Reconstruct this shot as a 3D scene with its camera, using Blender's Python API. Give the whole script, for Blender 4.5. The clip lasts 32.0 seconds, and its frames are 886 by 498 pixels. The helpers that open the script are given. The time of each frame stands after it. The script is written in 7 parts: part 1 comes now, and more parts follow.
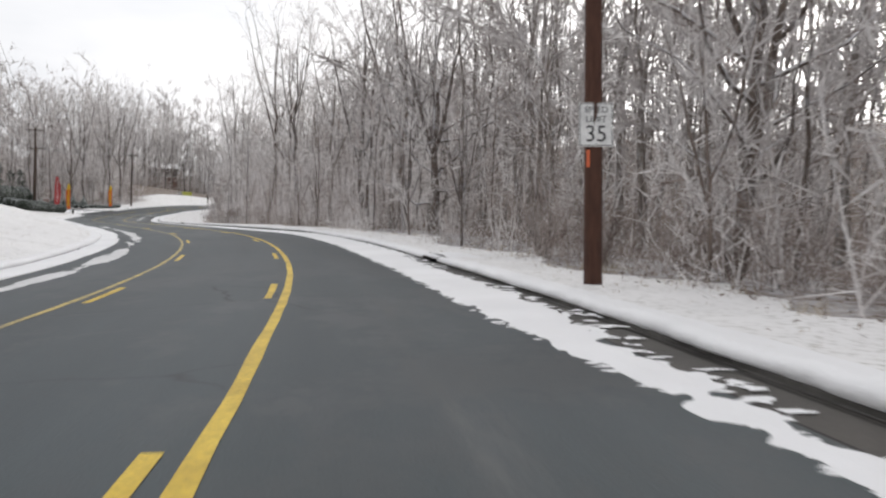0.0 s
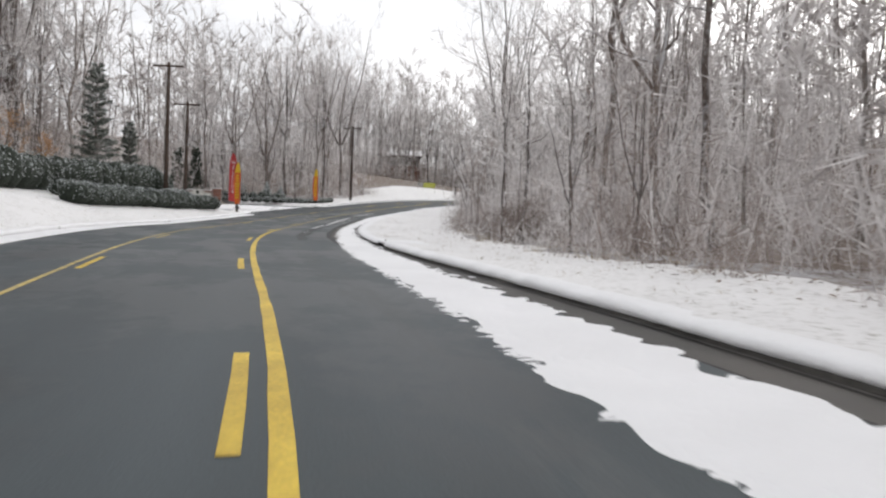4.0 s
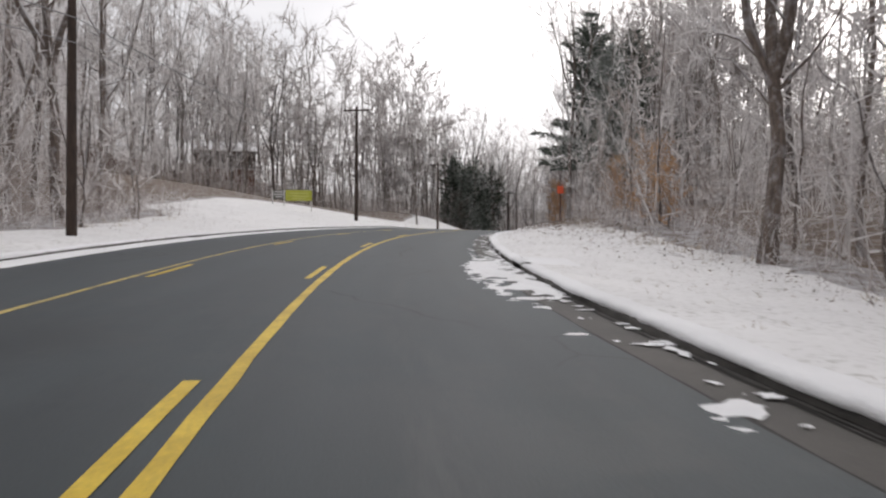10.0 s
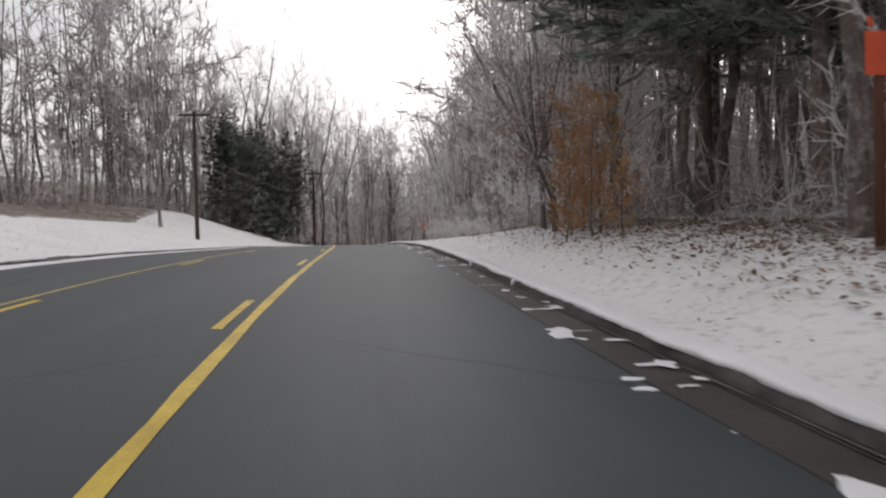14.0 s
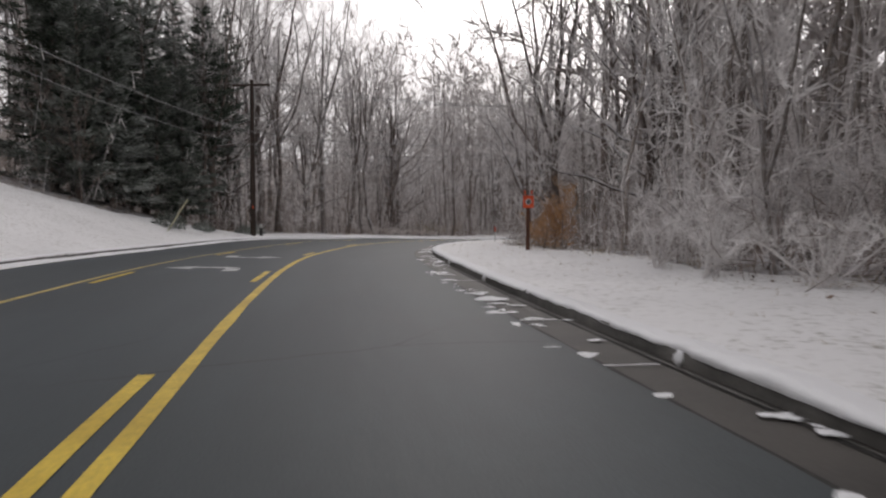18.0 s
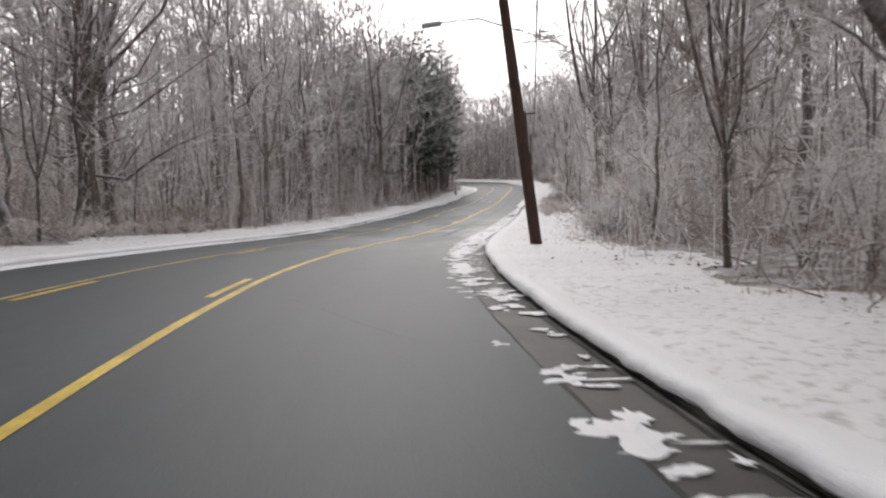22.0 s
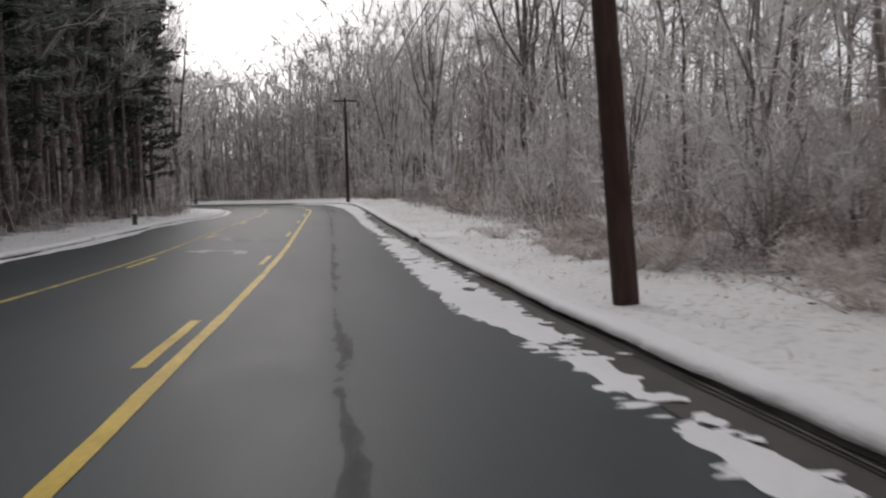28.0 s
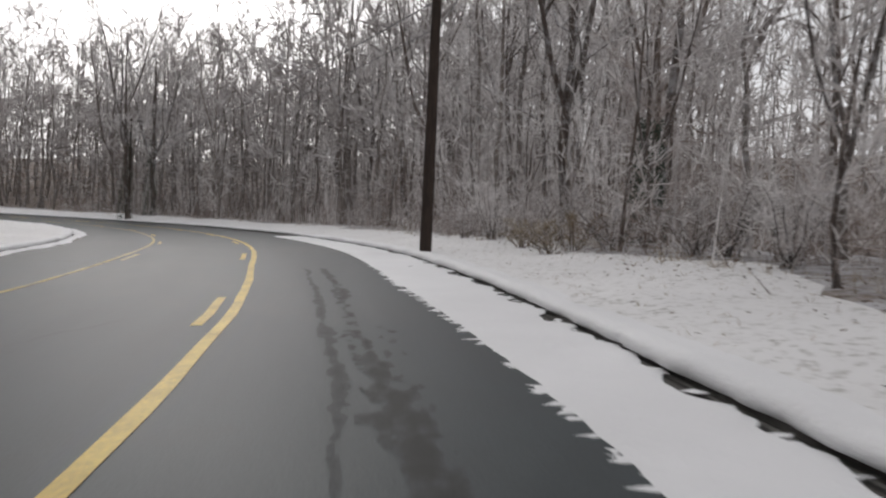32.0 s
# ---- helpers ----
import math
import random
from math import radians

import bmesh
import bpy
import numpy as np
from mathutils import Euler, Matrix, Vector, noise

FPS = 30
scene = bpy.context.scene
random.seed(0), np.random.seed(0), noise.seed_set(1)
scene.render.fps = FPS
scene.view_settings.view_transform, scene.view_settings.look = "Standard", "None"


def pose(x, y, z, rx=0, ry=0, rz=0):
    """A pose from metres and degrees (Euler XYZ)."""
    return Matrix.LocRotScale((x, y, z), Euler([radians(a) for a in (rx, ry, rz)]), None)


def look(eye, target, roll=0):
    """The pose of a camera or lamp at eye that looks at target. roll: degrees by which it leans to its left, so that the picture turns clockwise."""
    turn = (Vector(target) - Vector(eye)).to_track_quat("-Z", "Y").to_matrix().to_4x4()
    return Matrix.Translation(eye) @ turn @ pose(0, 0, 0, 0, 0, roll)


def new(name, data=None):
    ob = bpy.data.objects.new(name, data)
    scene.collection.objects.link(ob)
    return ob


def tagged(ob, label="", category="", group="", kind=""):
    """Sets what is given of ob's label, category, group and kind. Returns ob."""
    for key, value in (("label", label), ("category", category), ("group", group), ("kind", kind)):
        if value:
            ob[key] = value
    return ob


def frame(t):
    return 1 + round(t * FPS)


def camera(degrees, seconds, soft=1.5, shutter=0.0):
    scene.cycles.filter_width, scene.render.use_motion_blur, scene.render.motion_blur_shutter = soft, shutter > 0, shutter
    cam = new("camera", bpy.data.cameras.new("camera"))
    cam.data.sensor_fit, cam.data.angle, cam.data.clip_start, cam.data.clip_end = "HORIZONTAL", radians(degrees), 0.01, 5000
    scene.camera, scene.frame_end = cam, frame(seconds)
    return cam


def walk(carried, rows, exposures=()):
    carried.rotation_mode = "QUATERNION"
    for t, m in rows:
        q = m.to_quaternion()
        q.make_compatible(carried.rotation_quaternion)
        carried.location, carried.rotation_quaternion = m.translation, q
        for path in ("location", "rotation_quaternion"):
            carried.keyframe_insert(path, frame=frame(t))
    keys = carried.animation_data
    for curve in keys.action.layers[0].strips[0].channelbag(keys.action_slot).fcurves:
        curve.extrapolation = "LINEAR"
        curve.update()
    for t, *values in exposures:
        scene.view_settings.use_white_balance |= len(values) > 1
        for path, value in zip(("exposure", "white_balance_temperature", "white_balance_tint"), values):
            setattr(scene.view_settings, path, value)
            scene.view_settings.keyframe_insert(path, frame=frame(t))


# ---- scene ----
# ======== camera ========
ROWS = [
    (0.0, 0.0, 0.0, 1.324, 88.3, -1.94, 4.86),
    (0.5, -1.742, 7.191, 1.331, 87.96, -2.37, 6.6),
    (1.0, -3.659, 14.158, 1.332, 87.5, -2.82, 8.39),
    (1.5, -5.749, 20.921, 1.361, 87.49, -2.34, 10.2),
    (2.0, -8.094, 27.653, 1.444, 88.58, -2.39, 12.43),
    (2.5, -10.749, 34.421, 1.557, 88.91, -2.67, 14.64),
    (3.0, -13.733, 41.151, 1.651, 88.42, -2.85, 17.41),
    (3.5, -17.062, 47.789, 1.707, 87.5, -2.94, 20.0),
    (4.0, -20.675, 54.345, 1.747, 87.47, -2.44, 21.87),
    (4.5, -24.514, 60.802, 1.787, 87.5, -1.89, 23.76),
    (5.0, -28.527, 67.12, 1.821, 87.32, -1.4, 25.11),
    (5.5, -32.54, 73.335, 1.839, 86.85, -0.83, 24.58),
    (6.0, -36.375, 79.492, 1.84, 87.04, 0.46, 23.37),
    (6.5, -39.988, 85.617, 1.829, 87.09, 0.18, 21.85),
    (7.0, -43.399, 91.795, 1.826, 87.28, -0.06, 20.15),
    (7.5, -46.617, 98.071, 1.86, 87.4, -0.38, 18.35),
    (8.0, -49.632, 104.402, 1.953, 87.9, 0.09, 16.76),
    (8.5, -52.425, 110.766, 2.108, 88.62, -0.35, 14.78),
    (9.0, -54.964, 117.187, 2.311, 89.18, -0.46, 12.56),
    (9.5, -57.262, 123.74, 2.546, 89.74, -0.25, 10.31),
    (10.0, -59.34, 130.487, 2.801, 89.64, -0.32, 8.14),
    (10.5, -61.158, 137.335, 3.071, 89.24, -0.08, 5.77),
    (11.0, -62.658, 144.118, 3.366, 90.35, 0.21, 3.35),
    (11.5, -63.834, 150.774, 3.677, 89.77, 1.1, 0.9),
    (12.0, -64.721, 157.389, 3.982, 89.78, 0.9, -1.38),
    (12.5, -65.364, 164.115, 4.258, 89.33, 0.92, -3.42),
    (13.0, -65.809, 170.985, 4.49, 88.96, 1.58, -4.91),
    (13.5, -66.093, 177.893, 4.692, 88.93, 1.8, -6.14),
    (14.0, -66.236, 184.753, 4.892, 88.81, 1.28, -7.23),
    (14.5, -66.278, 191.571, 5.084, 88.34, 2.1, -7.9),
    (15.0, -66.181, 198.389, 5.253, 88.38, 1.99, -9.53),
    (15.5, -65.94, 205.23, 5.389, 88.24, 1.55, -10.1),
    (16.0, -65.718, 212.091, 5.486, 87.96, 1.05, -9.28),
    (16.5, -65.618, 218.946, 5.539, 87.61, 0.55, -8.25),
    (17.0, -65.578, 225.753, 5.55, 87.24, -0.03, -8.29),
    (17.5, -65.53, 232.456, 5.525, 86.87, -0.35, -8.35),
    (18.0, -65.457, 238.988, 5.471, 86.86, -0.08, -8.74),
    (18.5, -65.359, 245.313, 5.411, 86.9, -0.03, -8.89),
    (19.0, -65.197, 251.397, 5.35, 86.68, 0.21, -10.1),
    (19.5, -64.884, 257.316, 5.262, 86.51, 0.09, -11.8),
    (20.0, -64.375, 263.417, 5.125, 86.25, 0.21, -13.63),
    (20.5, -63.538, 269.949, 4.946, 85.99, -0.11, -16.8),
    (21.0, -62.295, 276.757, 4.749, 86.06, 1.23, -19.65),
    (21.5, -60.695, 283.583, 4.546, 85.46, 1.67, -22.54),
    (22.0, -58.749, 290.292, 4.328, 84.87, 1.38, -25.61),
    (22.5, -56.483, 296.815, 4.096, 85.08, 0.59, -28.48),
    (23.0, -53.945, 303.119, 3.863, 84.4, 0.63, -31.2),
    (23.5, -51.074, 309.324, 3.606, 84.68, 0.55, -34.22),
    (24.0, -47.797, 315.586, 3.29, 85.28, 0.37, -36.71),
    (24.5, -44.141, 321.939, 2.957, 85.13, 0.14, -38.8),
    (25.0, -40.189, 328.375, 2.655, 85.08, 0.15, -39.91),
    (25.5, -36.097, 334.945, 2.398, 85.52, 0.19, -39.64),
    (26.0, -31.936, 341.648, 2.199, 85.99, 0.33, -39.92),
    (26.5, -27.64, 348.386, 2.06, 86.45, 0.66, -40.9),
    (27.0, -23.262, 355.111, 1.973, 86.63, 1.07, -40.93),
    (27.5, -18.924, 361.787, 1.919, 86.76, 1.34, -40.9),
    (28.0, -14.664, 368.346, 1.874, 86.74, 1.49, -40.9),
    (28.5, -10.44, 374.843, 1.828, 87.27, 1.18, -40.95),
    (29.0, -6.213, 381.338, 1.82, 87.49, 0.12, -40.94),
    (29.5, -2.047, 387.749, 1.883, 87.43, 0.88, -40.88),
    (30.0, 2.016, 394.009, 2.018, 87.94, 0.94, -40.88),
    (30.5, 5.994, 400.137, 2.202, 88.43, 0.29, -40.89),
    (31.0, 9.887, 406.154, 2.389, 88.66, -0.19, -40.65),
    (31.5, 13.643, 412.052, 2.541, 89.01, -1.64, -40.08),
    (32.0, 17.213, 417.814, 2.644, 88.97, -2.65, -39.25),
]
cam = camera(57.1, 32.0, soft=2.2, shutter=0.16)
EXPOSURES = [(0.0, 0.24, 6550, 11.0), (3.0, 0.34, 6550, 11.0), (6.0, 0.31, 6550, 11.5), (9.0, 0.12, 6600, 13.0), (13.0, -0.11, 6625, 14.0), (18.0, -0.33, 6650, 15.0), (19.0, -0.26, 6650, 15.5), (20.0, 0.03, 6650, 15.5), (21.0, 0.35, 6650, 15.0), (22.0, 0.11, 6600, 14.0), (23.0, -0.29, 6600, 14.0), (24.0, -0.49, 6600, 13.5), (27.0, -0.43, 6600, 13.5), (28.0, -0.4, 6600, 13.5), (29.0, 0.01, 6600, 13.0), (30.0, -0.15, 6600, 13.0), (32.0, -0.23, 6550, 12.0)]
walk(cam, [(r[0], pose(*r[1:])) for r in ROWS], EXPOSURES)

# ======== sky and light: bright overcast ========
world = bpy.data.worlds.new("overcast_sky")
scene.world = world
world.use_nodes = True
wn, wl = world.node_tree.nodes, world.node_tree.links
wn.clear()
sky = wn.new("ShaderNodeTexSky")
sky.sky_type = "NISHITA"
sky.sun_disc = False
sky.sun_elevation = radians(24)
sky.sun_rotation = radians(20)
sky.air_density, sky.dust_density, sky.ozone_density = 1.0, 6.0, 1.0
grey = wn.new("ShaderNodeHueSaturation")
grey.inputs["Saturation"].default_value = 0.12
wl.new(sky.outputs[0], grey.inputs["Color"])
cloud = wn.new("ShaderNodeMix")
cloud.data_type = "RGBA"
cloud.inputs[0].default_value = 0.72
mist = wn.new("ShaderNodeTexNoise")
mist.inputs["Scale"].default_value, mist.inputs["Detail"].default_value = 2.2, 5.0
where = wn.new("ShaderNodeTexCoord")
stretch = wn.new("ShaderNodeMapping")
stretch.inputs["Scale"].default_value = (1, 1, 3.2)
wl.new(where.outputs["Generated"], stretch.inputs[0])
wl.new(stretch.outputs[0], mist.inputs["Vector"])
tone = wn.new("ShaderNodeValToRGB")
tone.color_ramp.elements[0].position, tone.color_ramp.elements[0].color = 0.36, (6.9, 7.15, 7.5, 1)
tone.color_ramp.elements[1].position, tone.color_ramp.elements[1].color = 0.62, (9.1, 9.15, 9.3, 1)
wl.new(mist.outputs["Fac"], tone.inputs[0])
wl.new(tone.outputs[0], cloud.inputs[7])
wl.new(grey.outputs[0], cloud.inputs[6])
bg = wn.new("ShaderNodeBackground")
bg.inputs["Strength"].default_value = 0.118
wl.new(cloud.outputs[2], bg.inputs["Color"])
wo = wn.new("ShaderNodeOutputWorld")
wl.new(bg.outputs[0], wo.inputs["Surface"])

sun = new("sun", bpy.data.lights.new("sun", "SUN"))
sun.data.energy, sun.data.angle, sun.data.color = 0.5, radians(25), (1.0, 0.96, 0.92)
sun.matrix_world = look((0, 0, 50), (-20, -55, 20))

# ======== materials ========
def material(name):
    m = bpy.data.materials.new(name)
    m.use_nodes = True
    nt = m.node_tree
    b = nt.nodes["Principled BSDF"]
    return m, nt, b


def node(nt, kind, **vals):
    n = nt.nodes.new(kind)
    for k, v in vals.items():
        n.inputs[k].default_value = v
    return n


def ramp(nt, src, stops):
    r = nt.nodes.new("ShaderNodeValToRGB")
    els = r.color_ramp.elements
    while len(els) < len(stops):
        els.new(0.5)
    for e, (p, c) in zip(els, stops):
        e.position = p
        e.color = (*c, 1) if len(c) == 3 else c
    nt.links.new(src, r.inputs[0])
    return r


def coords(nt, scale=(1, 1, 1), kind="Object"):
    t = nt.nodes.new("ShaderNodeTexCoord")
    mp = nt.nodes.new("ShaderNodeMapping")
    mp.inputs["Scale"].default_value = scale
    nt.links.new(t.outputs[kind], mp.inputs[0])
    return mp.outputs[0]


def noise_of(nt, vec, scale, detail=4.0, rough=0.55):
    n = node(nt, "ShaderNodeTexNoise", Scale=scale, Detail=detail, Roughness=rough)
    nt.links.new(vec, n.inputs["Vector"])
    return n.outputs["Fac"]


def blend(nt, fac, a, b, mode="MIX"):
    m = nt.nodes.new("ShaderNodeMix")
    m.data_type, m.blend_type = "RGBA", mode
    for sock, v in ((0, fac), (6, a), (7, b)):
        if isinstance(v, (int, float)):
            m.inputs[sock].default_value = v
        elif isinstance(v, tuple):
            m.inputs[sock].default_value = (*v, 1)
        else:
            nt.links.new(v, m.inputs[sock])
    return m.outputs[2]


def bump(nt, b, height, strength=0.3, dist=0.05):
    n = node(nt, "ShaderNodeBump", Strength=strength, Distance=dist)
    nt.links.new(height, n.inputs["Height"])
    nt.links.new(n.outputs[0], b.inputs["Normal"])


def two_tone(name, c1, c2, scale=3.0, rough=0.7, fine=40.0, relief=0.25, dist=0.02, metal=0.0, spread=(0.35, 0.65), vary=0.0, stretch=(1, 1, 1)):
    m, nt, b = material(name)
    v = coords(nt, stretch)
    r = ramp(nt, noise_of(nt, v, scale), [(spread[0], c1), (spread[1], c2)])
    col = r.outputs[0]
    f = noise_of(nt, v, fine, 3.0)
    fr = ramp(nt, f, [(0.3, (0.75, 0.75, 0.75)), (0.7, (1.1, 1.1, 1.1))])
    col = blend(nt, 1.0, col, fr.outputs[0], "MULTIPLY")
    if vary:
        oi = nt.nodes.new("ShaderNodeObjectInfo")
        vr = ramp(nt, oi.outputs["Random"], [(0.0, (1 - vary,) * 3), (1.0, (1 + vary,) * 3)])
        col = blend(nt, 1.0, col, vr.outputs[0], "MULTIPLY")
    nt.links.new(col, b.inputs["Base Color"])
    b.inputs["Roughness"].default_value = rough
    b.inputs["Metallic"].default_value = metal
    bump(nt, b, f, relief, dist)
    return m


def plain(name, c, rough=0.6, metal=0.0):
    return two_tone(name, tuple(0.86 * x for x in c), tuple(min(1.0, 1.1 * x) for x in c), 2.5, rough, 60.0, 0.1, 0.004, metal)


def asphalt_material():
    """Damp asphalt: U runs along the road, V across it."""
    m, nt, b = material("damp_asphalt")
    uv = coords(nt, (1, 1, 1), "UV")
    sep = nt.nodes.new("ShaderNodeSeparateXYZ")
    nt.links.new(uv, sep.inputs[0])

    def maths(op, a, c, d=0.0):
        q = nt.nodes.new("ShaderNodeMath")
        q.operation = op
        for k, v in enumerate((a, c, d)):
            if isinstance(v, (int, float)):
                q.inputs[k].default_value = v
            else:
                nt.links.new(v, q.inputs[k])
        return q.outputs[0]

    # how patchy the surface is, stretch by stretch
    along = maths("MULTIPLY", sep.outputs["X"], 1.0 / 600.0)
    patchy = ramp(nt, along, [(0.0, (0.7,) * 3), (0.05, (0.35,) * 3), (0.13, (0.75,) * 3), (0.22, (0.9,) * 3), (0.27, (0.3,) * 3), (0.535, (0.22,) * 3), (0.58, (0.8,) * 3), (0.64, (0.6,) * 3), (0.69, (0.32,) * 3), (0.85, (0.35,) * 3)]).outputs[0]
    warp = node(nt, "ShaderNodeTexNoise", Scale=0.7, Detail=5.0, Roughness=0.7)
    nt.links.new(uv, warp.inputs["Vector"])
    bent = blend(nt, 0.9, uv, warp.outputs["Color"], "ADD")
    mp = nt.nodes.new("ShaderNodeMapping")
    mp.inputs["Scale"].default_value = (0.20, 0.42, 1)
    nt.links.new(bent, mp.inputs[0])
    pools = noise_of(nt, mp.outputs[0], 1.0, 7.0, 0.68)
    wet = ramp(nt, pools, [(0.45, (1, 1, 1)), (0.49, (0.6, 0.6, 0.6)), (0.54, (0, 0, 0))]).outputs[0]
    damp = ramp(nt, along, [(0.52, (0.42,) * 3), (0.56, (0.85,) * 3)]).outputs[0]
    wet = blend(nt, patchy, damp, wet)
    big = noise_of(nt, coords(nt, (0.05, 0.55, 1), "UV"), 1.0, 5.0, 0.6)
    grain = noise_of(nt, uv, 55.0, 2.0)
    col = blend(nt, wet, (0.061, 0.075, 0.081), (0.033, 0.041, 0.045))
    col = blend(nt, 1.0, col, ramp(nt, big, [(0.3, (0.78, 0.79, 0.80)), (0.7, (1.2, 1.2, 1.2))]).outputs[0], "MULTIPLY")
    col = blend(nt, 1.0, col, ramp(nt, grain, [(0.3, (0.75, 0.75, 0.75)), (0.7, (1.2, 1.2, 1.2))]).outputs[0], "MULTIPLY")
    # salt and slush residue between the wheel paths
    shift = maths("MULTIPLY_ADD", noise_of(nt, coords(nt, (0.02, 0.0, 1), "UV"), 1.0, 2.0), 0.9, sep.outputs["Y"])
    band = ramp(nt, maths("MULTIPLY", shift, 0.25), [(0.40, (0, 0, 0)), (0.45, (1, 1, 1)), (0.52, (0.8, 0.8, 0.8)), (0.58, (0, 0, 0))]).outputs[0]
    gaps = ramp(nt, noise_of(nt, coords(nt, (0.3, 2.2, 1), "UV"), 1.0, 7.0, 0.75), [(0.44, (0, 0, 0)), (0.64, (0.85, 0.85, 0.85))]).outputs[0]
    salt = blend(nt, 1.0, blend(nt, 1.0, band, gaps, "MULTIPLY"), patchy, "MULTIPLY")
    col = blend(nt, salt, col, (0.15, 0.152, 0.15))
    # hairline cracks
    warp2 = node(nt, "ShaderNodeTexNoise", Scale=1.2, Detail=4.0)
    nt.links.new(uv, warp2.inputs["Vector"])
    vor = node(nt, "ShaderNodeTexVoronoi", Scale=0.22)
    vor.feature = "DISTANCE_TO_EDGE"
    nt.links.new(blend(nt, 0.35, uv, warp2.outputs["Color"], "ADD"), vor.inputs["Vector"])
    cr = ramp(nt, vor.outputs["Distance"], [(0.0, (1, 1, 1)), (0.006, (0, 0, 0))])
    where = ramp(nt, noise_of(nt, uv, 0.11, 2.0), [(0.5, (0, 0, 0)), (0.62, (1, 1, 1))])
    col = blend(nt, blend(nt, 1.0, cr.outputs[0], where.outputs[0], "MULTIPLY"), col, (0.018, 0.018, 0.019))
    nt.links.new(col, b.inputs["Base Color"])
    rough = blend(nt, wet, (0.60, 0.60, 0.60), blend(nt, patchy, (0.62, 0.62, 0.62), (0.32, 0.32, 0.32)))
    rough = blend(nt, salt, rough, (0.75, 0.75, 0.75))
    nt.links.new(rough, b.inputs["Roughness"])
    b.inputs["Specular IOR Level"].default_value = 0.24
    bump(nt, b, grain, 0.22, 0.005)
    return m


def snow_material(name, specks, base=(0.80, 0.81, 0.84)):
    m, nt, b = material(name)
    v = coords(nt)
    soft = noise_of(nt, v, 0.35, 5.0)
    c = ramp(nt, soft, [(0.3, tuple(0.9 * x for x in base)), (0.7, base)])
    col = c.outputs[0]
    fine = noise_of(nt, v, 9.0, 5.0, 0.65)
    if specks:
        patch = ramp(nt, noise_of(nt, v, 0.5, 3.0), [(0.35, (0.25, 0.25, 0.25)), (0.65, (1, 1, 1))])
        sp = ramp(nt, noise_of(nt, v, 6.5, 6.0, 0.7), [(0.52, (0, 0, 0)), (0.68, (specks, specks, specks))])
        k = blend(nt, 1.0, sp.outputs[0], patch.outputs[0], "MULTIPLY")
        col = blend(nt, k, col, (0.21, 0.20, 0.15))
    nt.links.new(col, b.inputs["Base Color"])
    b.inputs["Roughness"].default_value = 0.65
    lumps = noise_of(nt, v, 2.6, 4.0, 0.6)
    bump(nt, b, blend(nt, 0.5, fine, lumps), 0.7, 0.07)
    return m


def film_material(name, reach, stops, rough=0.66):
    """A thin film on the asphalt that thins out towards its rim; the second UV axis holds the distance to the rim."""
    m, nt, b = material(name)
    sep = nt.nodes.new("ShaderNodeSeparateXYZ")
    nt.links.new(coords(nt, (1, 1, 1), "UV"), sep.inputs[0])
    v = coords(nt)
    k = nt.nodes.new("ShaderNodeMath")
    k.operation = "MULTIPLY"
    nt.links.new(sep.outputs["Y"], k.inputs[0])
    k.inputs[1].default_value = 1.0 / reach
    n = nt.nodes.new("ShaderNodeMath")
    n.operation = "MULTIPLY_ADD"
    nt.links.new(noise_of(nt, v, 9.0, 6.0, 0.75), n.inputs[0])
    n.inputs[1].default_value = 0.7
    n.inputs[2].default_value = -0.35
    j = nt.nodes.new("ShaderNodeMath")
    nt.links.new(n.outputs[0], j.inputs[0])
    nt.links.new(k.outputs[0], j.inputs[1])
    lim = nt.nodes.new("ShaderNodeMath")
    lim.operation = "MINIMUM"
    twice = nt.nodes.new("ShaderNodeMath")
    twice.operation = "MULTIPLY"
    nt.links.new(k.outputs[0], twice.inputs[0])
    twice.inputs[1].default_value = 2.2
    nt.links.new(j.outputs[0], lim.inputs[0])
    nt.links.new(twice.outputs[0], lim.inputs[1])
    col = ramp(nt, lim.outputs[0], [(0.04, (0.056, 0.061, 0.064))] + stops).outputs[0]
    grain = noise_of(nt, v, 55.0, 2.0)
    col = blend(nt, 1.0, col, ramp(nt, grain, [(0.3, (0.75, 0.75, 0.75)), (0.7, (1.22, 1.22, 1.22))]).outputs[0], "MULTIPLY")
    nt.links.new(col, b.inputs["Base Color"])
    b.inputs["Roughness"].default_value = rough
    b.inputs["Specular IOR Level"].default_value = 0.22
    bump(nt, b, grain, 0.25, 0.006)
    return m


def litter_material(name, lo, hi, most):
    m, nt, b = material(name)
    v = coords(nt)
    leaf = ramp(nt, noise_of(nt, v, 5.0, 6.0, 0.7), [(0.3, (0.06, 0.042, 0.03)), (0.6, (0.17, 0.115, 0.075))])
    k = ramp(nt, noise_of(nt, v, 1.7, 6.0, 0.75), [(lo, (0, 0, 0)), (hi, (most, most, most))])
    col = blend(nt, k.outputs[0], leaf.outputs[0], (0.55, 0.55, 0.57))
    nt.links.new(col, b.inputs["Base Color"])
    b.inputs["Roughness"].default_value = 0.85
    bump(nt, b, noise_of(nt, v, 7.0, 5.0), 0.7, 0.06)
    return m


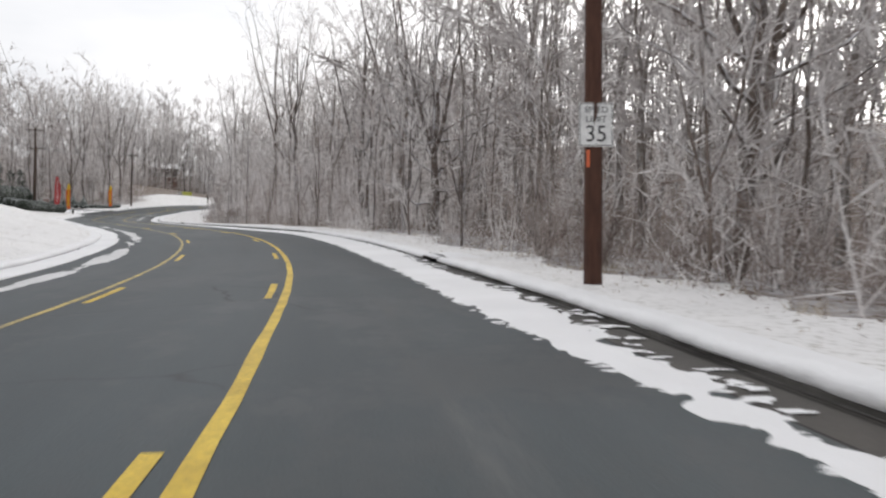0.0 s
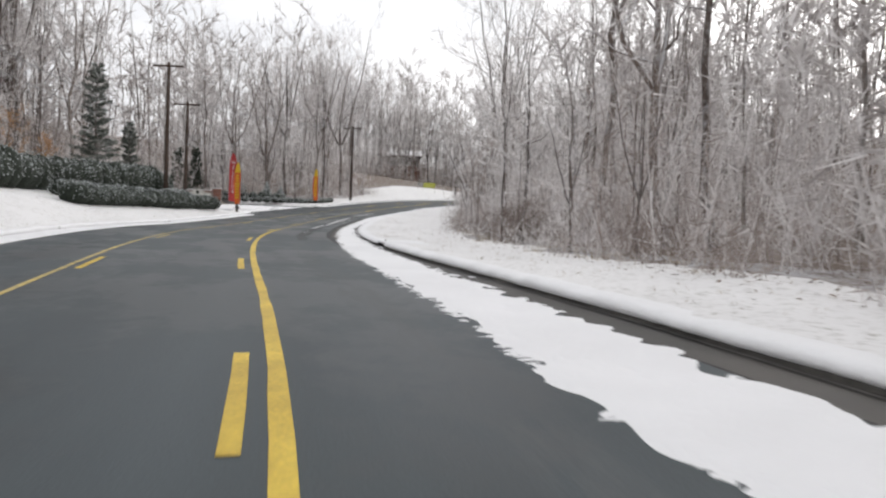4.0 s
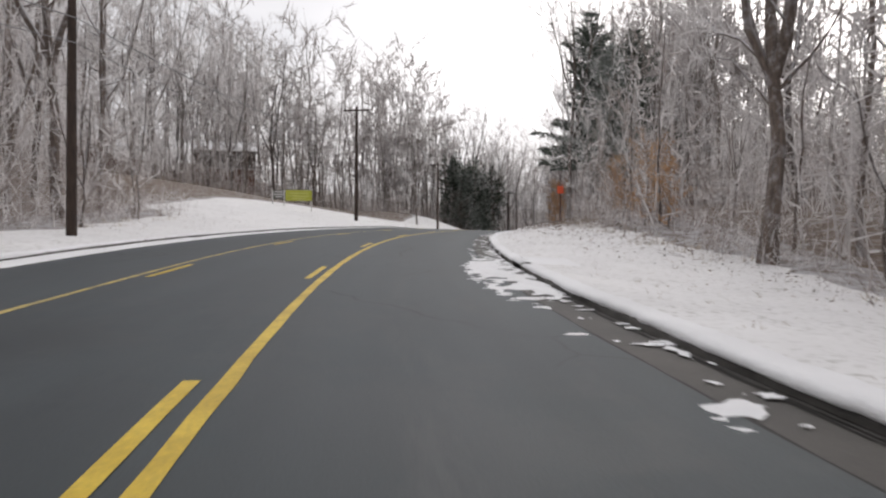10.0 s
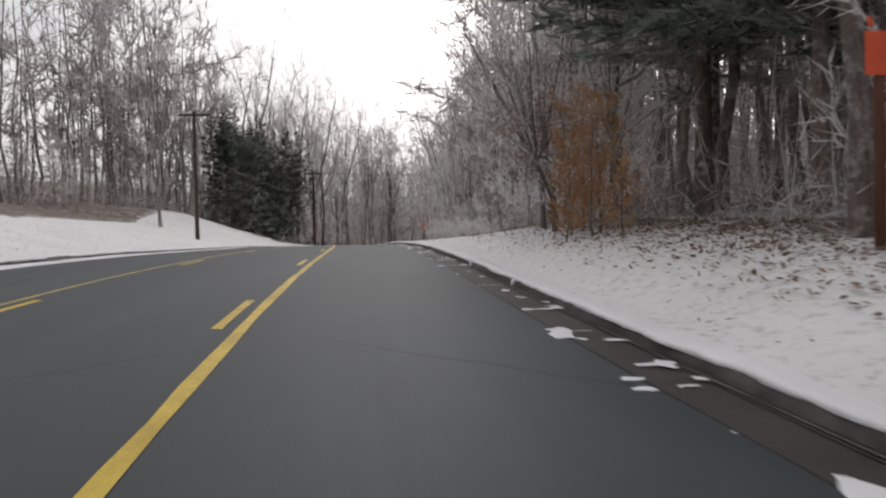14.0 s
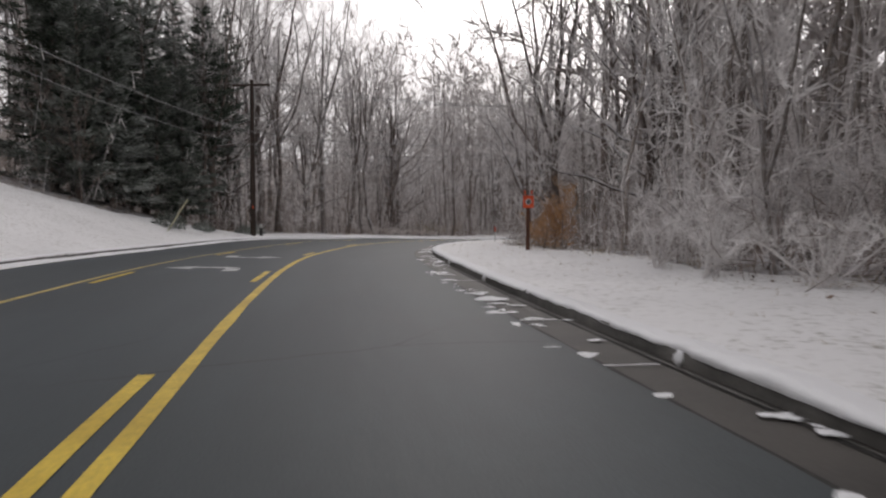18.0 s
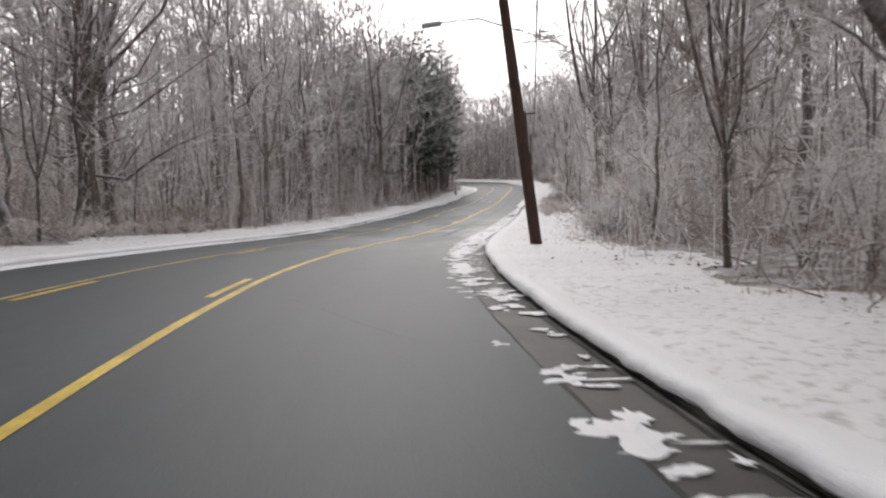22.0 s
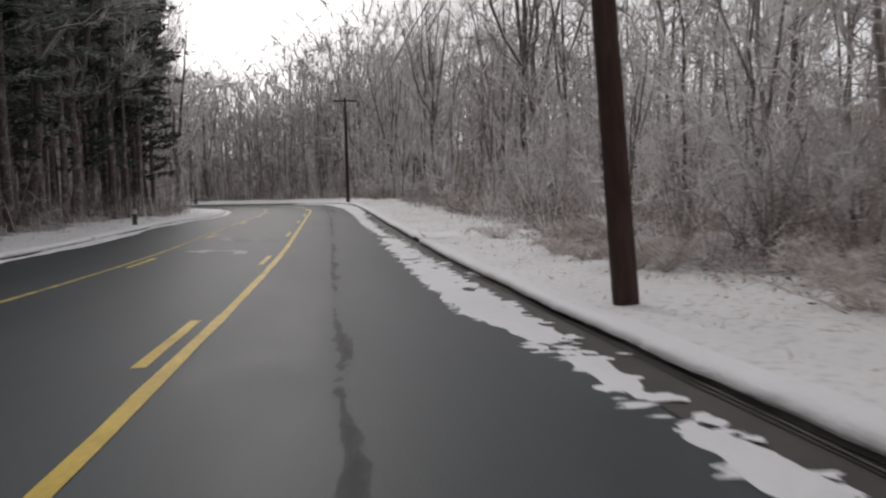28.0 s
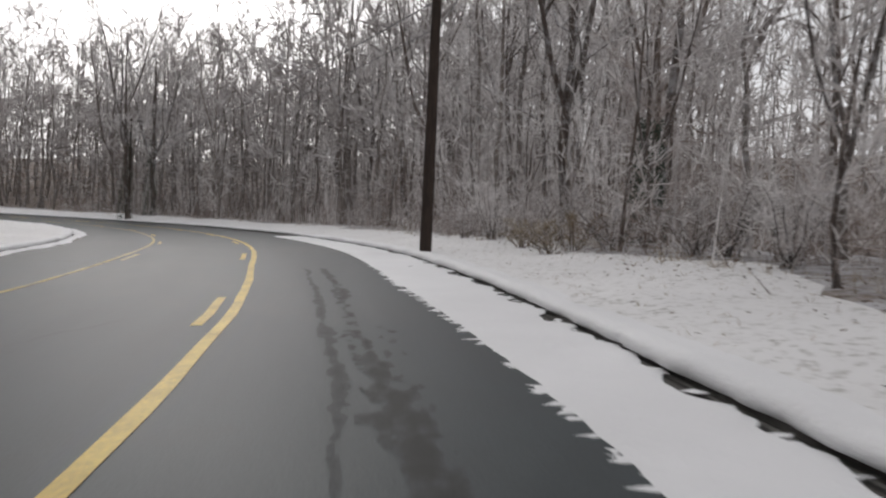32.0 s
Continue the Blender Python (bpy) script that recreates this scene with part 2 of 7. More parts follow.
def bark_material(name, dark, light, frost):
    m, nt, b = material(name)
    v = coords(nt, (1, 1, 0.18))
    bark = ramp(nt, noise_of(nt, v, 9.0, 6.0, 0.7), [(0.3, dark), (0.7, light)])
    col = bark.outputs[0]
    oi = nt.nodes.new("ShaderNodeObjectInfo")
    vr = ramp(nt, oi.outputs["Random"], [(0.0, (0.65, 0.63, 0.62)), (1.0, (1.35, 1.3, 1.25))])
    col = blend(nt, 1.0, col, vr.outputs[0], "MULTIPLY")
    if frost:
        f = ramp(nt, noise_of(nt, coords(nt), 2.2, 5.0, 0.7), [(0.5, (0, 0, 0)), (0.68, (frost, frost, frost))])
        col = blend(nt, f.outputs[0], col, (0.6, 0.6, 0.62))
        geo = nt.nodes.new("ShaderNodeNewGeometry")
        up = nt.nodes.new("ShaderNodeSeparateXYZ")
        nt.links.new(geo.outputs["Normal"], up.inputs[0])
        lie = ramp(nt, up.outputs["Z"], [(0.12, (0, 0, 0)), (0.5, (0.85, 0.85, 0.85))])
        col = blend(nt, lie.outputs[0], col, (0.72, 0.72, 0.74))
    nt.links.new(col, b.inputs["Base Color"])
    b.inputs["Roughness"].default_value = 0.9
    bump(nt, b, noise_of(nt, v, 14.0, 5.0), 0.8, 0.03)
    return m


def twig_material(name, brown, frosty, lo=0.35, hi=0.62, scale=0.45, sheer=0.0):
    """sheer: share of the light that frost crystals or thin leaves let through."""
    m, nt, b = material(name)
    v = coords(nt)
    f = noise_of(nt, v, scale, 4.0, 0.6)
    geo = nt.nodes.new("ShaderNodeNewGeometry")
    mix = nt.nodes.new("ShaderNodeMath")
    mix.operation = "MULTIPLY_ADD"
    nt.links.new(geo.outputs["Random Per Island"], mix.inputs[0])
    mix.inputs[1].default_value = 0.3
    oi = nt.nodes.new("ShaderNodeObjectInfo")
    m2 = nt.nodes.new("ShaderNodeMath")
    m2.operation = "MULTIPLY_ADD"
    nt.links.new(oi.outputs["Random"], m2.inputs[0])
    m2.inputs[1].default_value = 0.3
    nt.links.new(f, m2.inputs[2])
    add = nt.nodes.new("ShaderNodeMath")
    add.operation = "SUBTRACT"
    nt.links.new(m2.outputs[0], add.inputs[0])
    add.inputs[1].default_value = 0.3
    nt.links.new(add.outputs[0], mix.inputs[2])
    c = ramp(nt, mix.outputs[0], [(lo, brown), (hi, frosty)])
    nt.links.new(c.outputs[0], b.inputs["Base Color"])
    b.inputs["Roughness"].default_value = 0.8
    if sheer:
        tr = nt.nodes.new("ShaderNodeBsdfTranslucent")
        nt.links.new(c.outputs[0], tr.inputs["Color"])
        both = nt.nodes.new("ShaderNodeMixShader")
        both.inputs[0].default_value = sheer
        nt.links.new(b.outputs[0], both.inputs[1])
        nt.links.new(tr.outputs[0], both.inputs[2])
        nt.links.new(both.outputs[0], nt.nodes["Material Output"].inputs["Surface"])
    return m


ASPHALT = asphalt_material()
SNOW = snow_material("fresh_snow", 0.0, (0.895, 0.895, 0.905))
SNOW_GRASS = snow_material("snow_over_grass", 0.85, (0.86, 0.853, 0.85))
SLUSH = snow_material("slush", 0.35, (0.70, 0.70, 0.705))
LITTER = litter_material("leaf_litter", 0.46, 0.70, 0.75)
LITTER_SNOWY = litter_material("snowy_leaf_litter", 0.34, 0.60, 0.9)
GUTTER = two_tone("gutter_concrete", (0.031, 0.027, 0.023), (0.058, 0.050, 0.043), 0.8, 0.64, 30.0, 0.3, 0.01)
KERB = two_tone("kerb_concrete", (0.07, 0.066, 0.06), (0.15, 0.142, 0.13), 1.5, 0.75, 30.0, 0.4, 0.01)
YELLOW = two_tone("road_yellow", (0.56, 0.37, 0.018), (0.78, 0.55, 0.045), 1.3, 0.55, 25.0, 0.25, 0.006)
YELLOW_WORN = two_tone("worn_road_yellow", (0.30, 0.25, 0.12), (0.64, 0.48, 0.13), 2.2, 0.6, 25.0, 0.25, 0.006)
WHITE_PAINT = two_tone("road_white", (0.30, 0.31, 0.31), (0.66, 0.67, 0.67), 4.0, 0.6, 25.0, 0.25, 0.006)
BARK = bark_material("bark", (0.055, 0.044, 0.038), (0.20, 0.163, 0.142), 0.55)
BARK_PALE = bark_material("grey_bark", (0.11, 0.094, 0.085), (0.31, 0.28, 0.258), 0.6)
TWIGS = twig_material("frosted_twigs", (0.275, 0.243, 0.232), (0.85, 0.825, 0.815), 0.16, 0.64, 0.4, 0.35)
TWIGS_BROWN = twig_material("brown_frosted_brush", (0.15, 0.108, 0.088), (0.62, 0.56, 0.53), 0.24, 0.84, 0.45, 0.25)
BRUSH_SNOWY = twig_material("snow_dusted_brush", (0.34, 0.27, 0.23), (0.84, 0.80, 0.775), 0.14, 0.62, 1.2, 0.3)
FROST_WHITE = twig_material("hoar_frosted_stems", (0.42, 0.38, 0.365), (0.90, 0.88, 0.87), 0.10, 0.50, 1.2, 0.35)
RUST_LEAVES = twig_material("frosted_rust_leaves", (0.13, 0.075, 0.062), (0.50, 0.40, 0.365), 0.20, 0.85, 1.5, 0.3)
LEAF_BROWN = twig_material("wet_brown_leaves", (0.09, 0.060, 0.042), (0.33, 0.225, 0.155), 0.25, 0.85, 1.5)
NEEDLES = twig_material("pine_needles", (0.024, 0.038, 0.022), (0.17, 0.20, 0.165), 0.33, 0.92)
NEEDLES_GREY = twig_material("frosted_needles", (0.06, 0.078, 0.058), (0.56, 0.58, 0.56), 0.26, 0.86, 0.8, 0.25)
NEEDLES_FROST = twig_material("frosted_hedge_leaves", (0.022, 0.034, 0.022), (0.55, 0.58, 0.58), 0.12, 0.72, 2.4)
DRY_LEAVES = twig_material("dry_beech_leaves", (0.36, 0.175, 0.065), (0.70, 0.46, 0.26), 0.22, 0.78, 0.45, 0.4)
GRASS = twig_material("dry_grass", (0.22, 0.16, 0.09), (0.62, 0.56, 0.47), 0.25, 0.75)
POLE_WOOD = bark_material("creosoted_pole", (0.035, 0.026, 0.022), (0.10, 0.07, 0.055), 0.0)
POLE_BROWN = bark_material("brown_pole", (0.075, 0.032, 0.020), (0.17, 0.078, 0.052), 0.0)
POLE_DARK = bark_material("dark_brown_pole", (0.045, 0.026, 0.020), (0.125, 0.070, 0.054), 0.0)
WIRE = plain("frosted_cable", (0.26, 0.26, 0.265), 0.7)
GREY_METAL = plain("galvanised", (0.42, 0.43, 0.44), 0.4, 0.8)
SIGN_WHITE = plain("sign_white", (0.80, 0.80, 0.79), 0.45)
SIGN_BLACK = plain("sign_black", (0.02, 0.02, 0.02), 0.5)

# ======== road alignment: the right-hand yellow line, a station every 12 m ========
STEP, FIRST = 12.0, -48.0
START = (4.348, -47.828)
HEADING = [0.4, 3.14, 5.89, 8.63, 11.37, 14.11, 17.36, 21.95, 27.31, 32.79, 36.19, 33.98, 29.92, 26.41, 22.81, 19.02, 15.38, 12.0, 8.56, 5.04, 1.94, -0.26, -1.57, -1.52, -0.59, -0.01, -0.62, -3.46, -8.45, -14.56, -20.52, -25.89, -30.17, -32.2, -32.57, -32.75, -32.86, -32.97, -33.19, -33.1, -32.81, -32.81, -31.52, -30.23, -25.48, -20.73, -15.35, -9.96, -0.3, 9.36, 19.03, 28.69, 38.35]
HEIGHT = [-0.02, -0.02, -0.02, -0.02, -0.02, -0.01, 0.06, 0.24, 0.38, 0.43, 0.47, 0.51, 0.51, 0.52, 0.69, 1.03, 1.45, 1.93, 2.48, 2.99, 3.38, 3.72, 4.02, 4.19, 4.23, 4.16, 4.05, 3.87, 3.56, 3.26, 2.85, 2.43, 1.91, 1.39, 1.0, 0.77, 0.65, 0.59, 0.51, 0.57, 0.82, 1.06, 1.31, 1.57, 1.82, 1.92, 2.02, 2.11, 2.21, 2.31, 2.4, 2.5, 2.59]
BANK = [-2.07, -2.07, -2.07, -2.07, -2.07, -2.54, -2.44, -2.64, -2.84, -2.32, -1.48, -0.31, 0.16, -0.17, -0.19, -0.37, -0.25, 0.17, 0.9, 1.14, 1.61, 1.76, 1.79, 0.98, 0.09, -0.17, 0.08, 0.12, 0.55, 1.47, 0.9, 0.56, 0.32, 0.16, 0.26, 0.63, 1.15, 1.37, 0.77, 0.7, 0.54, 0.54, -1.03, -2.59, -2.59, -2.59, -2.59, -2.59, -2.59, -2.59, -2.59, -2.59, -2.59]


def smooth_table(table, s, first=FIRST, step=STEP):
    v = np.asarray(table, float)
    u = np.clip((np.asarray(s, float) - first) / step, 0, len(v) - 1.0001)
    i = u.astype(int)
    u = u - i
    p = np.concatenate([[2 * v[0] - v[1]], v, [2 * v[-1] - v[-2]]])
    a, b, c, d = p[i], p[i + 1], p[i + 2], p[i + 3]
    return 0.5 * (2 * b + (c - a) * u + (2 * a - 5 * b + 4 * c - d) * u**2 + (3 * b - a - 3 * c + d) * u**3)


LAST = FIRST + STEP * (len(HEADING) - 1)
AX = np.arange(FIRST, LAST + 0.25, 0.5)
AH = np.radians(smooth_table(HEADING, AX))
mid = (AH[1:] + AH[:-1]) / 2
APX = START[0] + np.concatenate([[0], np.cumsum(-np.sin(mid) * 0.5)])
APY = START[1] + np.concatenate([[0], np.cumsum(np.cos(mid) * 0.5)])
APZ = smooth_table(HEIGHT, AX)
AB = np.radians(smooth_table(BANK, AX))


def at_line(s):
    """Place, heading, height and bank of the alignment at station s."""
    return [np.interp(s, AX, a) for a in (APX, APY, AH, APZ, AB)]


def on_road(s, lat, up=0.0):
    """World points of the road surface, lat metres to the right of the alignment."""
    x, y, h, z, b = at_line(np.asarray(s, float))
    lat = np.asarray(lat, float)
    fade = np.clip(np.abs(lat), 0, 9) * np.sign(lat)
    return np.stack([x + lat * np.cos(h), y + lat * np.sin(h), z - np.tan(b) * fade + up], -1)


def heading_at(s):
    return float(np.interp(s, AX, AH))


def road_coords(x, y):
    """Station and offset of plan points (arrays)."""
    x, y = np.ravel(x), np.ravel(y)
    S, L = np.zeros(len(x)), np.zeros(len(x))
    cx, cy = APX[::8], APY[::8]
    for a in range(0, len(x), 20000):
        px, py = x[a:a + 20000], y[a:a + 20000]
        j = ((px[:, None] - cx) ** 2 + (py[:, None] - cy) ** 2).argmin(1) * 8
        k = np.clip(j[:, None] + np.arange(-8, 9), 0, len(AX) - 1)
        q = ((px[:, None] - APX[k]) ** 2 + (py[:, None] - APY[k]) ** 2).argmin(1)
        j = k[np.arange(len(px)), q]
        S[a:a + 20000] = AX[j]
        L[a:a + 20000] = (px - APX[j]) * np.cos(AH[j]) + (py - APY[j]) * np.sin(AH[j])
    return S, L


def lane_table(pairs, s):
    p = np.array(pairs, float)
    return np.interp(s, p[:, 0], p[:, 1])


KERB_R, KERB_L = 4.22, -7.35
# slopes of the banks beside the road, by station
SLOPE_R = [(-48, -0.04), (30, -0.06), (70, 0.0), (110, -0.03), (140, -0.10), (160, -0.10), (178, 0.16), (200, 0.30), (232, 0.26), (250, 0.03), (300, 0.0), (340, -0.02), (380, 0.02), (440, 0.05), (580, 0.10)]
SLOPE_L = [(-48, 0.05), (30, 0.16), (60, 0.34), (124, 0.34), (130, 0.08), (152, 0.06), (165, 0.03), (190, 0.10), (205, 0.13), (274, 0.13), (284, 0.27), (290, 0.25), (299, 0.05), (340, 0.06), (400, 0.05), (580, 0.06)]

# long rise of the left-hand bank behind its foot
LIFT_L = [(-48, 0.0), (188, 0.0), (207, 0.15), (264, 0.15), (276, 0.17), (284, 0.25), (300, 0.28), (310, 0.0), (580, 0.0)]


def fbm(x, y, scale, seed=0.0):
    """Cheap smooth relief from a few sine waves."""
    r = np.random.RandomState(int(seed * 7 + 3))
    out = np.zeros_like(np.asarray(x, float))
    for k in range(7):
        a = r.uniform(0, 2 * math.pi)
        f = (0.6 + 0.55 * k) / scale
        out += np.sin((x * math.cos(a) + y * math.sin(a)) * f * 2 * math.pi + r.uniform(0, 6.28)) / (1.2 + k)
    return out / 2.6


def bank_height(s, lat):
    """Height of the land over the road's own height, beyond the kerbs."""
    s, lat = np.asarray(s, float), np.asarray(lat, float)
    d = np.where(lat > 0, lat - KERB_R - 0.4, KERB_L - 0.4 - lat)
    slope = np.where(lat > 0, lane_table(SLOPE_R, s), lane_table(SLOPE_L, s))
    dd = np.clip(d, 0, None)
    rise = slope * 7.5 * (1 - np.exp(-dd / 7.5)) + np.clip(dd - 10, 0, 60) * 0.035 + np.clip(dd - 26, 0, 70) * 0.09
    # wooded slopes, added behind the edge of the woods to block the bright low sky
    hill = np.where(lat < 0, np.interp(s, [176, 196, 276, 300, 430, 450], [1.0, 0.0, 0.0, 1.0, 1.0, 0.5]), np.interp(s, [190, 214, 236, 262, 410, 440], [1.0, 0.4, 0.4, 1.0, 1.0, 0.6]))
    rise = rise + hill * np.clip(dd - 24, 0, 45) * 0.17
    lift = np.where(lat < 0, lane_table(LIFT_L, s), 0.0) * np.clip(dd - 2.0, 0, np.interp(s, [262, 286], [22.0, 10.0]))
    return 0.16 + rise + lift


def land(x, y):
    """Height of the land at plan points (arrays), outside the kerbs."""
    S, L = road_coords(x, y)
    b = np.interp(S, AX, APZ) - np.tan(np.interp(S, AX, AB)) * np.clip(L, -9, 9)
    n = 0.05 * fbm(np.ravel(x), np.ravel(y), 9.0, 1) + 0.5 * fbm(np.ravel(x), np.ravel(y), 70.0, 2) * np.clip((np.abs(L) - 12) / 30, 0, 1)
    return b + bank_height(S, L) + n


def land_at(x, y):
    return float(land(np.array([x]), np.array([y]))[0])


# ======== mesh helpers ========
def mesh_from(name, verts, faces, mat, smooth=False, uv=None):
    me = bpy.data.meshes.new(name)
    me.from_pydata([tuple(v) for v in verts], [], faces)
    me.materials.append(mat)
    if uv is not None:
        lay = me.uv_layers.new(name="UVMap")
        idx = np.zeros(len(me.loops), dtype=np.int32)
        me.loops.foreach_get("vertex_index", idx)
        lay.data.foreach_set("uv", np.asarray(uv, np.float32)[idx].ravel())
    if smooth:
        me.polygons.foreach_set("use_smooth", np.ones(len(me.polygons), dtype=bool))
    me.update()
    return me


def fast_mesh(name, verts, loops, sizes, mat, smooth=False):
    """A mesh from arrays: verts (n, 3), flat loop indices, and the corner count of each face."""
    me = bpy.data.meshes.new(name)
    me.vertices.add(len(verts))
    me.vertices.foreach_set("co", np.asarray(verts, np.float32).ravel())
    me.loops.add(len(loops))
    me.loops.foreach_set("vertex_index", np.asarray(loops, np.int32))
    me.polygons.add(len(sizes))
    starts = np.concatenate([[0], np.cumsum(sizes)[:-1]]).astype(np.int32)
    me.polygons.foreach_set("loop_start", starts)
    me.materials.append(mat)
    if smooth:
        me.polygons.foreach_set("use_smooth", np.ones(len(sizes), dtype=bool))
    me.update(calc_edges=True)
    return me


def part(name, me, parent, label="", m=None):
    """Links a mesh (or a bmesh) as one part of a thing."""
    ob = new(name, me)
    ob.parent = parent
    if m is not None:
        ob.matrix_basis = m
    if label:
        tagged(ob, label)
    return ob


def thing(name, label, category, group="", kind="", m=None, me=None):
    ob = new(name, me)
    if m is not None:
        ob.matrix_basis = m
    return tagged(ob, label, category, group, kind)


def bm_mesh(name, bm, mat, smooth=False):
    me = bpy.data.meshes.new(name)
    bmesh.ops.recalc_face_normals(bm, faces=bm.faces)
    bm.to_mesh(me)
    bm.free()
    me.materials.append(mat)
    if smooth:
        me.polygons.foreach_set("use_smooth", np.ones(len(me.polygons), dtype=bool))
    return me


def box_mesh(name, sx, sy, sz, mat, bevel=0.0, at=(0, 0, 0), turn=None):
    bm = bmesh.new()
    bmesh.ops.create_cube(bm, size=1.0, matrix=Matrix.Diagonal((sx, sy, sz, 1)))
    if bevel:
        bmesh.ops.bevel(bm, geom=list(bm.edges), offset=bevel, segments=2, affect="EDGES", profile=0.6)
    m = Matrix.Translation(at)
    if turn is not None:
        m = m @ turn
    bmesh.ops.transform(bm, matrix=m, verts=bm.verts)
    return bm_mesh(name, bm, mat)


def lathe_mesh(name, profile, sides, mat, at=(0, 0, 0), turn=None, smooth=True):
    """A turned solid from (radius, height) pairs."""
    bm = bmesh.new()
    rings = []
    for r, z in profile:
        rings.append([bm.verts.new((r * math.cos(2 * math.pi * k / sides), r * math.sin(2 * math.pi * k / sides), z)) for k in range(sides)])
    for a, b in zip(rings[:-1], rings[1:]):
        for k in range(sides):
            bm.faces.new((a[k], a[(k + 1) % sides], b[(k + 1) % sides], b[k]))
    bm.faces.new(rings[0][::-1])
    bm.faces.new(rings[-1])
    m = Matrix.Translation(at)
    if turn is not None:
        m = m @ turn
    bmesh.ops.transform(bm, matrix=m, verts=bm.verts)
    return bm_mesh(name, bm, mat, smooth)


class Tubes:
    """Collects tapered tubes and thin blades into one array mesh."""

    def __init__(self):
        self.v, self.l, self.s, self.n = [], [], [], 0

    def tube(self, pts, radii, sides=6):
        pts = np.asarray(pts, float)
        t = np.gradient(pts, axis=0)
        t /= np.linalg.norm(t, axis=1, keepdims=True) + 1e-9
        ref = np.array([1.0, 0.1, 0.05]) if abs(t[0, 2]) > 0.8 else np.array([0, 0, 1.0])
        u = np.cross(t, ref)
        u /= np.linalg.norm(u, axis=1, keepdims=True) + 1e-9
        w = np.cross(t, u)
        a = np.arange(sides) * 2 * math.pi / sides
        ring = pts[:, None] + np.asarray(radii)[:, None, None] * (np.cos(a)[None, :, None] * u[:, None] + np.sin(a)[None, :, None] * w[:, None])
        self.v.append(ring.reshape(-1, 3))
        k = len(pts)
        i, j = np.meshgrid(np.arange(k - 1), np.arange(sides), indexing="ij")
        j2 = (j + 1) % sides
        q = np.stack([i * sides + j, i * sides + j2, (i + 1) * sides + j2, (i + 1) * sides + j], -1).reshape(-1, 4) + self.n
        self.l.append(q.ravel())
        self.s.append(np.full(len(q), 4))
        self.n += k * sides

    def blades(self, base, tip, width, rng):
        """Thin triangles from base to tip (n, 3)."""
        d = tip - base
        side = np.cross(d, rng.normal(size=d.shape))
        side /= np.linalg.norm(side, axis=1, keepdims=True) + 1e-9
        w = np.asarray(width)
        w = w[:, None] if w.ndim else w
        tri = np.stack([base - side * w / 2, base + side * w / 2, tip], 1)
        n = len(base)
        self.v.append(tri.reshape(-1, 3))
        self.l.append(np.arange(3 * n) + self.n)
        self.s.append(np.full(n, 3))
        self.n += 3 * n

    def quads(self, centre, a, b):
        """Small leaf quads spanned by half-vectors a and b."""
        n = len(centre)
        q = np.stack([centre - a, centre - b * 0.6, centre + a, centre + b * 0.6], 1)
        self.v.append(q.reshape(-1, 3))
        self.l.append(np.arange(4 * n) + self.n)
        self.s.append(np.full(n, 4))
        self.n += 4 * n

    def merge(self, arrays, matrix_list):
        v, l, s = arrays
        for m in matrix_list:
            self.v.append(v @ m[:3, :3].T + m[:3, 3])
            self.l.append(l + self.n)
            self.s.append(s)
            self.n += len(v)

    def arrays(self):
        return np.concatenate(self.v), np.concatenate(self.l), np.concatenate(self.s)

    def mesh(self, name, mat, smooth=False):
        return fast_mesh(name, *self.arrays(), mat, smooth)


def strip_mesh(name, s, lats, mat, ups=0.0, smooth=False):
    """A sheet along the road: stations s (n), offsets lats (n, m) or (m), heights over the road surface ups."""
    s = np.asarray(s, float)
    lats = np.broadcast_to(np.asarray(lats, float), (len(s), np.shape(lats)[-1]))
    ups = np.broadcast_to(np.asarray(ups, float), lats.shape)
    ss = np.repeat(s[:, None], lats.shape[1], 1)
    P = on_road(ss, lats, ups)
    n, m = lats.shape
    i, j = np.meshgrid(np.arange(n - 1), np.arange(m - 1), indexing="ij")
    q = np.stack([i * m + j, i * m + j + 1, (i + 1) * m + j + 1, (i + 1) * m + j], -1).reshape(-1, 4)
    me = fast_mesh(name, P.reshape(-1, 3), q.ravel(), np.full(len(q), 4), mat, smooth)
    lay = me.uv_layers.new(name="UVMap")
    uv = np.stack([ss, lats], -1).reshape(-1, 2)
    lay.data.foreach_set("uv", uv[q.ravel()].astype(np.float32).ravel())
    return me

# ======== the ground, the road and its edges ========
def build_ground():
    core = 5.0
    x0, x1, y0, y1 = -260.0, 240.0, -150.0, 660.0
    far = np.array([30, 80, 180, 400, 900, 2000.0])
    gx = np.concatenate([x0 - far[::-1], np.arange(x0, x1 + 1, core), x1 + far])
    gy = np.concatenate([y0 - far[::-1], np.arange(y0, y1 + 1, core), y1 + far])
    X, Y = np.meshgrid(gx, gy, indexing="ij")
    S, L = road_coords(X, Y)
    z = land(X, Y)
    # sinks below the road and the verges, which are sheets of their own
    inner = np.where(L > 0, L - 13.0, -L - 19.0)
    z = z - np.where(inner < -1.0, np.clip(0.35 - 0.12 * inner, 0.3, 1.3), 0.02)
    n, m = X.shape
    P = np.stack([X.ravel(), Y.ravel(), z], -1)
    i, j = np.meshgrid(np.arange(n - 1), np.arange(m - 1), indexing="ij")
    q = np.stack([i * m + j, (i + 1) * m + j, (i + 1) * m + j + 1, i * m + j + 1], -1).reshape(-1, 4)
    me = fast_mesh("ground", P, q.ravel(), np.full(len(q), 4), LITTER, True)
    thing("ground", "woodland floor of brown leaf litter dusted with snow", "ground", kind="structure", me=me)


build_ground()

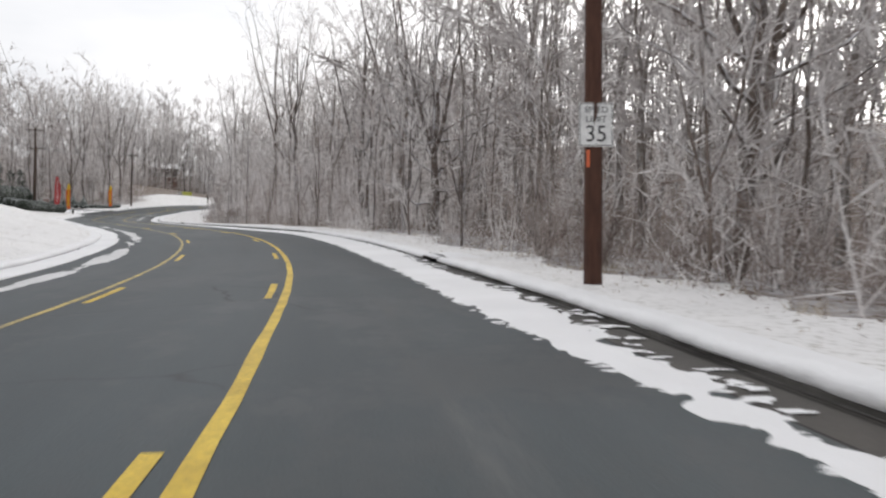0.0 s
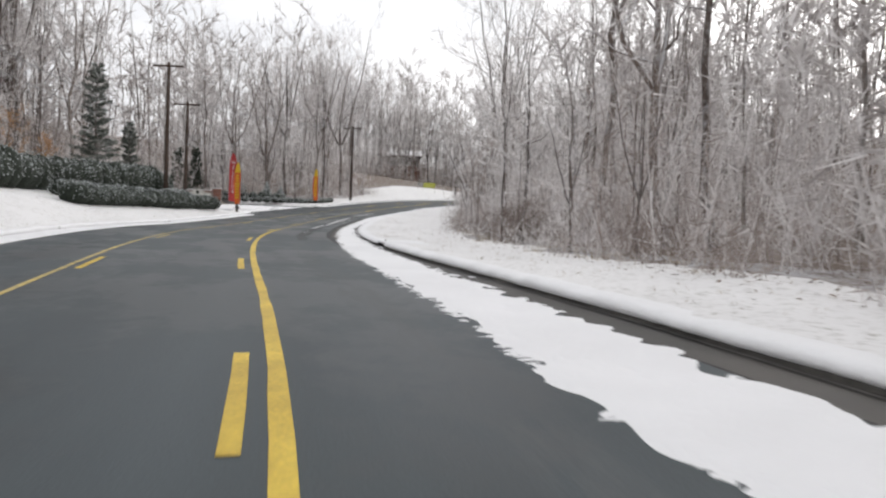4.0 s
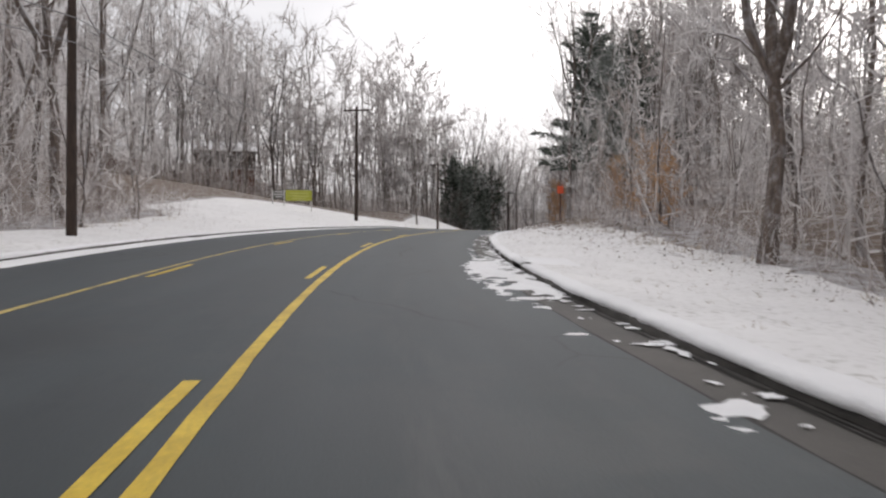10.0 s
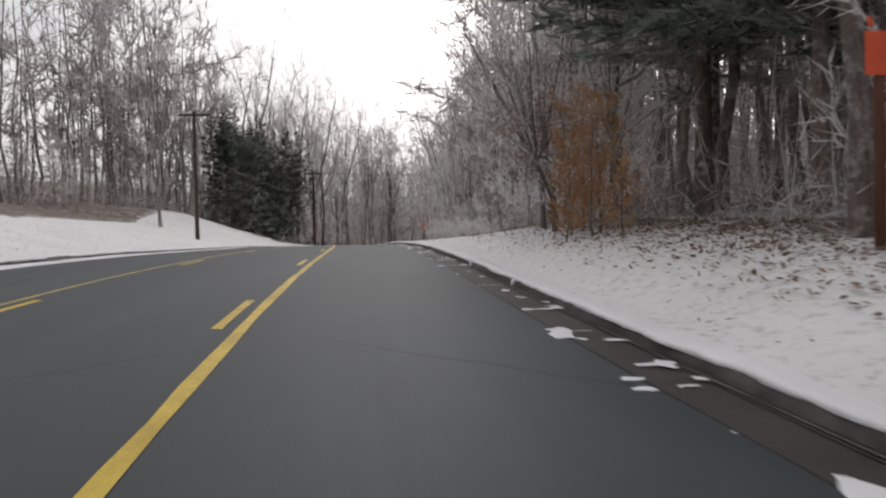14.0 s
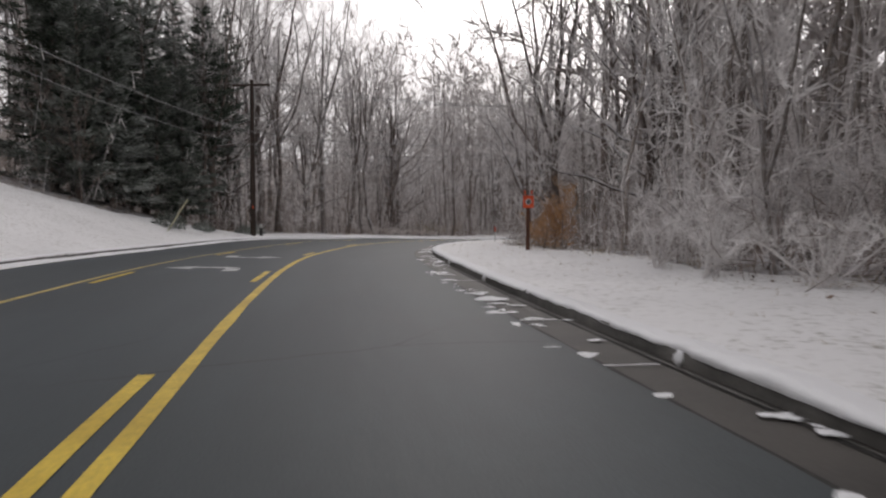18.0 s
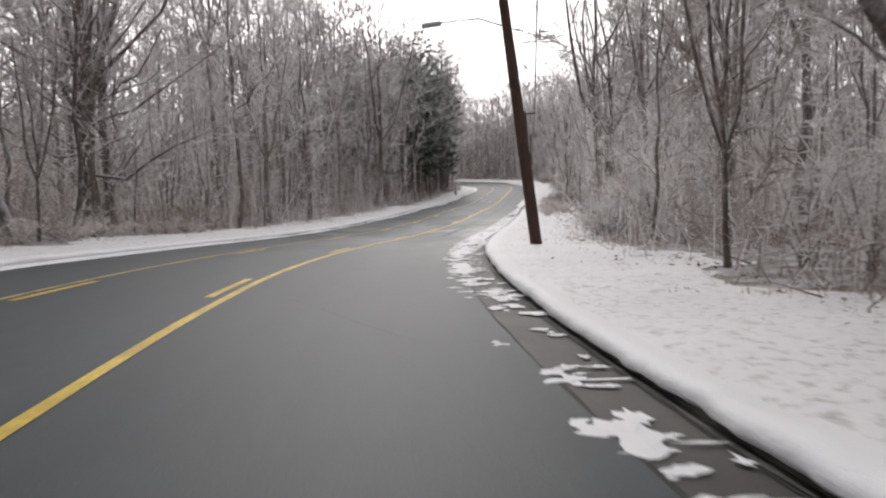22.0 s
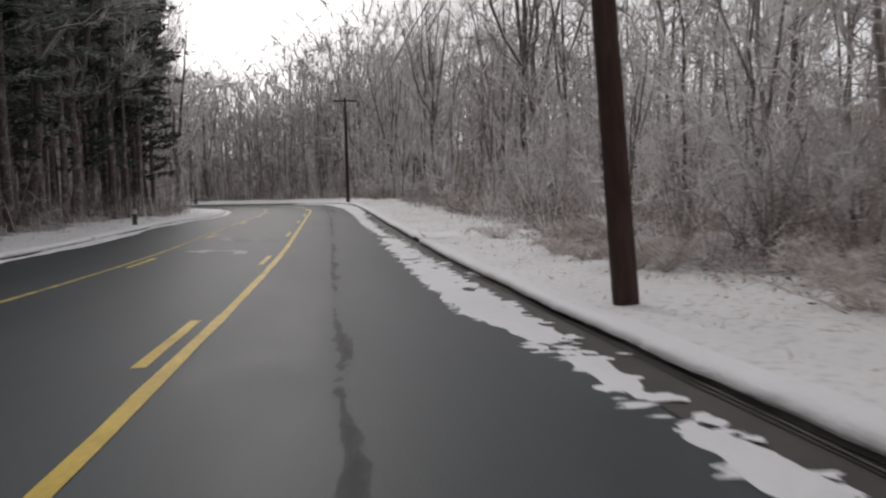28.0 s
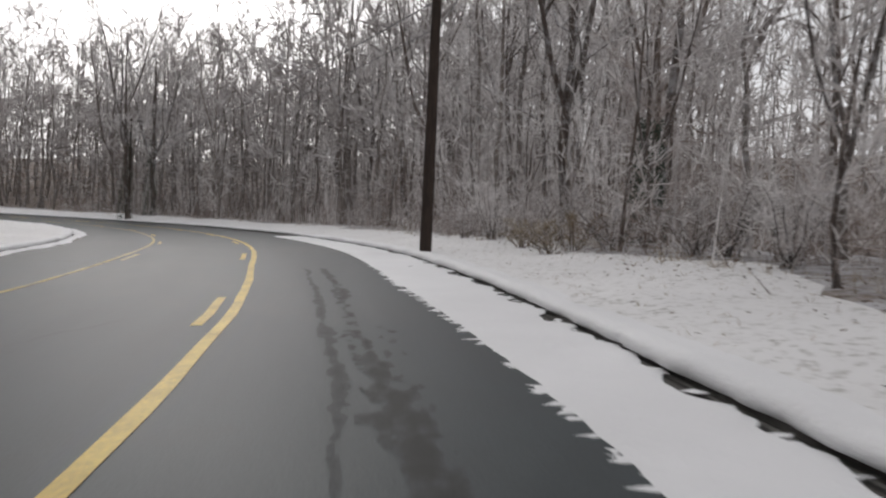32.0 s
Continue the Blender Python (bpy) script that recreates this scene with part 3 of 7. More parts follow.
ROAD_S = np.arange(FIRST, LAST - 2, 1.5)
GUT = 0.68
me = strip_mesh("road", ROAD_S, [KERB_L + GUT, -5.5, -3.5, -1.7, 0, 1.2, 2.5, KERB_R - GUT], ASPHALT, 0.0, True)
thing("road", "damp dark grey asphalt road, salted, with slush along its edges", "road", kind="structure", me=me)
for side, a, b in (("right", KERB_R - GUT, KERB_R + 0.01), ("left", KERB_L - 0.01, KERB_L + GUT)):
    lats = np.linspace(a, b, 4)
    ups = [-0.004, -0.012, -0.018, -0.02] if side == "right" else [-0.02, -0.018, -0.012, -0.004]
    me = strip_mesh("gutter", ROAD_S, lats, GUTTER, ups, True)
    thing("gutter", "brown-grey wet concrete gutter pan along the kerb", "gutter", kind="structure", me=me)

# storm inlets break the right-hand kerb
INLETS = [(23.0, 1.9), (85.2, 1.8), (163.4, 1.7), (423.2, 1.9)]


def build_kerbs():
    for sign, k in ((1, KERB_R), (-1, KERB_L)):
        offs = np.array([0.0, 0.012, 0.05, 0.15, 0.152]) * sign + k
        ups = np.array([-0.025, 0.10, 0.125, 0.13, -0.1])
        pieces = []
        if sign > 0:
            a = FIRST
            for s0, w in INLETS:
                pieces.append((a, s0))
                a = s0 + w
            pieces.append((a, LAST - 2))
        else:
            pieces = [(FIRST, 130.5), (152.5, LAST - 2)]
        for a, b in pieces:
            s = np.arange(a, b + 0.01, (b - a) / max(2, round((b - a) / 1.5)))
            o, u = (offs, ups) if sign > 0 else (offs[::-1], ups[::-1])
            me = strip_mesh("kerb", s, o, KERB, u, False)
            thing("kerb", "grey concrete kerb with snow along its top", "kerb", kind="structure", me=me)
            # the rounded ridge of snow lying on the kerb
            r = np.random.RandomState(int(a) + 60 + sign)
            s = np.arange(a, b + 0.01, 0.17)
            wob = np.convolve(r.normal(size=len(s) + 8), np.ones(9) / 4, "valid") * 0.02 + r.normal(size=len(s)) * 0.008
            wob2 = np.convolve(r.normal(size=len(s) + 8), np.ones(9) / 4, "valid") * 0.022 + np.convolve(r.normal(size=len(s) + 2), np.ones(3) / 2, "valid") * 0.010
            ridge = np.array([0.005, -0.015, 0.035, 0.11, 0.22, 0.56])
            hts = np.array([0.085, 0.122, 0.152, 0.164, 0.158, 0.142])
            lat = (k + sign * (ridge[None, :] + wob[:, None] * np.array([1, 1, 1, .5, .3, 0])))
            low = np.interp(s, [135, 165, 440, 456], [1.0, 0.9, 0.92, 1.0])[:, None]
            up = hts[None, :] * np.where(hts > 0.12, low, 1.0)[:, :] + wob2[:, None] * np.array([0, .7, 1, 1, .6, 0])
            up[:, 2:5] = np.maximum(up[:, 2:5], 0.142)
            # before the crest the roll hangs down over the face of the kerb
            roll = np.interp(s, [140, 166, 286, 304], [1.0, 0.0, 0.0, 1.0])[:, None]
            lat = lat + sign * roll * np.array([-0.03, -0.055, -0.03, 0.0, 0.0, 0.0])
            up = up + roll * np.array([-0.055, -0.045, -0.005, 0.012, 0.0, 0.0])
            if sign < 0:
                lat, up = lat[:, ::-1], up[:, ::-1]
            me = strip_mesh("snow_ridge", s, lat, SNOW, up, True)
            thing("snow_ridge", "rounded ridge of white snow lying on the kerb", "snow", kind="stuff", me=me)


build_kerbs()

VERGE_R, VERGE_L = 13.5, -19.5


# edge of the woods by station (offset from the alignment)
EDGE_R = [(-48, 7.4), (30, 7.4), (66, 7.5), (76, 8.4), (88, 9.7), (101, 10.3), (112, 11.0), (135, 11.2), (160, 10.5), (176, 9.4), (200, 9.3), (220, 9.0), (250, 9.0), (280, 9.6), (298, 8.8), (312, 8.0), (340, 8.2), (360, 10.0), (380, 10.7), (398, 8.6), (412, 7.2), (435, 9.0), (470, 8.0), (580, 9.5)]
EDGE_L = [(-48, -13.0), (20, -17.0), (60, -20.0), (130, -20.0), (150, -18.0), (160, -13.0), (178, -12.0), (192, -15.0), (205, -30.0), (262, -30.0), (284, -22.0), (296, -13.5), (325, -10.5), (345, -11.5), (372, -10.0), (400, -10.0), (438, -10.0), (452, -10.6), (470, -10.8), (500, -12.5), (580, -16.0)]


def build_verges():
    for sign, k, out, table in ((1, KERB_R + 0.13, VERGE_R, EDGE_R), (-1, KERB_L - 0.13, VERGE_L, EDGE_L)):
        s = np.arange(FIRST, LAST - 2, 0.7)
        r = np.random.RandomState(40 + sign)
        edge = lane_table(table, s) + sign * (0.3 + np.convolve(r.normal(size=len(s) + 6), np.ones(7) / 7, "valid") * 1.6)
        edge = np.minimum(edge, out - 0.6) if sign > 0 else np.maximum(edge, out + 0.6)
        for name, mat, lo, hi, cols, label in (
                ("verge", SNOW_GRASS, np.full(len(s), k), edge, 12, "snow-covered grass verge with blades poking through"),
                ("woodland_floor", LITTER_SNOWY, edge - sign * 0.06, np.full(len(s), out), 7, "brown leaf litter with patches of snow under the trees")):
            u = np.linspace(0, 1, cols) ** (1.3 if name == "verge" else 1.0)
            Lt = lo[:, None] + (hi - lo)[:, None] * u[None]
            S = np.repeat(s[:, None], cols, 1)
            xy = on_road(S, Lt)
            base, fx, fy = xy[..., 2], xy[..., 0], xy[..., 1]
            zz = land(fx, fy).reshape(fx.shape)
            zz = zz + 0.03 * fbm(fx, fy, 2.3, 4) + 0.02 * fbm(fx, fy, 0.9, 6)
            if name != "verge":
                zz = zz + (0.09 * fbm(fx, fy, 1.7, 8) + 0.05 * fbm(fx, fy, 1.1, 9)) * np.clip(u * 2.5 - 0.1, 0, 1)[None]
            else:
                near = np.clip(1 - (np.abs(Lt - k) - 0.1) / 0.9, 0, 1)
                zz = zz + np.minimum(1, near * 1.3) * (base + 0.146 - zz)
            if name == "verge":
                zz[:, 0] -= 0.03
                zz[:, -1] -= 0.01
            else:
                zz[:, 0] -= 0.03
                zz[:, -1] -= 0.12
            if sign < 0:
                entry = (S > 130.5) & (S < 152.5)
                zz = np.where(entry, base - 0.05 - 0.02 * (k - Lt), zz)
            up = zz - base
            if sign < 0:
                Lt, up = Lt[:, ::-1], up[:, ::-1]
            thing(name, label, "verge" if name == "verge" else "ground", kind="structure", me=strip_mesh(name, s, Lt, mat, up, True))


build_verges()

# mouth of the side road on the left, divided by a kerbed island
s = np.arange(129.8, 153.3, 0.5)
lat = np.repeat((KERB_L + GUT - np.linspace(0, 1, 12) * 17.0)[None, ::-1], len(s), 0)
me = strip_mesh("side_road", s, lat, ASPHALT, 0.012 + 0.0 * lat, True)
thing("side_road", "short snow-dusted asphalt side road joining the main road", "road", kind="structure", me=me)


# ======== painted lines, arrows, snow on the road ========
SEAM = two_tone("gutter_joint_dirt", (0.012, 0.011, 0.010), (0.028, 0.025, 0.022), 8.0, 0.8, 40.0, 0.4, 0.01)
LINE_DRIFT = [(-48, -0.17), (9, -0.17), (15, -0.08), (21, 0.0), (34, 0.06), (42, 0.1), (60, 0.0), (310, 0.0), (322, -0.18), (331, -0.16), (343, 0.08), (360, 0.0), (396, 0.02), (440, -0.05), (450, -0.08), (461, 0.2), (466, 0.22), (475, -0.08), (490, 0.0), (580, 0.0)]


def line_mesh(name, s0, s1, lat, width, mat, up=0.006, wear=0.0, seed=1):
    n = max(2, int((s1 - s0) / 1.0) + 1)
    s = np.linspace(s0, s1, n)
    r = np.random.RandomState(seed)
    e = r.normal(size=(n, 2)) * wear
    if lat > -1:
        lat = lat + lane_table(LINE_DRIFT, s)
    return strip_mesh(name, s, np.stack([lat - width / 2 + e[:, 0], lat + width / 2 + e[:, 1]], -1), mat, up)


LINE_L = -3.55


def build_lines():
    for lat, name in ((0.0, "centre_line"), (LINE_L, "far_centre_line")):
        worn = (104.0, 146.0) if lat == 0 else (90.0, 140.0)
        worn2 = (456.0, 500.0)
        start = YELLOW if lat == 0 else YELLOW_WORN
        wide = 0.14 if lat == 0 else 0.11
        cuts = [FIRST, worn[0], worn[1], worn2[0], worn2[1], LAST - 3]
        for i, (a, b) in enumerate(zip(cuts[:-1], cuts[1:])):
            me = line_mesh(name, a, b, lat, wide, start if i == 0 else YELLOW_WORN if i == 1 or lat < 0 else YELLOW, 0.006, 0.006, i)
            thing(name, "solid yellow painted line, worn in places" if i in (1, 3) else "solid yellow painted road line", "road marking", "yellow lines", "structure", me=me)
        k = 0
        s = 17.0 - 12.19 * 5
        while s < LAST - 6:
            w = worn[0] < s < worn[1] or (lat < 0 and worn2[0] < s < worn2[1])
            dl = lat - 0.28 if lat == 0 else lat + 0.28
            me = line_mesh("dash", s - 3.0, s, dl, 0.13, YELLOW_WORN if w else YELLOW, 0.006, 0.004, k)
            thing("lane_dash", "short yellow dash beside the solid line", "road marking", "yellow dashes", "structure", me=me)
            s += 12.19
            k += 1


build_lines()


def flat_shape(name, outline, s, lat, mat, up=0.007, turn=0.0, size=1.0):
    """A painted shape on the road: outline in (ahead, right) metres."""
    o = np.array(outline, float) * size
    c, d = math.cos(turn), math.sin(turn)
    a = o[:, 0] * c - o[:, 1] * d
    r = o[:, 0] * d + o[:, 1] * c
    P = on_road(s + a, lat + r, up)
    bm = bmesh.new()
    vs = [bm.verts.new(p) for p in P]
    f = bm.faces.new(vs)
    if f.normal.z < 0:
        f.normal_flip()
    bmesh.ops.triangulate(bm, faces=bm.faces)
    return bm_mesh(name, bm, mat)


ARROW = [(-1.0, 0.45), (-0.1, 0.45), (0.15, 0.30), (0.25, 0.0), (0.25, -0.38), (-0.3, -0.38), (0.40, -1.1), (1.0, -0.38), (0.62, -0.38), (0.62, 0.1), (0.5, 0.45), (0.25, 0.7), (-0.1, 0.8), (-1.0, 0.82)]
WORN_PAINT = two_tone("worn_road_white", (0.07, 0.072, 0.072), (0.42, 0.42, 0.42), 5.0, 0.6, 25.0, 0.25, 0.006, spread=(0.4, 0.6))
for s0, turn, mat in ((124.7, 0.0, WORN_PAINT), (130.8, math.pi, WORN_PAINT), (274.2, 0.0, WHITE_PAINT), (280.7, math.pi, WHITE_PAINT), (421.2, 0.0, WHITE_PAINT), (427.0, math.pi, WORN_PAINT)):
    me = flat_shape("turn_arrow", ARROW, s0, -1.85, mat, 0.007, turn, 1.0)
    thing("turn_arrow", "worn white painted left-turn arrow in the centre lane" if mat is WORN_PAINT else "white painted left-turn arrow in the centre lane", "road marking", "turn arrows", "structure", me=me)


def lattice_noise(x, y, seed):
    """Smooth value noise on a unit lattice, 0 to 1."""
    r = np.random.RandomState(seed)
    tab = r.uniform(0, 1, (64, 64))
    xi, yi = np.floor(x).astype(int), np.floor(y).astype(int)
    u, v = x - xi, y - yi
    u, v = u * u * (3 - 2 * u), v * v * (3 - 2 * v)
    a, b = tab[xi % 64, yi % 64], tab[(xi + 1) % 64, yi % 64]
    c, d = tab[xi % 64, (yi + 1) % 64], tab[(xi + 1) % 64, (yi + 1) % 64]
    return (a * (1 - u) + b * u) * (1 - v) + (c * (1 - u) + d * u) * v


def patch_mesh(name, S, L, F, mat, thick):
    """The part of a (station, offset) grid where the field F is positive, as a thin sheet that tapers to its edge."""
    n, m = F.shape
    i, j = np.meshgrid(np.arange(n - 1), np.arange(m - 1), indexing="ij")
    a, b, c, d = i * m + j, i * m + j + 1, (i + 1) * m + j + 1, (i + 1) * m + j
    tri = np.concatenate([np.stack([a, b, c], -1).reshape(-1, 3), np.stack([a, c, d], -1).reshape(-1, 3)])
    f, s, l = F.ravel(), S.ravel(), L.ravel()
    pos = f[tri] > 0
    k = pos.sum(1)
    out_s, out_l, out_f = [], [], []

    def cut(p, q):
        t = f[p] / (f[p] - f[q])
        return s[p] + t * (s[q] - s[p]), l[p] + t * (l[q] - l[p]), np.zeros(len(p))

    def own(p):
        return s[p], l[p], f[p]

    def emit(*corners):
        for z, o in zip(range(3), (out_s, out_l, out_f)):
            o.append(np.stack([c_[z] for c_ in corners], 1))

    t3 = tri[k == 3]
    if len(t3):
        emit(own(t3[:, 0]), own(t3[:, 1]), own(t3[:, 2]))
    for want in (1, 2):
        t = tri[k == want]
        if not len(t):
            continue
        odd = (pos[k == want] == (want == 1)).argmax(1)
        r = np.arange(len(t))
        p, q, w = t[r, odd], t[r, (odd + 1) % 3], t[r, (odd + 2) % 3]
        if want == 1:
            emit(own(p), cut(p, q), cut(p, w))
        else:
            emit(own(q), own(w), cut(w, p))
            emit(own(q), cut(w, p), cut(q, p))
    if not out_s:
        return None
    ss, ll, ff = (np.concatenate(o).ravel() for o in (out_s, out_l, out_f))
    P = on_road(ss, ll, 0.004 + np.clip(ff * 0.12, 0, thick))
    me = fast_mesh(name, P, np.arange(len(P)), np.full(len(P) // 3, 3), mat)
    if not me.uv_layers:
        me.uv_layers.new(name="UVMap")
    me.uv_layers[0].data.foreach_set("uv", np.stack([ss, ff], 1).astype(np.float32).ravel())
    return me


def snow_patch(name, s0, s1, inner, outer, cover, seed, mat=SNOW, thick=0.03, drag=2.6, label="thin broken strip of snow lying beside the gutter"):
    """Irregular snow lying along the road between two offsets; cover: share of the strip that is hidden."""
    s = np.arange(s0, s1, 0.18 if inner > -4 else 0.3)
    l = np.arange(inner - 0.5, outer + 0.25, 0.08 if outer - inner < 3 else 0.16)
    S, L = np.meshgrid(s, l, indexing="ij")
    n = 0.50 * lattice_noise(S / drag, L / 0.55, seed) + 0.30 * lattice_noise(S / (drag * 0.35), L / 0.22, seed + 1) + 0.20 * lattice_noise(S / 0.35, L / 0.10, seed + 2)
    slow = lattice_noise(S / 6.0, 0 * L, seed + 3) - 0.5
    edge = np.minimum(L - inner - 0.30 * slow, outer + 0.12 * slow - L) / 0.45
    ends = np.clip(np.minimum(S - s0, s1 - S) / 2.0, 0, 1)
    F = n - 1.02 + cover * 0.62 + np.clip(edge, -1.2, 0.42) * 0.55 + 0.35 * slow - (1 - ends) * 0.8
    F[0], F[-1], F[:, 0], F[:, -1] = -1, -1, -1, -1
    me = patch_mesh(name, S, L, F, mat, thick)
    if me:
        thing(name, label, "snow", kind="stuff", me=me)


# the ploughed strip of snow beside the right-hand gutter: station, inner offset, outer offset, cover
BAND = [(-46, 2.9, 3.5, 1.0), (4, 3.2, 3.45, 0.85), (6, 3.12, 3.47, 0.9), (8, 2.9, 3.58, 0.92), (11, 2.7, 3.8, 0.95), (22, 2.6, 3.65, 0.95), (30, 2.6, 4.12, 1.0), (46, 2.72, 4.18, 1.0), (56, 2.2, 3.55, 1.0), (63, 2.08, 3.5, 1.0), (80, 2.6, 3.75, 0.98), (93, 3.1, 3.98, 0.9), (103, 3.2, 3.92, 0.92),
        (110, 3.15, 3.8, 0.95), (122, 3.2, 3.98, 0.95), (130, 3.05, 3.88, 0.92), (136, 3.32, 3.9, 0.85), (141, 3.4, 3.62, 0.6), (143.5, 3.4, 3.75, 0.2), (146, 3.4, 3.75, 0.04), (155, 3.3, 4.0, 0.06), (158.5, 3.1, 4.1, 0.55), (160.5, 2.95, 4.15, 0.66), (164, 2.95, 4.1, 0.62), (166, 3.2, 4.0, 0.4),
        ]
BAND += [(168, 3.4, 4.1, 0.2), (180, 3.45, 4.0, 0.04), (262, 3.4, 3.95, 0.06), (270, 3.42, 3.6, 0.25), (276, 3.5, 4.0, 0.1), (290, 3.8, 4.15, 0.08), (318, 3.3, 3.9, 0.06), (327, 3.3, 3.55, 0.5), (333, 3.15, 3.9, 0.4), (340, 3.1, 3.9, 0.5),
        (346, 3.08, 3.86, 0.8), (354, 3.0, 4.0, 0.55), (372, 3.0, 3.9, 0.5), (384, 3.1, 3.9, 0.4), (400, 3.4, 3.7, 0.45), (404, 3.4, 3.66, 0.7), (407, 3.02, 3.8, 0.8), (424, 3.05, 3.66, 0.62), (430, 3.2, 3.4, 0.7), (433, 3.05, 3.4, 0.8), (437, 2.98, 3.52, 0.82), (450, 3.0, 3.55, 0.9), (456, 2.95, 3.98, 1.0),
        (462, 2.98, 4.08, 1.0), (471, 2.65, 4.12, 1.0), (570, 2.5, 4.3, 1.0)]


def snow_band(s0, s1, seed):
    tb = np.array(BAND)
    s = np.arange(s0, s1 + 0.01, 0.115)
    l = np.arange(1.7, 4.46, 0.065)
    S, L = np.meshgrid(s, l, indexing="ij")
    inner, outer, cover = (np.interp(S, tb[:, 0], tb[:, k]) for k in (1, 2, 3))
    slow = lattice_noise(S / 2.6, 0 * L, seed) - 0.5
    mid = lattice_noise(S / 0.6, L / 0.7, seed + 1) - 0.5
    fine = 0.6 * lattice_noise(S / 0.34, L / 0.5, seed + 2) + 0.4 * lattice_noise(S / 0.24, L / 0.2, seed + 7) - 0.5
    calm = np.interp(S, [440, 452], [1.0, 0.25])
    a = L - inner + calm * (0.07 * slow + 0.10 * mid + 0.3 * fine)
    b = outer - L + 0.10 * slow + 0.16 * mid + 0.45 * fine
    holes = 0.4 * lattice_noise(S / 1.0, L / 0.5, seed + 3) + 0.33 * lattice_noise(S / 0.42, L / 0.3, seed + 4) + 0.27 * lattice_noise(S / 0.23, L / 0.16, seed + 5)
    F = np.minimum(np.minimum(a, b), (holes - 0.74 + 0.62 * cover) * 0.9)
    F[:, 0], F[:, -1] = -1, -1
    me = patch_mesh("roadside_snow", S, L, F, SNOW, 0.022)
    if me:
        thing("roadside_snow", "ragged strip of ploughed snow lying beside the gutter", "snow", kind="stuff", me=me)


for s0 in np.arange(-6.0, 500.0, 46.0):
    snow_band(s0, s0 + 46.0, 30)


def gutter_flakes(s0, s1, per_metre, seed, fringe=0.0):
    """Ragged flat scraps of snow left in and beside the gutter; fringe: those per metre that fray both edges of the ploughed strip."""
    r = np.random.RandomState(seed)
    tb = np.array(BAND)
    V, loops, sizes = [], [], []
    n = 0
    for _ in range(int((s1 - s0) * per_metre / 4)):
        cs = r.uniform(s0, s1)
        cl = np.interp(cs, tb[:, 0], tb[:, 2]) + r.normal() * 0.16 - 0.02
        for _ in range(r.randint(2, 8)):
            fs, fl = cs + r.normal() * 0.45, np.clip(cl + r.normal() * 0.16, 3.1, 4.14)
            ra, rl = r.uniform(0.03, 0.15), r.uniform(0.03, 0.17)
            if r.uniform() < 0.2:
                ra, rl = ra * 1.9, rl * 1.6
            m = 13
            an = np.arange(m) * 2 * math.pi / m
            rag = r.uniform(0.35, 1.25, m)
            S = np.concatenate([[fs], fs + ra * rag * np.cos(an)])
            L = np.concatenate([[fl], np.minimum(fl + rl * rag * np.sin(an), 4.2)])
            V.append(on_road(S, L, np.concatenate([[0.014], np.full(m, 0.0035)])))
            for q in range(m):
                loops += [n, n + 1 + (q + 1) % m, n + 1 + q]
                sizes.append(3)
            n += m + 1
    for _ in range(int((s1 - s0) * fringe)):
        fs = r.uniform(s0, s1)
        inner, outer, cover = (np.interp(fs, tb[:, 0], tb[:, k]) for k in (1, 2, 3))
        if r.uniform() > cover:
            continue
        fl = inner + abs(r.normal()) * 0.07 - 0.05 if r.uniform() < 0.6 else outer - abs(r.normal()) * 0.08 + 0.06
        ra, rl = r.uniform(0.03, 0.11), r.uniform(0.05, 0.16)
        m = 9
        an = np.arange(m) * 2 * math.pi / m
        rag = r.uniform(0.3, 1.3, m)
        S = np.concatenate([[fs], fs + ra * rag * np.cos(an)])
        L = np.concatenate([[fl], np.minimum(fl + rl * rag * np.sin(an), 4.2)])
        V.append(on_road(S, L, np.concatenate([[0.016], np.full(m, 0.0035)])))
        for q in range(m):
            loops += [n, n + 1 + (q + 1) % m, n + 1 + q]
            sizes.append(3)
        n += m + 1
    thing("snow_scraps", "ragged scraps of snow lying in the gutter", "snow", kind="stuff", me=fast_mesh("snow_scraps", np.concatenate(V), loops, sizes, SNOW))


for i, (a, b, dens) in enumerate(((3, 30, 6.0), (30, 84, 0.3), (84, 145, 3.0), (145, 156, 2.5), (156, 172, 7.0), (172, 262, 1.0), (262, 290, 1.6), (290, 320, 2.6), (320, 352, 5.0), (352, 424, 5.0), (424, 452, 3.0), (452, 475, 0.3))):
    gutter_flakes(a, b, dens, 900 + i, 9.0)

r = np.random.RandomState(77)
for k in range(70):
    s0 = 160.0 + 3.05 * k
    if r.uniform() < 0.42 or s0 > 345:
        continue
    a, b = sorted(r.uniform(3.5, 4.16, 2))
    if b - a < 0.25:
        a, b = 3.52, 3.52 + r.uniform(0.3, 0.62)
    s = np.array([s0 - 0.012, s0 + r.uniform(0.018, 0.05)])
    l = np.linspace(a, b, 5)
    me = strip_mesh("joint_snow", s, l, SNOW, 0.0045)
    thing("joint_snow", "thin line of snow caught in a gutter joint", "snow", "snow in gutter joints", me=me)
    if r.uniform() < 0.5:
        bm = bmesh.new()
        bmesh.ops.create_icosphere(bm, subdivisions=2, radius=1.0)
        for v in bm.verts:
            v.co *= 1 + r.uniform(-0.3, 0.3)
            v.co.x, v.co.y, v.co.z = v.co.x * 0.05, v.co.y * r.uniform(0.05, 0.07), v.co.z * 0.075
        c = on_road(s0 + 0.02, 4.215, 0.04)
        thing("snow_clump", "small clump of snow stuck to a kerb joint", "snow", "snow clumps on kerb joints", me=bm_mesh("snow_clump", bm, SNOW, True), m=Matrix.LocRotScale(c, Euler((0, 0, heading_at(s0))), (1, 1, 1)))

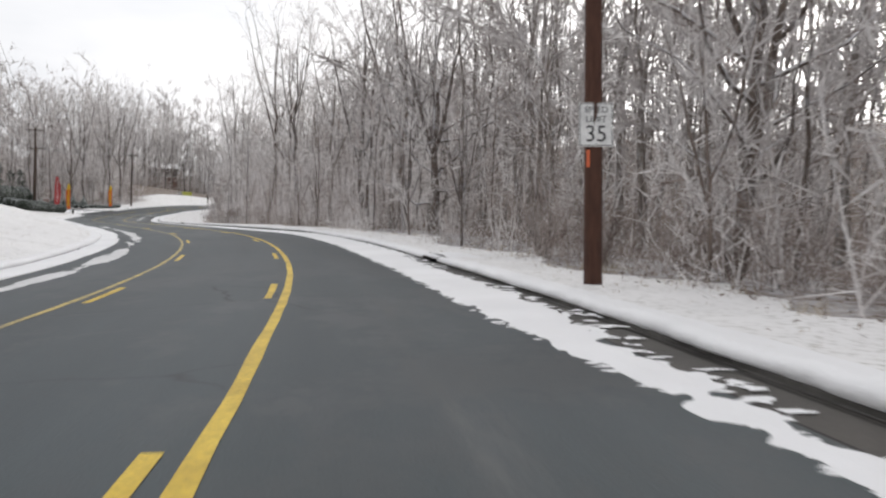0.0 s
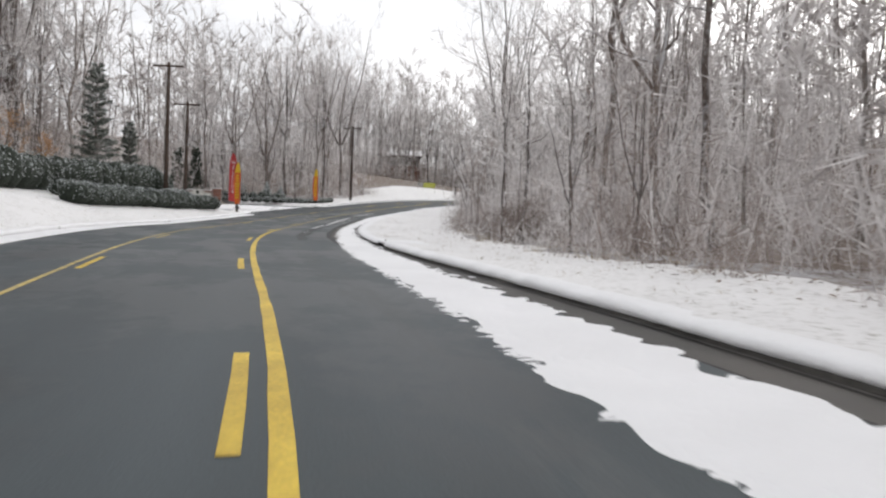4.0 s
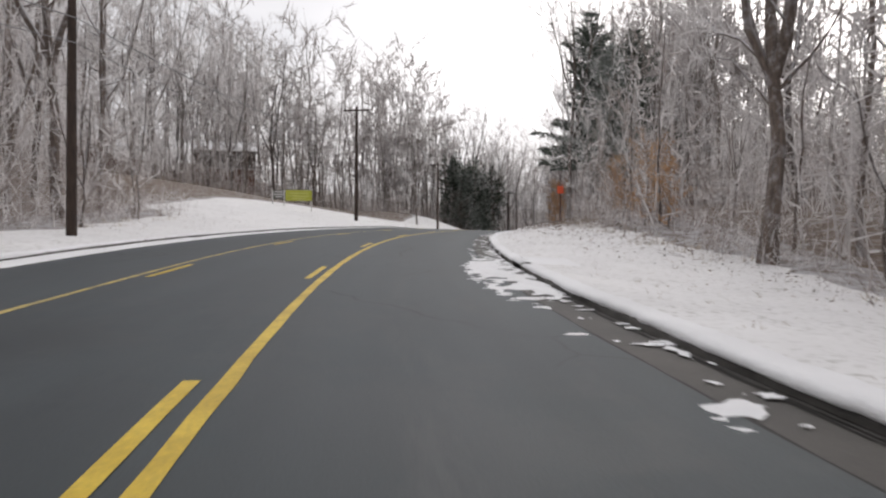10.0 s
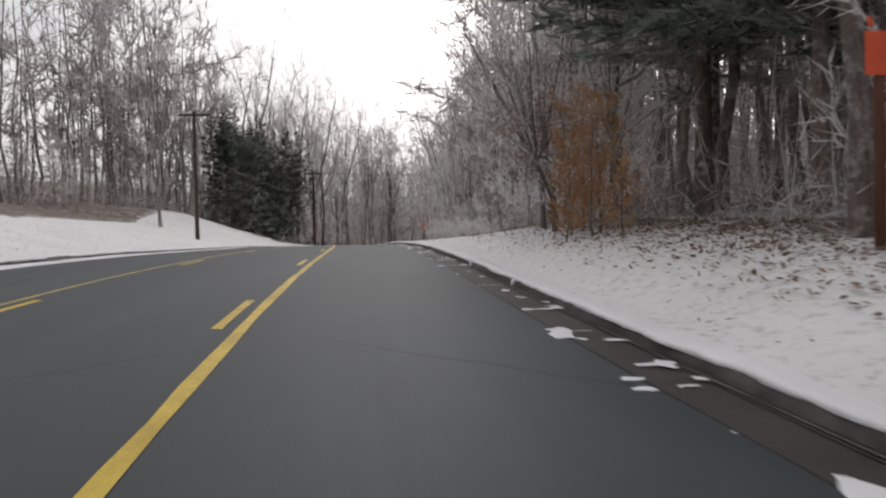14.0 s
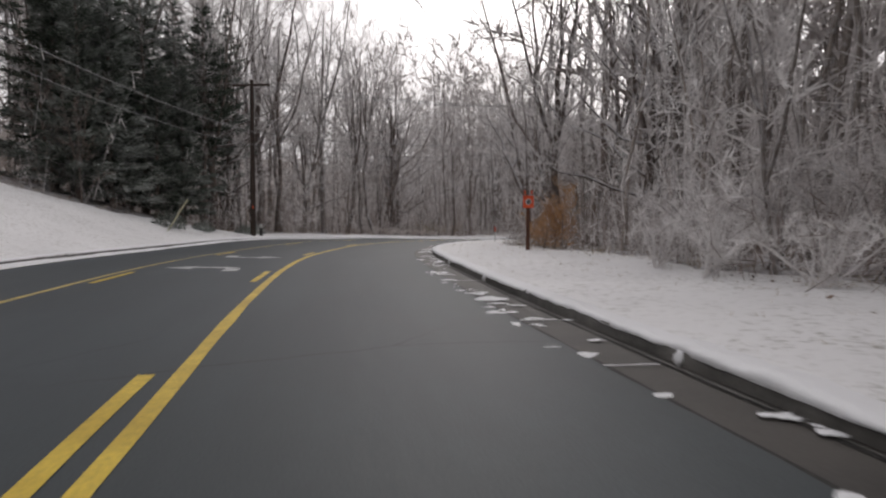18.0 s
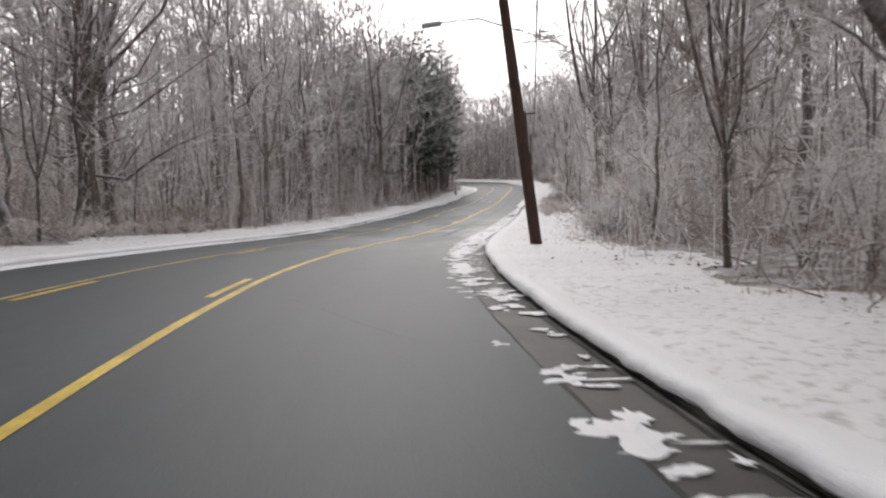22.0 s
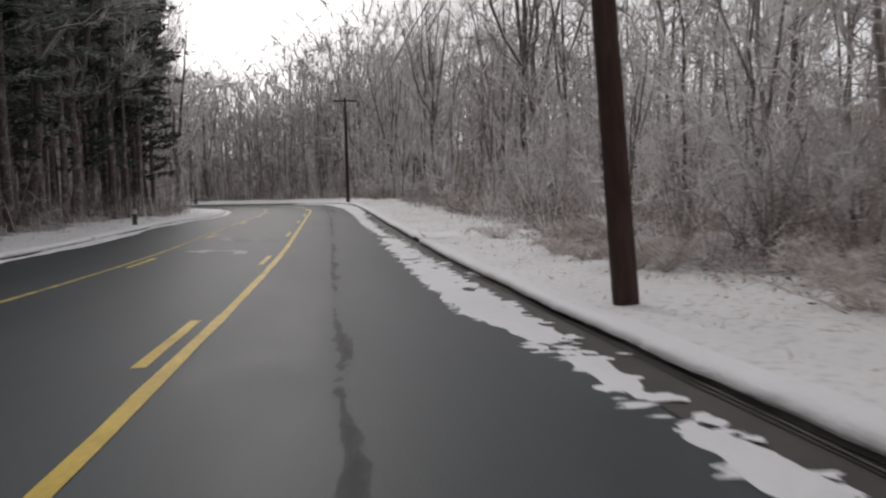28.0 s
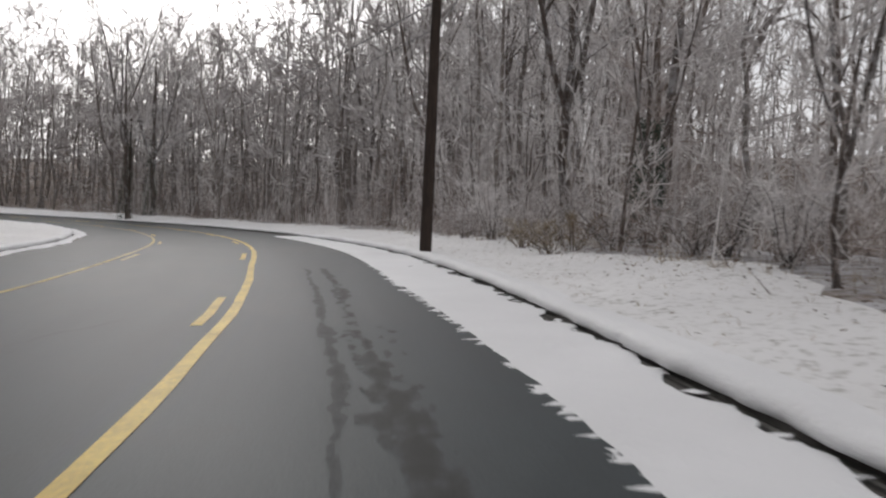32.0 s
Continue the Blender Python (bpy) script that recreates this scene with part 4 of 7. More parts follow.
s = np.arange(FIRST + 2, LAST - 4, 0.4)
r = np.random.RandomState(79)
for lat, half, up, mat, name, label in ((KERB_R - GUT, 0.016, 0.001, SEAM, "gutter_seam", "dark uneven seam between asphalt and gutter"), (KERB_R - 0.075, 0.018, -0.0085, KERB, "gutter_bead", "pale worn line along the foot of the kerb"), (KERB_R - 0.13, 0.012, -0.0120, SEAM, "gutter_seam", "dark hairline seam along the gutter")):
    wob = np.convolve(r.normal(size=len(s) + 8), np.ones(9) / 9, "valid") * 0.03
    w = half * (0.55 + 0.9 * r.uniform(0, 1, len(s)))
    me = strip_mesh(name, s, np.stack([lat + wob - w, lat + wob + w], 1), mat, up, True)
    thing(name, label, "gutter", kind="structure", me=me)


def slush_edge(s0, s1, reach, mat, seed, label):
    """Dirty slush thinning out from the ploughed snow towards the wheel path."""
    tb = np.array(BAND)
    s = np.arange(s0, s1, 0.12)
    l = np.arange(1.3, 3.7, 0.045)
    S, L = np.meshgrid(s, l, indexing="ij")
    inner = np.interp(S, tb[:, 0], tb[:, 1])
    n = 0.35 * (lattice_noise(S / 3.0, L / 0.8, seed) - 0.5) + 0.3 * (lattice_noise(S / 0.7, L / 0.16, seed + 1) - 0.5) + 0.35 * (lattice_noise((S - L) / 0.2, L / 0.07, seed + 2) - 0.5)
    reach = reach * np.interp(S, [84, 94, 124, 133], [0.0, 1.0, 1.0, 0.3])
    F = np.minimum(L - inner + reach + 0.6 * reach * n, inner + 0.3 - L + reach)
    F[0], F[-1], F[:, 0], F[:, -1] = -1, -1, -1, -1
    me = patch_mesh("slush_edge", S, L, F, mat, 0.003)
    if me:
        thing("slush_edge", label, "slush", kind="stuff", me=me)


SLUSH_FILM = film_material("dirty_slush", 0.66, [(0.30, (0.040, 0.037, 0.034)), (0.56, (0.10, 0.093, 0.087)), (0.95, (0.48, 0.465, 0.45))], 0.7)
slush_edge(84, 133, 0.55, SLUSH_FILM, 310, "brownish slush thinning out beside the ploughed snow")
SALT = film_material("salt_film", 0.30, [(0.4, (0.068, 0.071, 0.072)), (0.8, (0.09, 0.092, 0.091)), (1.0, (0.125, 0.125, 0.123))], 0.72)


def slush_strip(rows, cover, seed, mat, thick, name, label):
    """A ragged trail along the lane: rows of station, middle offset, width."""
    tb = np.array(rows, float)
    s = np.arange(tb[0, 0], tb[-1, 0], 0.08)
    l = np.arange(tb[:, 1].min() - tb[:, 2].max(), tb[:, 1].max() + tb[:, 2].max(), 0.035)
    S, L = np.meshgrid(s, l, indexing="ij")
    mid, wid = np.interp(S, tb[:, 0], tb[:, 1]), np.interp(S, tb[:, 0], tb[:, 2])
    n1 = lattice_noise(S / 1.1, L / 0.3, seed) - 0.5
    n2 = lattice_noise(S / 0.3, L / 0.08, seed + 1) - 0.5
    n3 = lattice_noise(S / 0.1, L / 0.05, seed + 2) - 0.5
    F = wid / 2 - np.abs(L - mid - 0.1 * n1) + wid * (0.5 * n1 + 0.6 * n2 + 0.35 * n3) - (1 - cover) * wid
    F[0], F[-1], F[:, 0], F[:, -1] = -1, -1, -1, -1
    me = patch_mesh(name, S, L, F, mat, thick)
    if me:
        thing(name, label, "snow", kind="stuff", me=me)


for i, rows in enumerate([[(89, 1.6, 0.25), (94, 1.58, 0.35), (100, 1.64, 0.38), (106, 1.7, 0.3), (112, 1.75, 0.15)]]):
    slush_strip(rows, 1.1, 150 + i * 4, SALT, 0.004, "lane_salt", "grey film of salt and slush between the wheel paths")
SALT_PALE = film_material("pale_salt_film", 0.24, [(0.35, (0.10, 0.10, 0.10)), (0.7, (0.20, 0.20, 0.198)), (1.0, (0.34, 0.338, 0.335))], 0.75)
slush_strip([(112, 1.8, 0.2), (117, 1.88, 0.4), (124, 1.9, 0.5), (130, 1.8, 0.42), (137, 1.74, 0.25)], 1.0, 158, SALT_PALE, 0.006, "lane_salt", "pale grey film of thin slush between the wheel paths")
slush_strip([(118, 1.3, 0.12), (122, 1.32, 0.2), (127, 1.35, 0.14)], 0.75, 162, SALT_PALE, 0.006, "lane_salt", "pale grey film of thin slush between the wheel paths")
for i, rows in enumerate([[(95.5, 1.53, 0.1), (99, 1.6, 0.22), (102.5, 1.62, 0.12)], [(106, 1.5, 0.18), (109, 1.5, 0.2), (115.8, 1.57, 0.12)], [(107.5, 1.55, 0.15), (110, 1.6, 0.3), (114, 1.85, 0.22), (119, 1.95, 0.08)],
                          [(124.2, 1.37, 0.06), (126, 1.38, 0.09), (128.5, 1.33, 0.05)], [(127, 1.57, 0.1), (131, 1.58, 0.12), (138, 1.61, 0.1)], [(134, 1.72, 0.3), (139, 1.74, 0.32), (143, 1.77, 0.16)], [(134, 1.24, 0.14), (137.2, 1.26, 0.12)]]):
    slush_strip(rows, 0.85, 170 + i * 4, SLUSH, 0.012, "lane_slush", "trail of white slush between the wheel paths")
slush_strip([(116, 1.68, 0.16), (122, 1.68, 0.22), (125.5, 1.67, 0.2), (130, 1.61, 0.08)], 1.15, 198, SLUSH, 0.012, "lane_slush", "trail of white slush between the wheel paths")
snow_patch("roadside_snow", -40, 131, -7.25, -6.55, 1.5, 190)
snow_patch("roadside_snow", 152, 350, -7.25, -6.75, 1.3, 196)
snow_patch("roadside_snow", 346, 560, -7.25, -6.80, 1.0, 202)
snow_patch("lane_slush", -20, 70, -5.9, -5.3, 0.55, 208, SLUSH, 0.012, 4.0, "trail of grey slush between the wheel paths")
snow_patch("side_road_snow", 131, 152, -23.0, -8.2, 0.72, 214, SNOW, 0.03, 2.0, "patchy snow lying on the side road")

# dark damp stain wandering along the middle of the lane
STAIN = film_material("damp_stain", 0.16, [(0.5, (0.036, 0.038, 0.038)), (1.0, (0.024, 0.025, 0.024))], 0.66)
for i, rows in enumerate([[(345, 1.63, 0.14), (348, 1.6, 0.24), (354, 1.55, 0.2), (362, 1.5, 0.1)], [(384, 1.46, 0.1), (390, 1.43, 0.22), (398, 1.4, 0.14)], [(400, 1.44, 0.12), (404, 1.46, 0.2), (408, 1.42, 0.08)], [(410, 1.4, 0.1), (415, 1.39, 0.2), (424, 1.4, 0.1)], [(428, 1.4, 0.1), (437, 1.4, 0.14), (452, 1.42, 0.12), (462, 1.45, 0.18), (467, 1.26, 0.14), (474, 1.1, 0.1)], [(456, 1.9, 0.2), (462, 1.84, 0.5), (468, 1.65, 0.3), (474, 1.45, 0.15)]]):
    slush_strip(rows, 0.8, 280 + i * 4, STAIN, 0.0, "damp_stain", "dark damp stain along the middle of the lane")

# broken seams and potholes in the asphalt
CRACK = two_tone("broken_asphalt", (0.010, 0.010, 0.010), (0.03, 0.029, 0.028), 8.0, 0.8, 40.0, 0.6, 0.02)
for i, (a, p, q, w) in enumerate([(142.6, 0.35, 1.45, 0.22), (142.9, 2.35, 3.0, 0.2), (137.5, 2.6, 3.3, 0.12), (148.0, 3.2, 3.7, 0.2), (101.5, 0.5, 1.4, 0.10), (102.0, 2.2, 2.9, 0.10), (142.3, -2.6, -1.0, 0.14), (439.0, 1.0, 1.5, 0.25)]):
    s = np.arange(a - 0.6, a + 0.6, 0.04)
    l = np.arange(p - 0.1, q + 0.1, 0.04)
    S, L = np.meshgrid(s, l, indexing="ij")
    wig = 0.5 * (lattice_noise(L / 0.35, 0 * S, 240 + i) - 0.5)
    F = w * (0.4 + 1.2 * lattice_noise(L / 0.22, 0 * S, 250 + i)) * 0.7 - np.abs(S - a - wig) - 0.8 * np.clip(np.abs(L - (p + q) / 2) - (q - p) / 2 + 0.15, 0, 1) - 0.05 * lattice_noise(S / 0.08, L / 0.08, 260 + i)
    F[0], F[-1], F[:, 0], F[:, -1] = -1, -1, -1, -1
    me = patch_mesh("pothole", S, L, F, CRACK, 0.0)
    if me:
        thing("pothole", "dark broken seam in the asphalt", "pothole", "broken seams", "structure", me=me)

# ======== trees ========
def grow(seed, H, r0, bare, reach, limbs, twigs, lean=0.0, fork=False, up=0.9, twig_len=0.8, twig_w=0.022, sides=6, per_limb=7, thin=False):
    """Wood and twig arrays of a leafless tree of height H; bare: share of trunk with no limbs. Limbs sweep up to a rounded crown."""
    r = np.random.RandomState(seed)
    wood, fine = Tubes(), Tubes()
    k = 10
    t = np.linspace(0, 1, k)
    path = np.stack([np.cumsum(r.normal(size=k)) * 0.009 * H + lean * t**1.5 * H, np.cumsum(r.normal(size=k)) * 0.009 * H, t * H * (0.86 if fork else 0.96)], 1)
    path[0, :2] = 0
    rad = r0 * (1 - t) ** 0.75 * 0.95 + 0.010
    rad[0] *= 1.35
    leaders = [(path, rad)]
    wood.tube(path, rad, sides)
    if fork:
        a0 = r.uniform(0, 6.28)
        for q in range(3):
            j = r.randint(3, 6)
            a = a0 + q * 2.1 + r.uniform(-0.4, 0.4)
            n = k - j + 1
            tt = np.linspace(0, 1, n)
            out = r.uniform(0.12, 0.2) * H
            p2 = path[j] + np.stack([math.cos(a) * tt**0.75 * out, math.sin(a) * tt**0.75 * out, tt * (H * r.uniform(0.88, 1.0) - path[j, 2])], 1)
            p2[1:] += np.cumsum(r.normal(size=(n - 1, 3)), 0) * 0.006 * H
            rd = rad[j] * 0.72 * (1 - tt) ** 0.75 + 0.010
            wood.tube(p2, rd, max(4, sides - 1))
            leaders.append((p2, rd))
    segs_a, segs_b, seg_r, tier = [], [], [], []
    for li in range(limbs):
        P, R = leaders[li % len(leaders)]
        f = bare + (0.98 - bare) * ((li + r.uniform(0, 1)) / limbs)
        if f * H < P[0, 2] + 0.3:
            P, R = leaders[0]
        zf = np.interp(f * H, P[:, 2], np.arange(len(P)))
        i0 = min(int(zf), len(P) - 2)
        o = P[i0] + (P[i0 + 1] - P[i0]) * (zf - i0)
        az = li * 2.4 + r.uniform(-0.6, 0.6)
        rel = (f - bare) / (1 - bare)
        ln = reach * H * math.sqrt(max(0.12, math.sin(math.pi * (0.14 + 0.76 * rel)))) * r.uniform(0.65, 1.2) * (0.8 if fork else 1.0)
        el = up * r.uniform(0.35, 0.8) + 0.5 * rel
        dvec = np.array([math.cos(az) * math.cos(el), math.sin(az) * math.cos(el), math.sin(el)])
        tt = np.linspace(0, 1, 6)
        wig = np.cumsum(r.normal(size=(6, 3)), 0) * ln * 0.035
        pts = o + tt[:, None] * dvec * ln + (tt**2)[:, None] * np.array([0, 0, 1.0]) * ln * r.uniform(0.05, 0.4) + wig * (tt[:, None] > 0)
        rb = max(0.014, min(np.interp(zf, np.arange(len(R)), R) * 0.55, 0.013 * ln + 0.008))
        if thin:
            fine.blades(pts[:-1], pts[1:] + (pts[1:] - pts[:-1]) * 0.25, 2.4 * rb * (1 - tt[:-1]) ** 0.8 + 0.01, r)
        else:
            wood.tube(pts, rb * (1 - tt) ** 0.8 + 0.005, 3)
        for bi in range(per_limb):
            fb = 0.18 + 0.8 * (bi + r.uniform(0, 1)) / per_limb
            ib = min(int(fb * 5), 4)
            ob = pts[ib] + (pts[ib + 1] - pts[ib]) * (fb * 5 - ib)
            dd = pts[ib + 1] - pts[ib]
            dd /= np.linalg.norm(dd)
            dd = dd + r.normal(size=3) * 0.5 + np.array([0, 0, 0.15])
            dd /= np.linalg.norm(dd)
            lb = ln * r.uniform(0.28, 0.5) * (1.2 - 0.55 * fb)
            m1 = ob + dd * lb * 0.5 + r.normal(size=3) * lb * 0.07
            m2 = m1 + (m1 - ob) * 0.9 + np.array([0, 0, 0.14 * lb]) + r.normal(size=3) * lb * 0.1
            segs_a += [ob, m1]
            segs_b += [m1, m2]
            seg_r += [rb * 0.5, rb * 0.34]
            tier += [1, 2]
            for fs in (0.35, 0.75, 1.0):
                os_ = ob + (m1 - ob) * fs * 2 if fs < 0.5 else m1 + (m2 - m1) * (fs * 2 - 1)
                ds = dd + r.normal(size=3) * 0.55 + np.array([0, 0, 0.12])
                ds /= np.linalg.norm(ds)
                segs_a.append(os_)
                segs_b.append(os_ + ds * lb * r.uniform(0.35, 0.6))
                seg_r.append(rb * 0.26)
                tier.append(3)
    A, B, Rr, T = np.array(segs_a), np.array(segs_b), np.array(seg_r), np.array(tier)
    wd = np.clip(Rr * 1.8, twig_w * 1.1, max(0.045, twig_w))
    fine.blades(A, B + (B - A) * 0.1, wd, r)
    p = np.where(T == 1, 0.5, np.where(T == 2, 1.0, 1.3)) * np.linalg.norm(B - A, axis=1)
    pick = r.choice(len(A), twigs, p=p / p.sum())
    u = r.uniform(0.1, 1, twigs)[:, None]
    o = A[pick] + (B[pick] - A[pick]) * u
    d = (B - A)[pick]
    d /= np.linalg.norm(d, axis=1, keepdims=True) + 1e-9
    d = d + r.normal(size=d.shape) * 0.5 + np.array([0, 0, 0.12])
    d /= np.linalg.norm(d, axis=1, keepdims=True) + 1e-9
    high = np.interp(o[:, 2] / H, [0.25, 0.6, 0.95], [1.45, 1.1, 0.5])
    fine.blades(o, o + d * (twig_len * np.minimum(1.0, 1.5 - high / 2) * r.uniform(0.35, 1.1, twigs))[:, None], twig_w * high * r.uniform(0.6, 1.3, twigs), r)
    return wood, fine


TREE_KINDS = []
for i in range(10):
    H = [20, 24, 17, 22, 19, 25, 15, 21, 18, 23][i]
    w, f = grow(100 + i, H, [0.17, 0.24, 0.13, 0.19, 0.26, 0.18, 0.11, 0.21, 0.15, 0.2][i], [0.32, 0.3, 0.2, 0.36, 0.22, 0.34, 0.16, 0.28, 0.24, 0.3][i],
                [0.27, 0.28, 0.30, 0.24, 0.31, 0.24, 0.28, 0.27, 0.30, 0.26][i], 16, 1650, 0.02 * (i % 3 - 1), i % 2 == 1 or i == 4, 0.9, 1.15, 0.034, 5, 6)
    TREE_KINDS.append((w.mesh("trunk", BARK if i % 3 else BARK_PALE, True), f.mesh("crown", TWIGS)))
w, f = grow(271, 11.0, 0.22, 0.28, 0.46, 24, 3600, 0.42, True, 0.5, 0.9, 0.024, 8, 8)
LEANING = (w.mesh("trunk", BARK, True), f.mesh("crown", TWIGS))
YOUNG_KINDS = []
for i in range(7):
    H = [7, 9.5, 6.0, 11, 7.5, 8.5, 5.0][i]
    w, f = grow(200 + i, H, 0.02 + 0.004 * H, 0.04, 0.34, 12, 620, 0.07 * (i % 3 - 1), i % 2 == 0, 0.8, 0.7, 0.026, 4, 5, True)
    YOUNG_KINDS.append((w.mesh("trunk", BARK_PALE if i % 3 == 0 else BARK, True), f.mesh("crown", TWIGS_BROWN if i % 3 == 1 else FROST_WHITE if i % 3 == 0 else TWIGS)))


OAK_KINDS = []
for i in range(2):
    w, f = grow(260 + i, [14, 12][i], [0.34, 0.26][i], 0.12, [0.62, 0.66][i], 24, 4200, 0, True, 0.55, 0.9, 0.022, 7, 8)
    OAK_KINDS.append((w.mesh("trunk", BARK, True), f.mesh("crown", TWIGS)))


def plant(kind_list, i, x, y, name, label, category, group, rng, scale=1.0, z=None):
    trunk, crown = kind_list[i % len(kind_list)]
    sc = scale * rng.uniform(0.85, 1.15)
    zz = (land_at(x, y) if z is None else z) - 0.15
    e = thing(name, label, category, group, m=Matrix.LocRotScale((x, y, zz), Euler((0, 0, rng.uniform(0, 6.28))), (sc, sc, sc)))
    part("trunk", trunk, e)
    part("crown", crown, e)
    return e


def clear_of_road(x, y, extra=0.0):
    S, L = road_coords(x, y)
    end, ahead = on_road(LAST - 3.0, 0.0), on_road(LAST - 3.0, 0.0) - on_road(LAST - 9.0, 0.0)
    past = (x - end[0]) * ahead[0] + (y - end[1]) * ahead[1] > 6.0 * math.hypot(ahead[0], ahead[1])
    return past | np.where(L > 0, L > lane_table(EDGE_R, S) + extra, L < lane_table(EDGE_L, S) - extra) & (S > FIRST + 1) | (np.abs(L) > 60)


# middle of the house on the bank, kept clear of trees
HOUSE = (-106.3, 240.5)
GLADE = tuple(float(q) for q in on_road(45.0, 11.4)[:2])


def scatter(rng, n, near, deep, s0=-10.0, s1=560.0, gap=2.2, sides=(1, -1)):
    """Plan points in the woods, near to deep metres behind their edge."""
    out = []
    tries = 0
    while len(out) < n and tries < n * 30:
        tries += 1
        s = rng.uniform(s0, s1)
        sd = sides[rng.randint(len(sides))]
        e = lane_table(EDGE_R if sd > 0 else EDGE_L, s)
        lat = e + sd * (near + (deep - near) * rng.uniform(0, 1) ** 1.2)
        p = on_road(s, lat)
        if not clear_of_road(p[None, 0], p[None, 1], near * 0.8)[0]:
            continue
        if any((p[0] - q[0]) ** 2 + (p[1] - q[1]) ** 2 < gap * gap for q in out[-160:]):
            continue
        out.append((p[0], p[1]))
    return [q for q in out if math.hypot(q[0] - HOUSE[0], q[1] - HOUSE[1]) > 7.0 and math.hypot(q[0] - GLADE[0], q[1] - GLADE[1]) > 4.0]


def road_xy(s, lat):
    p = on_road(s, lat)
    return float(p[0]), float(p[1])


rng = np.random.RandomState(11)
# trees that stand out, one by one: plan place, kind, scale
LANDMARKS = [(45.3, 443.3, 3, 1.0), (38.6, 433.8, 5, 1.0), (43.8, 446.6, 0, 0.9), (47.6, 448.8, 1, 0.95), (31.0, 410.2, 4, 1.05), (-57.2, 333.0, 4, 0.9),
             (-73.3, 297.7, 3, 1.0), (-73.0, 303.8, 5, 1.0), (-42.4, 353.2, 0, 1.0), (-17.3, 345.1, 1, 1.0), (-82.7, 165.8, 1, 1.0), (-92.6, 178.4, 4, 1.1),
             (-79.2, 305.4, 1, 1.08), (-70.2, 307.3, 4, 1.2), (-87.4, 293.8, 7, 1.0), (-3.9, 85.0, 1, 0.95), (-58.6, 195.8, 7, 0.9), (-87.2, 143.6, 1, 0.95), (-11.0, 62.5, 2, 0.9)]
LANDMARKS += [(*road_xy(s0, lat), k, sc) for s0, lat, k, sc in ((298, 10.4, 4, 1.05), (305, 9.8, 1, 1.0), (292, 11.5, 7, 1.1), (311, 10.5, 5, 1.0), (228, 10.6, 4, 0.95), (233, 11.2, 1, 1.0), (223, 12.0, 7, 1.0), (166, 11.0, 4, 1.0), (160, 11.8, 1, 1.0))]
LANDMARKS += [(-77.7, 294.5, 5, 1.12), (-72.0, 325.1, 1, 1.3), (-75.5, 318.0, 7, 1.3), (-82.5, 262.0, 9, 0.8), (-79.0, 300.5, 1, 1.1)]
LANDMARKS += [(-98.0, 227.0, 8, 0.95), (-103.5, 230.0, 3, 0.95), (-95.5, 231.0, 1, 0.9), (-101.0, 224.5, 6, 1.0), (-107.0, 228.0, 7, 0.9), (-99.5, 230.5, 6, 0.9)]
LANDMARKS += [(37.4, 436.1, 4, 0.95), (20.3, 400.9, 7, 1.05), (-16.2, 346.5, 1, 1.05), (55.0, 467.8, 5, 1.0), (58.0, 478.0, 4, 1.0), (44.0, 500.0, 7, 1.0), (47.5, 503.0, 4, 1.0)]
LANDMARKS += [(*road_xy(s0, lat), k, sc) for s0, lat, k, sc in ((100, -22, 1, 1.0), (108, -24.5, 5, 1.0), (116, -22.5, 9, 1.05), (124, -25, 4, 1.0), (92, -25, 3, 1.0), (104, -28, 1, 1.05), (84, -23, 7, 1.0), (131, -27, 5, 1.0), (76, -22, 4, 1.0), (66, -21.5, 0, 1.0), (158, -16, 4, 1.0), (163, -15.5, 7, 1.0), (170, -14.5, 3, 1.0), (176, -15, 5, 0.95))]
LANDMARKS += [(*road_xy(s0, lat), k, 1.05) for s0, lat, k in ((436, -12.5, 1), (441, -11.6, 4), (446, -13, 5), (450, -11.8, 7), (454, -13.5, 1), (458, -12, 4), (462, -13.2, 8), (466, -12.4, 1), (470, -14, 5), (444, -15, 7), (456, -16, 1), (464, -16.5, 4))]
for x, y, k, sc in LANDMARKS:
    plant(TREE_KINDS, k, x, y, "bare_tree", "large leafless tree with a dark trunk and frosted branches", "tree", "bare roadside trees", rng, sc)
for i, (s0, lat, sc) in enumerate(((343.5, -14.6, 1.2), (322.0, -13.0, 0.9), (346.2, -15.2, 1.05), (18.0, 10.5, 0.8), (44.0, 10.2, 0.9), (152.0, 13.0, 1.0), (310.0, -14.0, 0.95), (283.0, 12.0, 0.9), (229.0, 10.8, 0.9), (162.5, -18.0, 0.62), (158.0, -21.5, 0.6), (166.0, -15.5, 0.55))):
    x, y = road_xy(s0, lat)
    plant(OAK_KINDS, i, x, y, "spreading_tree", "broad leafless tree with low spreading frosted limbs", "tree", "spreading trees", rng, sc)
for i, (x, y) in enumerate(scatter(rng, 125, 2.4, 14.0, gap=3.2) + scatter(rng, 30, 0.5, 18.0, 198, 276, 3.0, (-1,)) + scatter(rng, 30, 0.3, 8.0, 316, 424, 2.4, (-1,)) + scatter(rng, 22, 0.1, 7.0, 450, 508, 1.8, (-1,)) + scatter(rng, 26, 0.3, 12.0, 82, 128, 2.4, (-1,))):
    plant(TREE_KINDS, i, x, y, "bare_tree", "tall leafless tree with frosted twigs at the edge of the woods", "tree", "bare roadside trees", rng, 0.95)
for i, (x, y) in enumerate(scatter(rng, 235, -0.2, 5.0, gap=1.6)):
    s0, l0 = road_coords(x, y)
    if 412 < s0[0] < 470 and l0[0] < 0:
        continue
    if s0[0] < 135:
        i = (1, 2, 4, 5)[i % 4]
    plant(YOUNG_KINDS, i, x, y, "young_tree", "slender young leafless tree, brown and frosted, under taller trees", "tree", "young trees", rng, 0.95)


